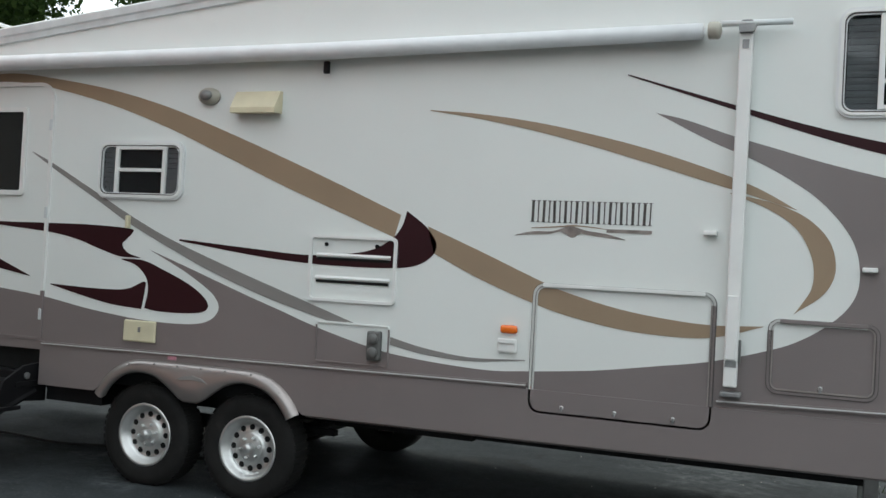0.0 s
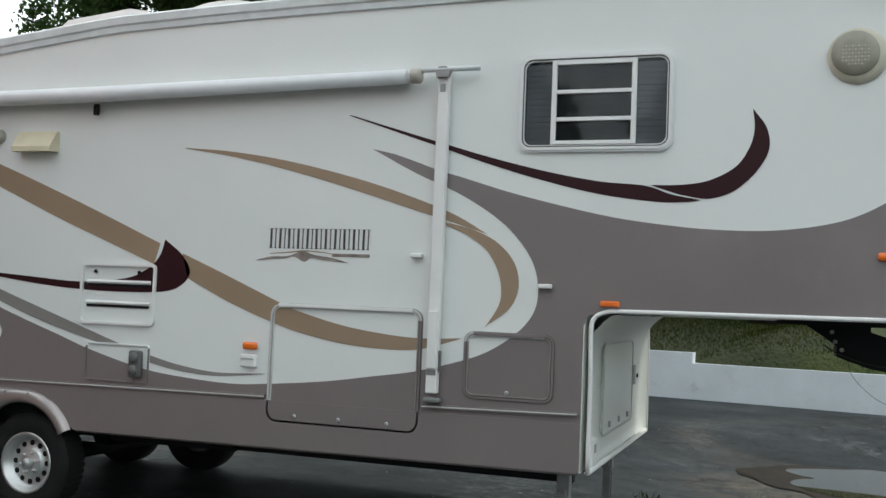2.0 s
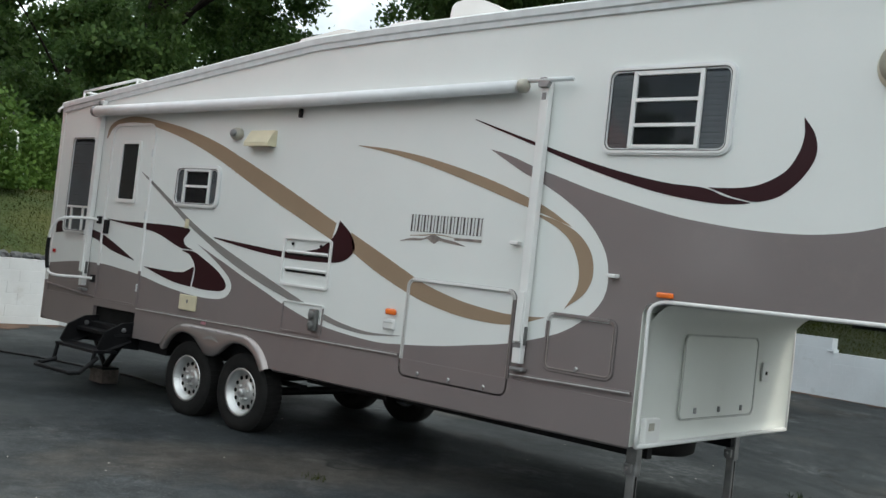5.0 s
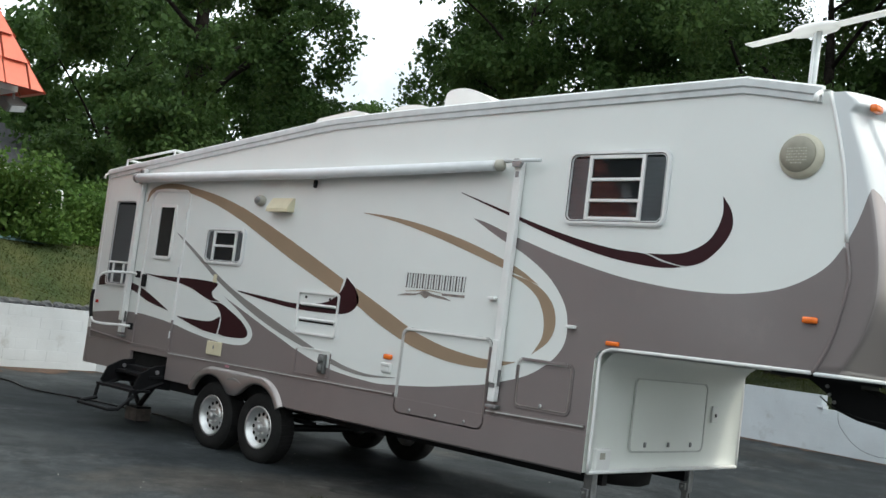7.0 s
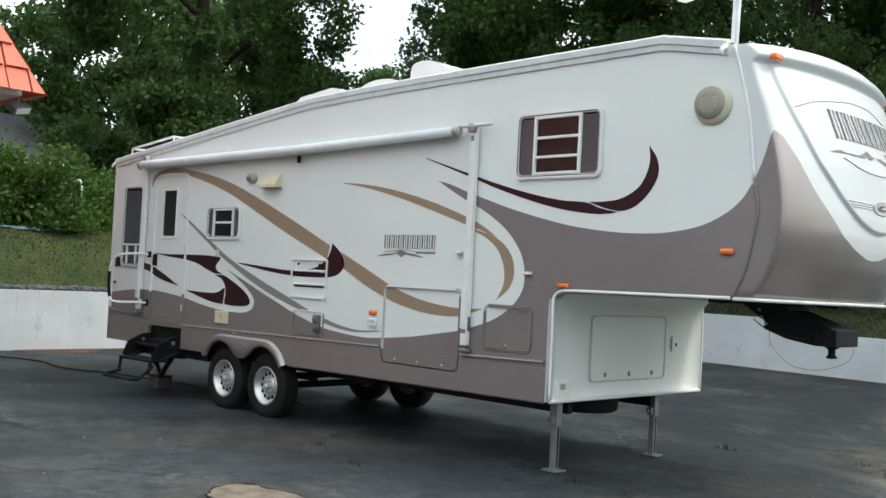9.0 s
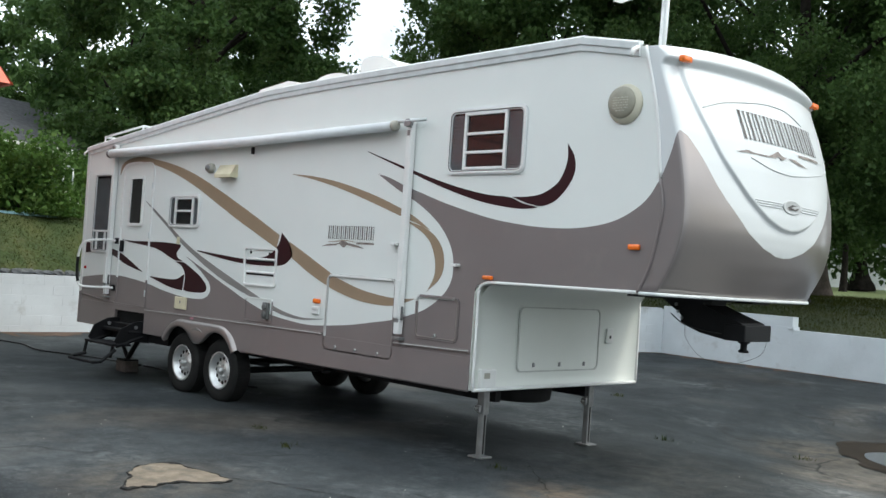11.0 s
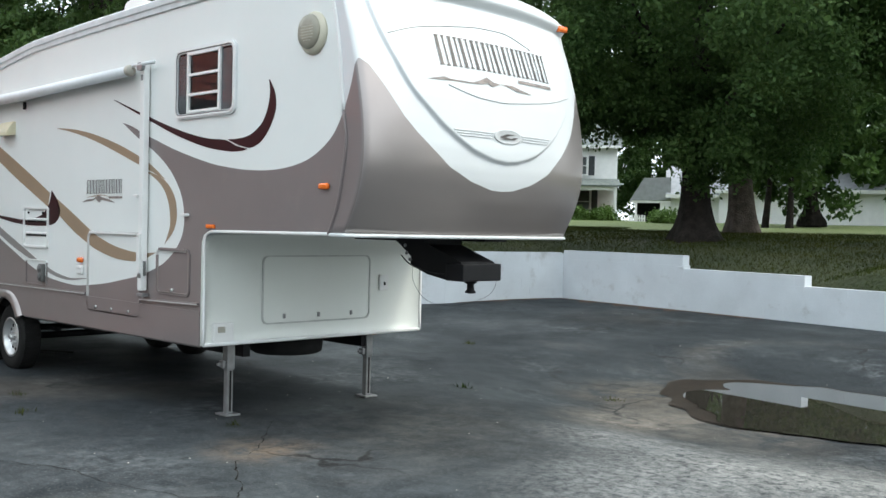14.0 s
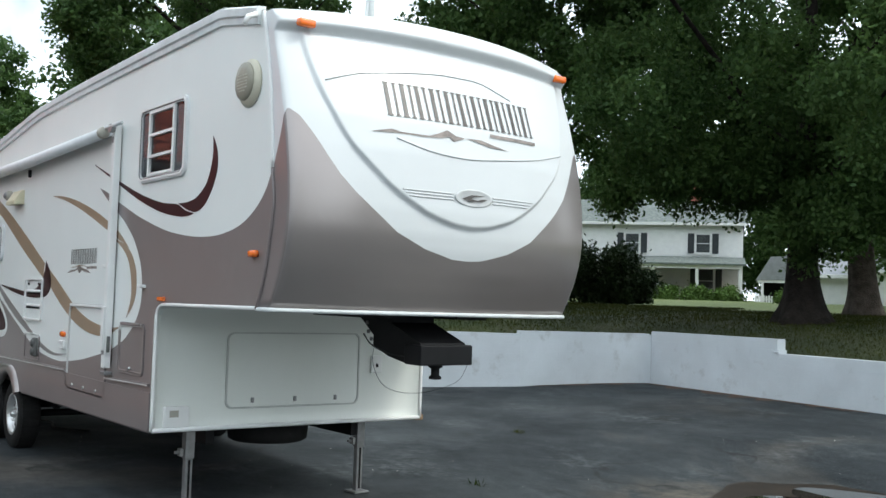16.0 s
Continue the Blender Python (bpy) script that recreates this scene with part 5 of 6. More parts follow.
# fold-down steps below the door
st = part("entry_step", box(3.12, 3.88, -0.20, 0.10, 0.60, 0.64, 0.008), M_black, trailer, "black folding double entry step")
part("tread", box(3.14, 3.90, -0.42, -0.16, 0.445, 0.475, 0.006), M_black, st)
part("tread", tube([(3.18, -0.40, 0.30), (3.14, -0.56, 0.255), (3.20, -0.63, 0.245), (3.86, -0.63, 0.25), (3.92, -0.56, 0.26), (3.88, -0.36, 0.40)], 0.022, 8), M_black, st)
for x in (3.14, 3.86):
    part("step_side", prism([(0.10, 0.77), (-0.12, 0.75), (-0.30, 0.66), (-0.37, 0.50), (-0.30, 0.44), (-0.14, 0.50), (0.10, 0.48)], x - 0.012, x + 0.012, "x"), M_black, st)
    part("step_link", tube([(x, -0.38, 0.47), (x, -0.41, 0.30)], 0.022, 6), M_black, st)
    part("step_link", tube([(x, 0.0, 0.56), (x, -0.34, 0.44)], 0.024, 6), M_black, st)
    part("pivot_bolt", lathe([(0.024, 0), (0.024, 0.014), (0, 0.018)], Matrix.Translation((x + 0.012, -0.1, 0.68)) @ Matrix.Rotation(radians(90), 4, "Y"), 10), M_steel, st)
part("step_box", box(3.92, 4.42, 0.06, 0.4, 0.50, 0.66), M_black, st)
part("step_back", box(3.15, 3.86, -0.06, 0.08, 0.50, 0.70, 0.01), M_black, st)
part("jack_leg", tube([(3.35, 0.32, 0.62), (2.92, 0.32, 0.18)], 0.034, 8), M_black, trailer, "black scissor stabiliser jack")
part("jack_leg", tube([(2.50, 0.32, 0.62), (2.92, 0.32, 0.18)], 0.028, 8), M_black, trailer)
part("jack_foot", box(2.80, 3.04, 0.22, 0.42, 0.155, 0.18, 0.004), M_black, trailer)
solid("timber_block", box(-0.13, 0.13, -0.10, 0.10, 0.0, 0.15, 0.008), M_bark2, "short weathered timber block under the stabiliser jack", "block", loc=(2.92, 0.32, 0.004))

# roof gear
ac = part("air_conditioner", prism([(5.28, 3.40), (5.30, 3.64), (5.38, 3.70), (5.95, 3.76), (6.12, 3.73), (6.2, 3.47)], 0.5, 1.3), M_plastic, trailer, "white rooftop air conditioner shroud")
for k in range(5):
    part("grille_slot", box(5.42 + k * 0.13, 5.53 + k * 0.13, 0.495, 0.505, 3.60 + k * 0.014, 3.625 + k * 0.014), M_dark, ac)
t = prism(flat_spline([(6.3, 3.48), (6.4, 3.66), (6.6, 3.755), (6.9, 3.765), (7.1, 3.70), (7.2, 3.52)], 4), 0.5, 1.1)
part("vent_cover", t, M_plastic, trailer, "white domed roof vent cover", smooth=False)
t = prism(flat_spline([(7.26, 3.5), (7.26, 3.80), (7.33, 3.885), (7.55, 3.885), (7.78, 3.80), (7.98, 3.66), (8.1, 3.54)], 4), 0.5, 1.0)
part("vent_cover", t, M_plastic, trailer, "white scoop roof vent cover")
part("plumbing_vent", lathe([(0.05, 0), (0.05, 0.07), (0.06, 0.075), (0.055, 0.10), (0, 0.105)], Matrix.Translation((8.45, 0.5, 3.60)), 16), M_plastic, trailer, smooth=True)
rack = [(1.85, 0.28, 3.26), (2.95, 0.28, 3.36), (2.95, 2.1, 3.36), (1.85, 2.1, 3.26)]
rk = part("roof_rack", tube(rack, 0.016, 8, closed=True), M_alu, trailer, "low aluminium roof rack", smooth=True)
for x, y, z in rack:
    part("rack_post", tube([(x, y, z - 0.22), (x, y, z)], 0.013, 8), M_alu, rk)
an = part("antenna", tube([(10.60, 1.2, 3.60), (10.62, 1.2, 4.33)], 0.024, 10), M_alu, trailer, "raised white winged television antenna", smooth=True)
part("antenna_mast", tube([(10.585, 1.17, 3.60), (10.60, 1.17, 4.3)], 0.014, 8), M_alu, an)
part("antenna_body", lathe([(0.20, 0), (0.21, 0.02), (0.18, 0.05), (0, 0.055)], Matrix.Translation((10.58, 1.2, 4.32)) @ Matrix.Rotation(radians(-18), 4, "Z") @ Matrix.Diagonal((1.15, 0.5, 1, 1)), 28), M_plastic, an, smooth=True)
for s in (-1, 1):
    t = box(0.16, 0.70, -0.05, 0.05, 0.012, 0.03, 0.008)
    bmesh.ops.transform(t, matrix=Matrix.Translation((10.58, 1.2, 4.32)) @ Matrix.Rotation(radians(-18 + (0 if s > 0 else 180)), 4, "Z"), verts=t.verts[:])
    part("antenna_wing", t, M_plastic, an)

# ---- trees and shrubs ----
def leaf_cloud(centres, radii, counts, size, seed, flat=0.75, shell=0.55):
    """Vertices and faces of many small folded leaves set about clump centres."""
    rng = np.random.default_rng(seed)
    C = np.repeat(np.array(centres, float), counts, axis=0)
    R = np.repeat(np.array(radii, float), counts)
    n = len(C)
    d = rng.normal(size=(n, 3))
    d /= np.linalg.norm(d, axis=1)[:, None]
    rad = R * (shell + (1.08 - shell) * rng.random(n) ** 0.6)
    P = C + d * rad[:, None] * np.array([1, 1, flat])
    P += rng.normal(size=(n, 3)) * 0.12
    a = rng.normal(size=(n, 3)) + d * 0.3
    a[:, 2] -= 0.35
    a /= np.linalg.norm(a, axis=1)[:, None]
    b = np.cross(a, rng.normal(size=(n, 3)))
    b /= np.linalg.norm(b, axis=1)[:, None]
    c = np.cross(a, b)
    s = (size * (0.6 + 0.8 * rng.random(n)))[:, None]
    V = np.stack([P - a * s * 0.5, P + b * s * 0.30 + c * s * 0.06, P + a * s * 0.5, P - b * s * 0.30 + c * s * 0.06], axis=1).reshape(-1, 3)
    return V


def quads_mesh(name, V, mat):
    me = bpy.data.meshes.new(name)
    n = len(V)
    me.vertices.add(n)
    me.vertices.foreach_set("co", V.astype(np.float32).ravel())
    me.loops.add(n)
    me.loops.foreach_set("vertex_index", np.arange(n, dtype=np.int32))
    me.polygons.add(n // 4)
    me.polygons.foreach_set("loop_start", np.arange(0, n, 4, dtype=np.int32))
    me.update(calc_edges=True)
    me.materials.append(mat)
    return me


def tree(loc, height, spread, low, leaves, seed, trunk_r, bark, label, lobes=46, lobe_r=(1.0, 1.9), flare=1.9, size=0.27, lean=0.0, stretch=1.0, group="shade trees", limb_step=3, tuck=0.5, extra=()):
    """Tapered trunk with root flare, limbs to every clump and a crown of leaf clumps."""
    rng = random.Random(seed)
    ob = thing("tree", loc, label, "tree", group)
    fork = max(low * 0.9, 1.2)
    pts, rad = [], []
    for i in range(25):
        s = (i / 24) ** 1.6
        z = -0.25 + s * (height * 0.62 + 0.25)
        k = 1 + (flare - 1) * math.exp(-max(z, 0) / 0.38)
        pts.append((lean * z + 0.10 * math.sin(z * 0.7 + seed), 0.10 * math.sin(z * 0.5 + seed * 2), z))
        rad.append(max(trunk_r * k * (1 - 0.85 * s), 0.05))
    foot = tube(pts, rad, 22)
    for v in foot.verts:
        a = math.atan2(v.co.y, v.co.x)
        k = 0.16 * math.exp(-max(v.co.z, 0) / 0.5) * math.sin(5 * a + seed) + 0.03 * math.sin(9 * a + 2 * v.co.z)
        v.co.x *= 1 + k
        v.co.y *= 1 + k
    part("trunk", foot, bark, ob, smooth=True)
    centres, radii = [], []
    for i in range(lobes):
        s = (i + 0.5) / lobes
        z = low + (height - low) * s
        prof = math.sin(math.pi * min(1, 0.16 + 0.84 * s)) ** 0.6 * min(1, tuck + 5 * s)
        ang = i * 2.399 + rng.uniform(-0.4, 0.4)
        r = spread * prof * math.sqrt(rng.uniform(0.12, 1.0))
        c = (lean * z + r * math.cos(ang) * stretch, r * math.sin(ang), z + rng.uniform(-0.6, 0.6))
        centres.append(c)
        radii.append(rng.uniform(*lobe_r))
        z0 = max(fork, min(z - 0.6 * r - 0.4, height * 0.66))
        k = min(max((z0 + 0.25) / (height * 0.72 + 0.25), 0), 1)
        base = (lean * z0 + 0.10 * math.sin(z0 * 0.7 + seed), 0.10 * math.sin(z0 * 0.5 + seed * 2), z0)
        mid = ((base[0] + c[0]) / 2 + rng.uniform(-0.3, 0.3), (base[1] + c[1]) / 2 + rng.uniform(-0.3, 0.3), (base[2] + c[2]) / 2 + 0.25)
        w = max(0.03, trunk_r * 0.3 * (1 - 0.7 * k))
        if i % limb_step == 0:
            limb = tube(spline([base, mid, c], 4), [w * (1 - 0.085 * j) for j in range(9)], 6)
            e = (c[0] + rng.uniform(-1, 1) * radii[-1], c[1] + rng.uniform(-1, 1) * radii[-1], c[2] + rng.uniform(-0.5, 0.9) * radii[-1])
            tube([c, ((c[0] + e[0]) / 2, (c[1] + e[1]) / 2, (c[2] + e[2]) / 2 + 0.1), e], [w * 0.35, w * 0.22, 0.012], 5, limb)
            part("limb", limb, bark, ob, smooth=True)
    for x, y, z, q in extra:
        centres.append((x, y, z))
        radii.append(q)
    # split every clump in sprays so that the outline breaks up
    cc, rr = [], []
    for c, r in zip(centres, radii):
        for q in range(7):
            v = Vector((rng.gauss(0, 1), rng.gauss(0, 1), rng.gauss(0, 0.7))).normalized() * r * rng.uniform(0.35, 1.0)
            cc.append((c[0] + v.x, c[1] + v.y, c[2] + v.z))
            rr.append(r * rng.uniform(0.28, 0.5))
    per = max(1, leaves // len(cc))
    V = leaf_cloud(cc, rr, per, size, seed, 0.7, 0.15)
    crown = new("crown", quads_mesh("crown", V, M_leaf))
    crown.parent = ob
    return ob


def shrub(loc, rx, rz, leaves, seed, mat, label, category="bush", size=0.16, group=""):
    rng = random.Random(seed)
    ob = thing("bush", loc, label, category, group)
    cc, rr = [], []
    for i in range(16):
        a, s = rng.uniform(0, 6.28), math.sqrt(rng.random())
        c = (rx * s * math.cos(a) * 0.85, rx * s * math.sin(a) * 0.85, rz * rng.uniform(0.12, 0.85) * (1.1 - 0.35 * s))
        cc.append(c)
        rr.append(rx * rng.uniform(0.22, 0.4))
        part("stem", tube([(c[0] * 0.2, c[1] * 0.2, -0.1), (c[0] * 0.6, c[1] * 0.6, c[2] * 0.6), c], [0.025, 0.018, 0.008], 5), M_bark, ob)
    V = leaf_cloud(cc, rr, max(1, leaves // len(cc)), size, seed, 0.9, 0.2)
    V[:, 2] = np.maximum(V[:, 2], 0.02)
    fo = new("foliage", quads_mesh("foliage", V, mat))
    fo.parent = ob
    return ob


tree((4.15, 16.8, 1.55), 15.0, 7.0, 2.2, 360000, 3, 0.36, M_bark, "large dark oak with flared trunk and low leafy crown", 90, (1.1, 2.0), 1.85, 0.108, limb_step=6, tuck=0.12, extra=((-1.5, -2.9, 3.1, 0.9), (-2.5, -2.6, 3.2, 1.0), (-3.3, -2.3, 3.3, 1.0), (-0.7, -2.9, 3.3, 0.8), (0.5, -1.3, 2.0, 0.9), (-0.4, -1.4, 3.0, 0.9), (1.2, -0.9, 1.9, 0.9), (1.6, -1.8, 2.4, 1.0), (-1.2, -1.0, 3.3, 1.0), (0.4, -0.8, 2.9, 1.1)))
tree((1.95, 22.9, 1.75), 17.0, 6.5, 2.9, 90000, 8, 0.40, M_bark2, "large tree with thick pale grey trunk on lawn", 60, (1.2, 2.1), 1.3, 0.2, limb_step=5, tuck=0.3)
tree((-10.3, 8.6, 2.6), 16.0, 3.6, 0.8, 160000, 5, 0.42, M_bark, "tall dense broadleaf tree behind the grass bank", 66, (0.8, 1.5), 1.9, 0.145)
tree((-4.6, 17.5, 1.6), 15.5, 4.7, 5.0, 64000, 11, 0.36, M_bark, "open-crowned broadleaf tree with sky showing through", 44, (0.8, 1.4), 1.6, 0.15)
tree((-2.6, 13.8, 1.5), 14.5, 3.4, 5.2, 50000, 17, 0.32, M_bark, "broadleaf tree with dark trunk beside other trees", 38, (0.8, 1.3), 1.6, 0.15)
# This tree is an addition, put here for the shade it casts.
tree((10.5, 21.5, 1.7), 15.0, 6.0, 2.8, 50000, 23, 0.4, M_bark, "broad leafy tree added to shade the lawn", 44, (1.1, 2.0), 1.6, 0.22)
tree((-15.5, -1.5, 2.9), 8.0, 3.6, 1.5, 36000, 29, 0.26, M_bark, "leafy tree on the bank by the dark-roofed house", 34, (0.9, 1.5), 1.6, 0.2)
slim = tree((-2.6, 33.4, 1.75), 9.0, 2.4, 3.4, 7000, 31, 0.15, M_bark, "slim young tree with dark bare trunk", 16, (0.7, 1.2), 1.2, group="slim trees")
copy_thing(slim, pose(-1.7, 33.5, 1.75, 0, 0, 70))
far = tree((-24, 13.5, 2.8), 13.0, 5.0, 1.0, 26000, 37, 0.3, M_bark, "distant dark green broadleaf tree standing beyond the lot", 36, (1.2, 2.0), group="distant trees", size=0.3)
for x, y, z, r in ((-31, 24, 2.9, 40), (-3, 38, 2.3, 130), (-40, 60, 2.8, 10), (-28, 66, 2.7, 60), (-12, 58, 2.6, 110), (4, 50, 2.5, 160), (16, 40, 2.2, 220), (26, 30, 2.0, 300), (-34, 4, 3.2, 20), (-46, 18, 2.9, 200), (-42, 25, 2.9, 250), (-36, 56, 2.6, 280), (-46, 50, 2.6, 310), (-33, 64, 2.6, 340), (-20, 60, 2.6, 15), (-6, 52, 2.5, 45), (-48, 11, 3.0, 75), (-38, 40, 2.8, 95)):
    copy_thing(far, pose(x, y, z, 0, 0, r))
# Unseen trees added behind the camera to darken reflections in the windows.
for x, y, r in ((-14, -34, 15), (-2, -37, 75), (9, -35, 140), (20, -38, 210), (31, -33, 280), (40, -22, 330), (44, -8, 30), (45, 8, 100)):
    copy_thing(far, pose(x, y, -0.1, 0, 0, r))

shrub((-6.6, 2.2, 2.25), 1.5, 2.14, 18000, 41, M_leaf2, "bright green leafy bush on the grass bank", size=0.11)
shrub((-6.9, -0.2, 2.3), 1.7, 2.23, 20000, 43, M_leaf2, "bright green leafy bush on the grass bank", size=0.11)
shrub((-6.9, 4.9, 2.25), 1.25, 1.77, 14000, 47, M_leaf2, "bright green leafy bush beside the ladder", size=0.11)
shrub((-7.4, -3.2, 2.3), 1.8, 2.05, 16000, 49, M_leaf2, "bright green leafy bush on the grass bank", size=0.11)
shrub((-7.6, 7.0, 2.25), 1.6, 2.2, 7000, 53, M_hedge, "dark green bush under the tree")
shrub((-7.9, 22.4, 1.8), 1.75, 2.45, 22000, 59, M_dusk, "large dark evergreen bush near the white house", size=0.13)
shrub((-6.9, 22.9, 1.8), 1.2, 1.25, 14000, 67, M_dusk, "large dark evergreen bush near the white house", size=0.13)

# grass blades on the banks
def blades(count, seed):
    rng = np.random.default_rng(seed)
    deps = bpy.data.objects["lawn"].data
    co = np.empty(len(deps.vertices) * 3)
    deps.vertices.foreach_get("co", co)
    co = co.reshape(-1, 3)
    faces = [tuple(p.vertices) for p in deps.polygons]
    cen = np.array([co[list(f)].mean(axis=0) for f in faces])
    near = [i for i in range(len(faces)) if cen[i][0] < 12 and cen[i][1] > -8 and cen[i][1] < 24 and cen[i][0] > -9]
    area = np.array([np.linalg.norm(np.cross(co[faces[i][1]] - co[faces[i][0]], co[faces[i][3]] - co[faces[i][0]])) for i in near])
    pick = rng.choice(len(near), size=count, p=area / area.sum())
    u, v = rng.random(count), rng.random(count)
    q = np.array([[co[k] for k in faces[near[i]]] for i in pick])
    P = (q[:, 0] * ((1 - u) * (1 - v))[:, None] + q[:, 1] * (u * (1 - v))[:, None] + q[:, 2] * (u * v)[:, None] + q[:, 3] * ((1 - u) * v)[:, None])
    a = rng.random(count) * 6.283
    s = np.stack([np.cos(a), np.sin(a), np.zeros(count)], 1) * (0.0035 + 0.004 * rng.random(count))[:, None]
    up = np.stack([rng.normal(size=count) * 0.035, rng.normal(size=count) * 0.035, 0.02 + 0.05 * rng.random(count)], 1)
    return np.stack([P - s, P + s, P + up + s * 0.3, P + up - s * 0.3], 1).reshape(-1, 3)


tagged(new("grass", quads_mesh("grass", blades(150000, 4), M_blade)), "short uneven grass blades on the banks", "grass", kind="stuff")


# ---- white two-storey house ----
def gable_house(loc, turn, w, d, eave, ridge, label, porch=True, roof=None):
    h = thing("house", loc, label, "house")
    h.rotation_euler = (0, 0, radians(turn))
    part("wall", box(-w / 2, w / 2, 0, d, -0.5, eave), M_siding, h)
    part("gable", prism([(0, eave), (d, eave), (d / 2, ridge - 0.12)], -w / 2, w / 2, "x"), M_siding, h)
    for k in range(int(eave / 0.24)):
        part("clapboard", prism([(-0.02, 0.24 * k), (-0.006, 0.24 * k + 0.235), (0, 0.24 * k + 0.235), (0, 0.24 * k)], -w / 2, w / 2, "x"), M_siding, h)
    for s in (0, 1):
        y0, y1 = (-0.45, d / 2) if s == 0 else (d + 0.45, d / 2)
        part("roof", prism([(y0, eave - 0.12), (y1, ridge), (y1, ridge + 0.12), (y0, eave + 0.02)], -w / 2 - 0.3, w / 2 + 0.3, "x"), roof or M_shingle, h)
    part("fascia", box(-w / 2 - 0.3, w / 2 + 0.3, -0.50, -0.46, eave - 0.16, eave + 0.03), M_siding, h)

    def win(x, z, ww=0.95, hh=1.5, shutters=True):
        f = part("window", box(x - ww / 2, x + ww / 2, -0.08, -0.022, z, z + hh, 0.02), M_siding, h)
        part("pane", box(x - ww / 2 + 0.09, x + ww / 2 - 0.09, -0.10, -0.082, z + 0.09, z + hh / 2 - 0.03), M_screen, f)
        part("pane", box(x - ww / 2 + 0.09, x + ww / 2 - 0.09, -0.10, -0.082, z + hh / 2 + 0.03, z + hh - 0.09), M_screen, f)
        part("sill", box(x - ww / 2 - 0.06, x + ww / 2 + 0.06, -0.14, -0.022, z - 0.07, z - 0.005), M_siding, f)
        if shutters:
            for s in (-1, 1):
                part("shutter", box(x + s * (ww / 2 + 0.05), x + s * (ww / 2 + 0.42), -0.07, -0.024, z, z + hh), M_shutter, h)

    return h, win


h, win = gable_house((-24.7, 43.3, 2.1), 38, 12.6, 8.0, 6.0, 8.2, "white two-storey clapboard farmhouse with covered front porch")
h.scale = (1, 1, 0.8)
for x in (-4.6, -0.2, 4.0):
    win(x, 3.75)
for x in (-4.6, 4.2):
    win(x, 0.75, 1.0, 1.9)
dr = part("door", box(-0.5, 0.5, -0.09, -0.025, 0.25, 2.4, 0.02), M_shutter, h)
part("porch_floor", box(-6.2, 6.2, -2.4, -0.022, -0.3, 0.28), M_wood, h)
part("porch_roof", prism([(-2.65, 2.75), (-0.03, 3.35), (-0.03, 3.5), (-2.65, 2.88)], -6.4, 6.4, "x"), M_shingle, h)
part("porch_beam", box(-6.2, 6.2, -2.5, -2.3, 2.5, 2.78), M_siding, h)
for x in (-6.1, -3.7, -1.2, 1.2, 3.7, 6.1):
    part("porch_post", box(x - 0.09, x + 0.09, -2.49, -2.31, 0.28, 2.5, 0.01), M_siding, h)
part("chimney", box(3.2, 3.9, 3.6, 4.3, 7.8, 9.6), material("red brick", (0.25, 0.09, 0.06), 0.85, vary=0.25, scale=8, fine=40, bump=0.3), h)
boxwood = shrub((-24.6, 39.8, 2.05), 0.95, 1.2, 3500, 61, M_hedge, "round clipped boxwood shrub before the porch", "shrub", 0.14, "porch shrubs")
for x, y in ((-23.0, 41.2), (-21.5, 42.3), (-19.8, 43.2), (-18.4, 44.3), (-26.6, 38.4)):
    copy_thing(boxwood, pose(x, y, 2.05, 0, 0, x * 40))

M_tin = material("grey tin roof", (0.3, 0.31, 0.32), 0.5, metal=0.3, vary=0.1, scale=4, fine=60, bump=0.05)
g, gwin = gable_house((-1.1, 50.7, 1.75), 18, 24.0, 6.0, 2.35, 3.9, "long low white outbuilding with grey tin roof", roof=M_tin)
# Upright dark band stands in for the driveway strip before the building.
part("drive_band", box(-12.02, 12.02, -0.06, -0.021, -0.3, 0.32), M_slate, g)
# Garage set on a camera sight line, sized down to fit the view.
garage, swin = gable_house((-13.6, 47.2, 1.85), 32.5, 3.8, 4.5, 1.98, 3.92, "white garage with grey roof and open side porch, undersized", roof=M_tin)
part("porch_roof", prism([(-4.25, 1.62), (-3.45, 2.95), (-2.0, 3.0), (-1.9, 2.9), (-1.9, 1.68)], -0.3, 2.6), M_tin, garage)
part("porch_beam", box(-4.15, -1.9, -0.26, -0.16, 1.50, 1.64), M_siding, garage)
part("porch_post", box(-3.95, -3.82, -0.26, -0.14, -0.2, 1.5), M_siding, garage)
part("porch_wall", box(-2.5, -1.9, -0.22, -0.1, -0.4, 1.52), M_siding, garage)
# Back wall coloured near black for the shade inside the porch.
part("porch_back", box(-4.0, -1.9, 1.6, 1.7, -0.4, 1.6), M_dark, garage)
fence = thing("picket_fence", (-17.0, 44.6, 1.75), "short white picket fence before the garage porch", "fence")
fence.rotation_euler = (0, 0, radians(32.5))
for k in range(7):
    part("picket", box(k * 0.14, k * 0.14 + 0.10, 0, 0.03, 0, 0.86 + 0.03 * (k % 2)), M_siding, fence)
for z in (0.2, 0.65):
    part("fence_rail", box(0, 0.95, 0.032, 0.07, z, z + 0.08), M_siding, fence)
copy_thing(boxwood, pose(-12.3, 41.2, 1.8, 0, 0, 15))

dh, dwin = gable_house((-21.5, 7.2, 2.7), 104, 9.0, 7.0, 2.6, 4.6, "low white house with charcoal shingle roof on the bank", roof=M_darkroof)
for x in (-2.5, 2.5):
    dwin(x, 1.0, 1.0, 1.2, False)

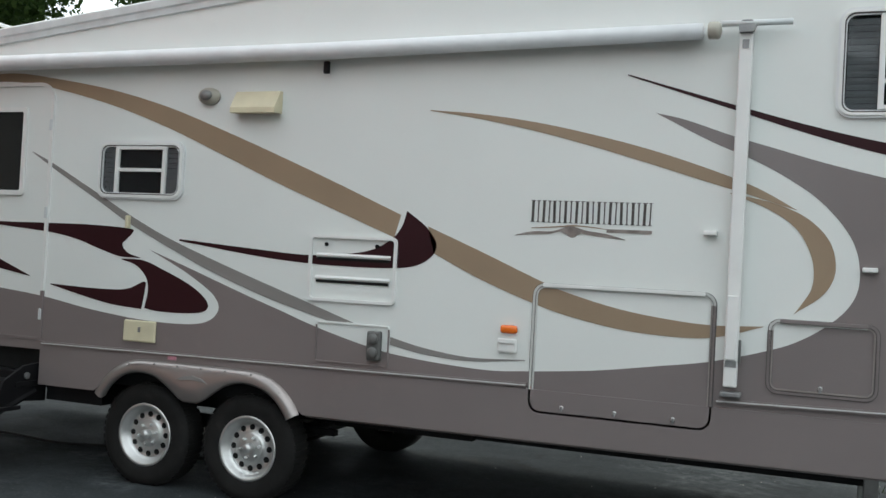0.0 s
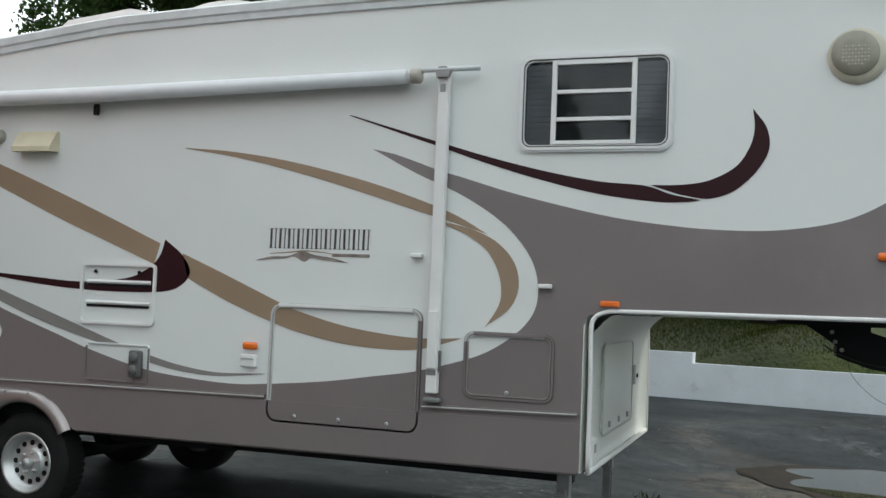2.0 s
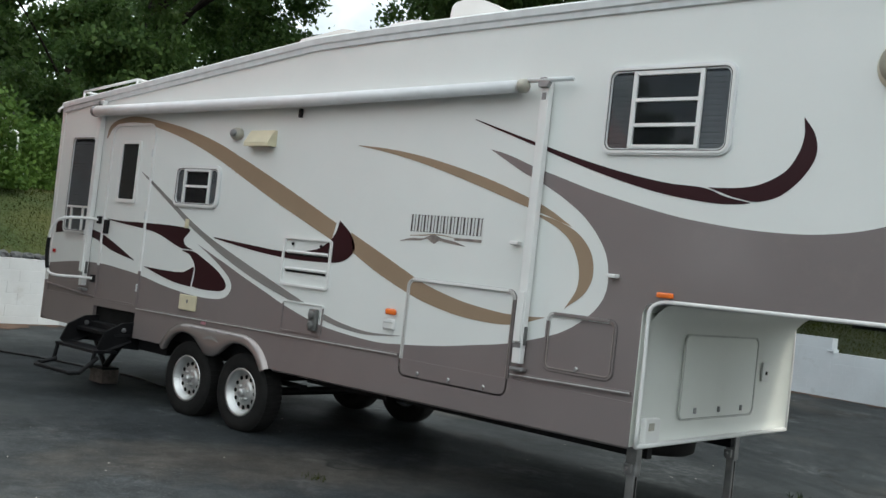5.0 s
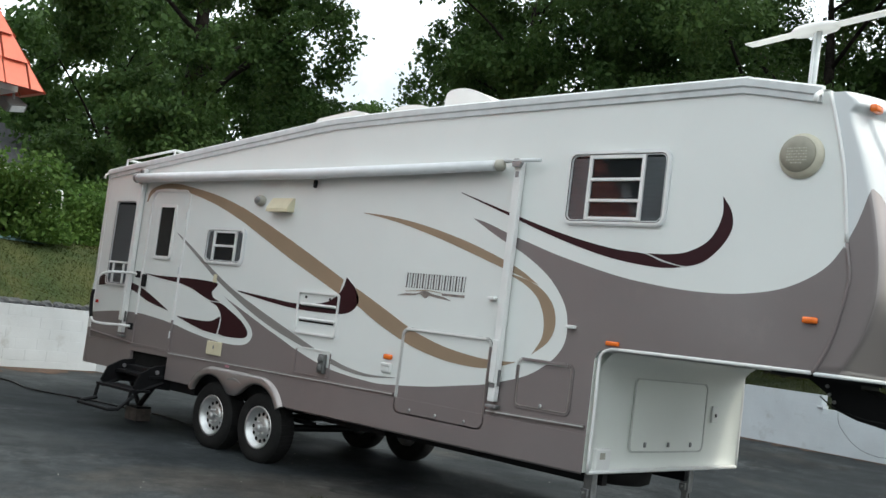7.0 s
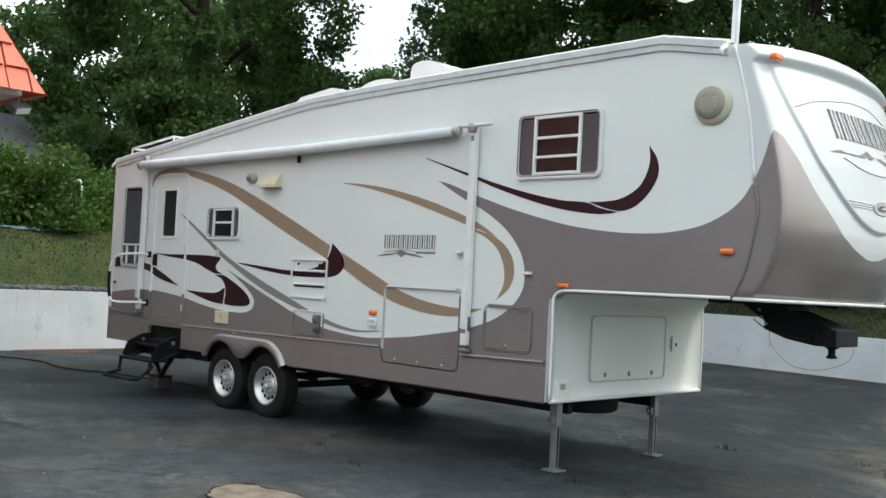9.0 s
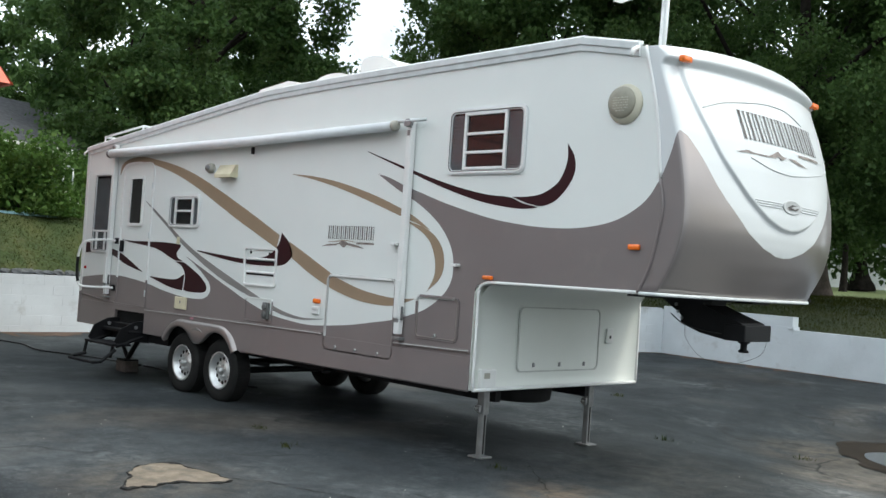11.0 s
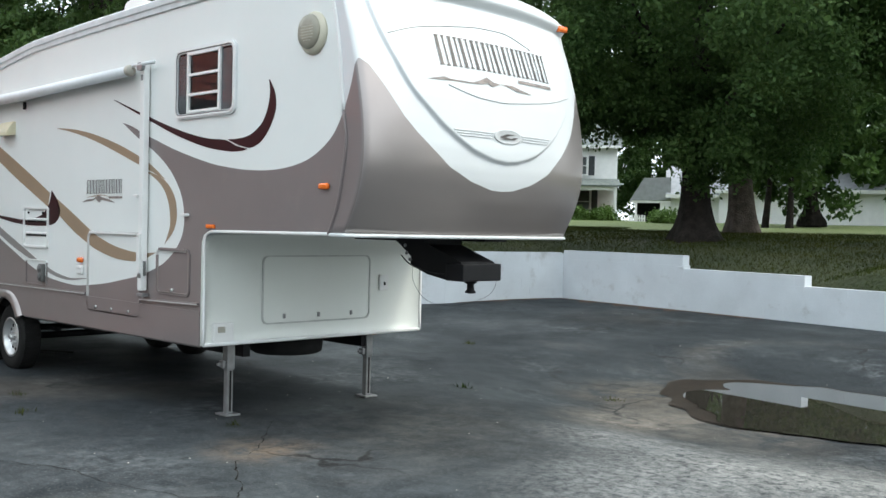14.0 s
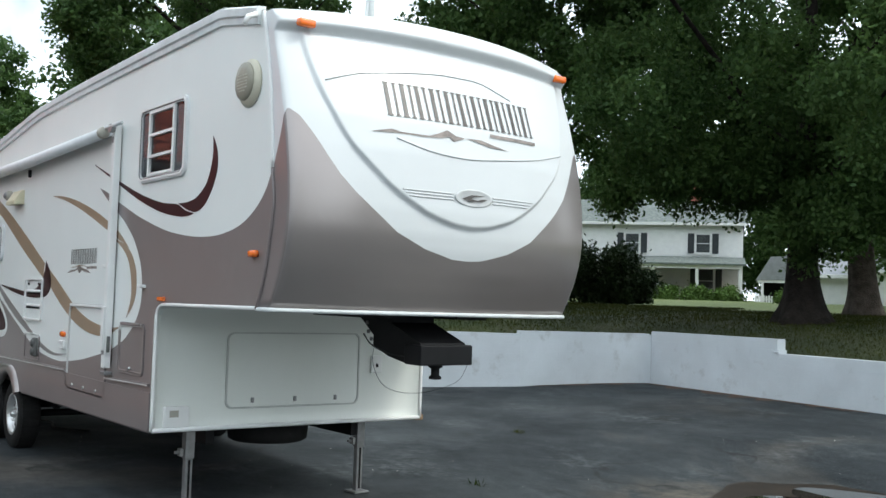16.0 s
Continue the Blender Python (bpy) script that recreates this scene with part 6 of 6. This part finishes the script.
# pool ladder and blue tarp by the bushes
lad = thing("pool_ladder", (-7.4, 3.75, 2.2), "white tubular pool ladder among bushes", "ladder")
for s in (0, 0.5):
    part("side_rail", tube(spline([(0, s, 0), (0, s, 1.1), (0.1, s, 1.25), (0.3, s, 1.3), (0.5, s, 1.2), (0.55, s, 0.6)], 4), 0.022, 8), M_plastic, lad, smooth=True)
for z in (0.3, 0.6, 0.9):
    part("rung", tube([(0, 0, z), (0, 0.5, z)], 0.018, 8), M_plastic, lad)
tarp_bm = grid_sheet([-0.35 + 0.1 * i for i in range(8)], [0.14 * i for i in range(13)], lambda x, y: 0.06 * (1 - (x / 0.42) ** 2) + 0.05 * noise.noise((x * 4, y * 3, 5)))
solid("tarpaulin", tarp_bm, material("pale blue tarp", (0.25, 0.42, 0.5), 0.5, vary=0.2, scale=5, fine=60, bump=0.2), "crumpled pale blue tarpaulin lying under the bushes", "tarp", smooth=True, loc=(-5.9, 1.2, 2.24))

def brick_material():
    m = material("whitewashed red brick", (0.30, 0.13, 0.095), 0.85, vary=0.2, scale=12, fine=60, bump=0.35, dirt=((0.62, 0.55, 0.50), 5, 0.57, 0.55))
    n, l = m.node_tree.nodes, m.node_tree.links
    b = n["Principled BSDF"]
    src = b.inputs["Base Color"].links[0].from_socket
    info = n.new("ShaderNodeObjectInfo")
    rp = n.new("ShaderNodeValToRGB")
    rp.color_ramp.elements[0].position, rp.color_ramp.elements[1].position = 0.45, 1.0
    rp.color_ramp.elements[0].color, rp.color_ramp.elements[1].color = (0, 0, 0, 1), (0.75, 0.75, 0.75, 1)
    mx = n.new("ShaderNodeMixRGB")
    mx.inputs["Color2"].default_value = (0.52, 0.36, 0.30, 1)
    l.new(info.outputs["Random"], rp.inputs["Fac"])
    l.new(rp.outputs["Color"], mx.inputs["Fac"])
    l.new(src, mx.inputs["Color1"])
    l.new(mx.outputs["Color"], b.inputs["Base Color"])
    return m


M_mortar = material("pale mortar", (0.36, 0.29, 0.25), 0.9, vary=0.15, scale=9, fine=60, bump=0.3)
M_plinth = material("pink painted kerb", (0.42, 0.2, 0.17), 0.8, vary=0.12, scale=4, fine=60, bump=0.2, dirt=((0.45, 0.40, 0.34), 3, 0.55, 0.6))

# ---- orange-roofed building beside the lot ----
bld = thing("office_building", (0, 0, 0), "brick single-storey building with stepped orange mansard roof", "building")
M_brick = brick_material()
part("wall", box(-9, 2.985, -9.6, -2.445, 0, 3.47), M_mortar, bld)
part("window", box(2.99, 3.03, -9.0, -7.0, 0.9, 2.3), M_screen, bld)
part("door", box(2.99, 3.03, -6.2, -5.2, 0.1, 2.15, 0.01), M_shutter, bld)
part("plinth", box(-9.2, 3.45, -9.8, -2.32, 0, 0.10, 0.03), M_plinth, bld, "pink painted concrete kerb")
lan = part("lantern", box(3.06, 3.2, -2.82, -2.68, 2.55, 2.80, 0.01), M_screen, bld, "black wall lantern with glass sides")
part("lantern_cap", prism([(3.02, 2.80), (3.24, 2.80), (3.16, 2.90), (3.10, 2.90)], -2.85, -2.65), M_shutter, lan)
part("lantern_base", box(3.08, 3.18, -2.80, -2.70, 2.51, 2.548, 0.01), M_shutter, lan)
part("lantern_arm", box(2.99, 3.10, -2.76, -2.74, 2.86, 2.89), M_shutter, lan)
for y in (-2.825, -2.675):
    part("lantern_bar", box(3.195, 3.21, y - 0.008, y + 0.008, 2.55, 2.80), M_shutter, lan)
part("soffit", box(-10.4, 3.5, -10.4, -2.0, 3.47, 3.53), M_soffit, bld)
ROWS, RH, RI = 9, 0.28, 0.142
for r in range(ROWS):
    z0, z1 = 3.53 + r * RH, 3.53 + (r + 1) * RH
    e0, e1 = 3.66 - r * RI, 3.66 - (r + 1) * RI + 0.0
    n0, n1 = -1.82 - r * RI, -1.82 - (r + 1) * RI
    y = n0
    k = 0
    while y > -10.6 + r * RI:
        w = 0.14 + 0.04 * ((k * 7 + r * 3) % 4) if y > -4.4 else 0.6
        a, b = y - 0.006 - 0.009 * (k * 5 % 3), max(y - w, -10.6 + r * RI)
        sh = lambda q: min(q, n1)
        t = bmesh.new()
        co = [(e0 + 0.06, a, z0 - 0.03), (e0 + 0.06, b, z0 - 0.03), (e1, sh(b), z1), (e1, sh(a), z1), (e0, a, z0 - 0.03), (e0, b, z0 - 0.03)]
        v = [t.verts.new(p) for p in co]
        t.faces.new((v[0], v[1], v[2], v[3]))
        t.faces.new((v[0], v[4], v[5], v[1]))
        t.faces.new((v[1], v[5], v[2]))
        t.faces.new((v[0], v[3], v[4]))
        bmesh.ops.remove_doubles(t, verts=t.verts[:], dist=1e-4)
        bmesh.ops.recalc_face_normals(t, faces=t.faces[:])
        part("shingle", t, M_orange, bld)
        y -= w
        k += 1
    x = e0
    k = 0
    while x > -10.4 + r * RI:
        w = 0.6
        a, b = x - 0.016, max(x - w, -10.4 + r * RI)
        t = bmesh.new()
        co = [(a, n0 + 0.06, z0 - 0.03), (b, n0 + 0.06, z0 - 0.03), (min(b, e1), n1, z1), (min(a, e1), n1, z1), (a, n0, z0 - 0.03), (b, n0, z0 - 0.03)]
        v = [t.verts.new(p) for p in co]
        t.faces.new((v[1], v[0], v[3], v[2]))
        t.faces.new((v[0], v[1], v[5], v[4]))
        bmesh.ops.recalc_face_normals(t, faces=t.faces[:])
        part("shingle", t, M_orange, bld)
        x -= w
        k += 1
part("roof_deck", box(-10.4 + 1.6, 3.66 - 1.6, -10.6 + 1.6, -1.7 - 1.6, 3.54, 3.53 + ROWS * RH), M_soffit, bld)
lampm = Matrix.Translation((3.35, -1.97, 3.36)) @ Matrix.Rotation(radians(35), 4, "Y") @ Matrix.Rotation(radians(20), 4, "Z")
t = box(-0.09, 0.09, -0.12, 0.12, -0.05, 0.05, 0.015)
bmesh.ops.transform(t, matrix=lampm, verts=t.verts[:])
fl = part("flood_lamp", t, M_dgrey, bld, "dark flood lamp under the eave")
t = box(0.085, 0.097, -0.09, 0.09, -0.035, 0.035)
bmesh.ops.transform(t, matrix=lampm, verts=t.verts[:])
part("lens", t, M_alu, fl)
part("lamp_arm", tube([(3.35, -1.97, 3.48), (3.35, -1.97, 3.38)], 0.015, 6), M_steel, fl)

# ---- puddle, broken patch, litter ----
M_edge = material("broken asphalt edge", (0.03, 0.029, 0.028), 0.95, vary=0.4, scale=14, fine=70, bump=0.6, spec=0.1)


def sheet(outline, z):
    t = bmesh.new()
    V = [t.verts.new((x, y, z)) for x, y in outline]
    for tri in tessellate_polygon([[Vector((x, y, 0)) for x, y in outline]]):
        t.faces.new([V[i] for i in tri])
    bmesh.ops.recalc_face_normals(t, faces=t.faces[:])
    for f in t.faces:
        if f.normal.z < 0:
            f.normal_flip()
    return t


def blob(points, jitter, seed, n=7):
    out = [(p[0], p[1]) for p in spline([(x, y, 0) for x, y in points], n, True)]
    return [(x + jitter * noise.noise((x * 2.3, y * 2.3, seed)), y + jitter * noise.noise((x * 2.3, y * 2.3, seed + 9))) for x, y in out]


SILT = [(10.89, 5.0), (10.45, 5.75), (10.7, 6.35), (11.1, 6.85), (11.8, 6.85), (12.6, 6.95), (14, 7.05), (15.1, 6.35), (15.1, 5.25), (14.1, 4.42), (13.0, 3.92), (12.5, 3.80), (12.1, 3.86), (11.68, 4.12), (11.2, 4.6)]
PUD = [(11.5, 4.75), (11.2, 5.3), (11.45, 5.75), (11.2, 6.15), (11.5, 6.6), (11.9, 6.78), (12.6, 6.88), (14, 6.95), (15.1, 6.35), (15.1, 5.25), (14.15, 4.4), (13.05, 3.9), (12.55, 3.8), (12.2, 3.9), (11.85, 4.25)]
solid("wet_asphalt", sheet(blob([(x - 0.2, y + 0.36) for x, y in SILT], 0.2, 1, 14), -0.1435), M_wet, "dark wet silt rim round the puddle", "wet asphalt", kind="structure")
solid("water", sheet(blob([(x - 0.42 * min(max((12.6 - x) / 1.4, 0.45), 1), y + 0.36) for x, y in PUD], 0.16, 1, 14), -0.139), M_water, "shallow rain puddle reflecting trees and wall", "puddle", kind="structure")
PAT = [(9.15, -2.93), (8.85, -2.72), (8.62, -2.54), (8.53, -2.36), (8.60, -2.19), (8.9, -2.12), (9.25, -2.10), (9.27, -2.30), (9.17, -2.5), (9.16, -2.75)]


def ragged(points, seed):
    """A broken outline: smooth bends with small chips on top."""
    return [(x + 0.035 * noise.noise((x * 9, y * 9, seed)) + 0.018 * noise.noise((x * 27, y * 27, seed)), y + 0.035 * noise.noise((x * 9, y * 9, seed + 5)) + 0.018 * noise.noise((x * 27, y * 27, seed + 5))) for x, y in blob(points, 0.05, seed, 16)]


solid("bare_patch", sheet(ragged(PAT, 5), 0.010), M_patch, "bare sandy patch where the asphalt has broken away", "pavement patch", kind="structure")
rim = bmesh.new()
prev = ragged(PAT, 5)
tube([(x, y, 0.004) for x, y in prev], [0.006 + 0.022 * abs(noise.noise((x * 8, y * 8, 0))) for x, y in prev], 5, rim, True)
solid("patch_edge", rim, M_edge, "broken asphalt edge round the bare patch", "asphalt edge", kind="structure")


M_crack = material("dark crack filling", (0.020, 0.019, 0.018), 0.9, vary=0.3, scale=20, fine=80, bump=0.3, dirt=((0.05, 0.035, 0.02), 3, 0.55, 0.6), spec=0.1)


def crack_line(points, width, seed):
    """A ragged dark crack lying along points."""
    line = [(p[0], p[1]) for p in spline([(x, y, 0) for x, y in points], 14)]
    t = bmesh.new()
    rows = []
    for i, (x, y) in enumerate(line):
        a, b = line[max(i - 1, 0)], line[min(i + 1, len(line) - 1)]
        d = Vector((b[0] - a[0], b[1] - a[1])).normalized()
        off = 0.045 * noise.noise((x * 5, y * 5, seed)) + 0.02 * noise.noise((x * 17, y * 17, seed))
        w = width * max(0.08, 0.55 + 0.9 * noise.noise((x * 7, y * 7, seed + 4)))
        c = Vector((x - d.y * off, y + d.x * off))
        z = lot_height(x, y) + 0.0075
        rows.append([t.verts.new((c.x - d.y * w, c.y + d.x * w, z)), t.verts.new((c.x + d.y * w, c.y - d.x * w, z))])
    for A, B in zip(rows, rows[1:]):
        t.faces.new((A[0], A[1], B[1], B[0]))
    bmesh.ops.recalc_face_normals(t, faces=t.faces[:])
    return t


for k, (pts, w) in enumerate((([(9.22, -2.07), (9.56, -1.85), (9.96, -1.72), (10.4, -1.5), (10.75, -1.46), (11.2, -1.36), (11.52, -1.25), (11.77, -1.03), (12.17, -0.9)], 0.006), ([(9.92, 0.56), (10.74, -0.19), (11.02, -0.54), (11.53, -0.86), (11.76, -0.99)], 0.007), ([(13.02, -0.07), (13.3, 0.39), (13.59, 0.87), (13.79, 1.21), (14.04, 1.61), (14.6, 2.3)], 0.006), ([(5.9, -3.9), (5.2, -3.4), (4.6, -3.2), (4.0, -3.35)], 0.012))):
    solid("crack", crack_line(pts, w, k * 3.1), M_crack, "dark ragged crack running through the asphalt", "crack", kind="structure")

M_stone = material("grey gravel", (0.27, 0.26, 0.245), 0.9, vary=0.3, scale=30, fine=90, bump=0.1)


def crumbs(count, x0, x1, y0, y1, size, seed, mat, name, label):
    rng = random.Random(seed)
    t = bmesh.new()
    for i in range(count):
        x, y, s = rng.uniform(x0, x1), rng.uniform(y0, y1), size * rng.uniform(0.4, 1.3)
        z = lot_height(x, y) + 0.006
        a = rng.uniform(0, 6.28)
        v = [t.verts.new((x + s * math.cos(a + k * 2.09) * rng.uniform(0.6, 1.2), y + s * math.sin(a + k * 2.09) * rng.uniform(0.6, 1.2), z)) for k in range(3)]
        top = t.verts.new((x, y, z + s * rng.uniform(0.4, 0.9)))
        for k in range(3):
            t.faces.new((v[k], v[(k + 1) % 3], top))
    return tagged(new(name, mesh_of(name, t, mat)), label, "litter", kind="stuff")


crumbs(260, 5, 18, -5, 11, 0.007, 1, M_litter, "pebbles", "scattered pale pebbles and litter on asphalt")
crumbs(900, 11.4, 15.4, 1.9, 3.5, 0.0045, 2, M_stone, "gravel", "loose pale gravel beside the puddle")
for k, (x, y) in enumerate(((8.3, -0.9), (7.4, -0.6), (9.9, 0.2), (10.6, 4.5), (7.0, 6.0), (9.6, 3.2))):
    rng = random.Random(k)
    n = 26
    P = np.array([[x + rng.gauss(0, 0.06), y + rng.gauss(0, 0.04), lot_height(x, y)] for _ in range(n)])
    s = np.array([[rng.uniform(-0.006, 0.006), rng.uniform(-0.006, 0.006), 0] for _ in range(n)])
    u = np.array([[rng.gauss(0, 0.02), rng.gauss(0, 0.02), rng.uniform(0.02, 0.06)] for _ in range(n)])
    tagged(new("weed", quads_mesh("weed", np.stack([P - s, P + s, P + u + s * 0.2, P + u - s * 0.2], 1).reshape(-1, 3), M_blade)), "small weed tuft growing in an asphalt crack", "weed", kind="stuff")


def litter_strip(a, b, width, seed):
    out = []
    n = 40
    for i in range(n + 1):
        s = i / n
        out.append((a[0] + (b[0] - a[0]) * s, a[1] + (b[1] - a[1]) * s))
    d = Vector((b[0] - a[0], b[1] - a[1])).normalized()
    nv = Vector((d.y, -d.x))
    lo = [(x + nv.x * width * (0.12 + 1.3 * abs(noise.noise((x * 1.9, y * 1.9, seed)))), y + nv.y * width * (0.12 + 1.3 * abs(noise.noise((x * 1.9, y * 1.9, seed))))) for x, y in out]
    t = bmesh.new()
    A = [t.verts.new((x, y, lot_height(x, y) + 0.012)) for x, y in out]
    B = [t.verts.new((x, y, lot_height(x, y) + 0.009)) for x, y in lo]
    for i in range(n):
        t.faces.new((A[i], A[i + 1], B[i + 1], B[i]))
    bmesh.ops.recalc_face_normals(t, faces=t.faces[:])
    return t


for a, b, w, s in (((2.6, 10.2), (3.4, 12.6), 0.5, 1), ((3.4, 12.62), (8.5, 11.9), 0.55, 2), ((-2.95, 0.8), (-3.0, 3.0), 1.0, 3)):
    solid("leaf_litter", litter_strip(a, b, w, s), M_rust, "reddish soil and leaf litter along the wall foot", "litter", kind="structure")
cab = spline([(2.4, 0.8, 0.02), (1.2, 0.6, 0.016), (0.2, 0.25, 0.016), (-0.9, 0.35, 0.016), (-2.0, -0.2, 0.016), (-2.6, -2.0, 0.016), (-2.5, -4, 0.016)], 6)
solid("power_cable", tube(cab, 0.014, 6), M_cable, "black power cable lying across the asphalt", "cable", smooth=True)
cab = spline([(4.9, 1.1, 0.016), (4.4, 0.85, 0.016), (3.9, 0.95, 0.016), (3.4, 0.8, 0.016), (2.8, 0.88, 0.016), (2.4, 0.85, 0.016)], 6)
solid("power_cable", tube(cab, 0.014, 6), M_cable, "black power cable lying on asphalt below the trailer", "cable", smooth=True)
solid("brick_piece", box(-0.14, 0.14, -0.07, 0.07, 0, 0.08, 0.01), M_wood, "broken brownish block lying on the asphalt", "block", loc=(5.2, 5.6, 0.0))

# ---- painted block wall ----
wall_ob = tagged(new("wall_retaining"), "white painted concrete block retaining wall with stepped top", "wall", kind="structure")
core = bmesh.new()
BL, BH = 0.40, 0.19
block_mesh = {}


def block(length, height, joint):
    key = (round(length, 2), round(height, 2), joint)
    if key not in block_mesh:
        block_mesh[key] = mesh_of("block", box(joint, length - joint, -0.10, 0.10, joint, height - joint, joint * 2.2), M_block)
    return block_mesh[key]


rest = bmesh.new()
for (a, b), ta, tb in zip(zip(WALL, WALL[1:]), TOP, TOP[1:]):
    d = Vector((b[0] - a[0], b[1] - a[1]))
    L = d.length
    d.normalize()
    ang = math.atan2(d.y, d.x)
    nv = Vector((-d.y, d.x)) * 0.10
    top = ta
    t = box(0, L, -0.0975, 0.0975, -0.1, min(ta, tb) - 0.02)
    bmesh.ops.transform(t, matrix=Matrix.Translation((a[0] + nv.x, a[1] + nv.y, 0)) @ Matrix.Rotation(ang, 4, "Z"), verts=t.verts[:])
    merge(core, t)
    course = 0
    z = top
    while z > -0.02:
        h = BH
        s = -BL / 2 if course % 2 else 0.0
        while s < L - 0.02:
            s0, s1 = max(s, 0), min(s + BL, L)
            px, py = a[0] + d.x * s0 + nv.x, a[1] + d.y * s0 + nv.y
            seen = -3.5 < py and px < 14 and py > -2.5
            if seen and s1 - s0 > 0.05 and z - h + 0.06 > -0.1:
                ob = new("block", block(s1 - s0, h, 0.0014 if px < -2.0 else 0.0004))
                ob.parent = wall_ob
                ob.matrix_basis = Matrix.Translation((px + random.uniform(-0.0018, 0.0018), py + random.uniform(-0.0018, 0.0018), z - h)) @ Matrix.Rotation(ang, 4, "Z")
            elif s1 - s0 > 0.05:
                t = box(0.004, s1 - s0 - 0.004, -0.1, 0.1, 0.003, h - 0.003)
                bmesh.ops.transform(t, matrix=Matrix.Translation((px, py, z - h)) @ Matrix.Rotation(ang, 4, "Z"), verts=t.verts[:])
                merge(rest, t)
            s += BL
        z -= h
        course += 1
part("mortar_core", core, M_block, wall_ob)
part("blocks", rest, M_block, wall_ob)["kind"] = "stuff"
part("step_block", box(6.62, 6.82, 12.28, 12.48, 0.88, 0.98, 0.006), M_block, wall_ob)
part("step_block", box(6.50, 6.62, 12.27, 12.47, 0.985, 1.02, 0.01), M_block, wall_ob)
part("step_block", box(9.4, 9.55, 11.87, 12.07, 0.70, 0.745, 0.01), M_block, wall_ob)
part("step_block", box(9.2, 9.4, 11.9, 12.1, 0.70, 0.79, 0.006), M_block, wall_ob)
# dark edging stones along the bank top
for k in range(30):
    s = k / 30
    y = -3.2 + 6.2 * s
    x = float(np.interp(y, [-8, 0.8, 3.0], [-2.75, -2.95, -3.05])) - 0.2
    t = bmesh.new()
    bmesh.ops.create_icosphere(t, subdivisions=2, radius=1.0)
    for v in t.verts:
        v.co = Vector((v.co.x * 0.12, v.co.y * (0.10 + 0.035 * ((k * 7) % 5) / 4), v.co.z * (0.05 + 0.02 * ((k * 3) % 4) / 3))) * (1 + 0.45 * noise.noise(v.co * 1.7 + Vector((k * 3.7, 0, 0))))
    solid("edging_stone", t, M_slate, "dark rounded edging stone on the block wall", "stone", "edging stones", loc=(x, y, 1.12), smooth=False)

# ---- facing bricks of the building's corner ----
brick_meshes = {}
rng = random.Random(77)
for c in range(39):
    z = 0.10 + c * 0.0865
    y = -2.43 - (0.11 if c % 2 else 0.0)
    first = True
    while y > -3.5:
        w = 0.11 if first and c % 2 else 0.22
        y0 = -2.43 if first else y
        key = w
        if key not in brick_meshes:
            brick_meshes[key] = mesh_of("brick", box(-0.02, 0.02, -w + 0.005, -0.005, 0.005, 0.0815, 0.004), M_brick)
        ob = new("brick", brick_meshes[key])
        ob.parent = bld
        ob.matrix_basis = Matrix.Translation((2.99 + rng.uniform(-0.006, 0.012), y0 + (rng.uniform(-0.012, 0.022) if first else 0), z))
        y = y0 - w
        first = False
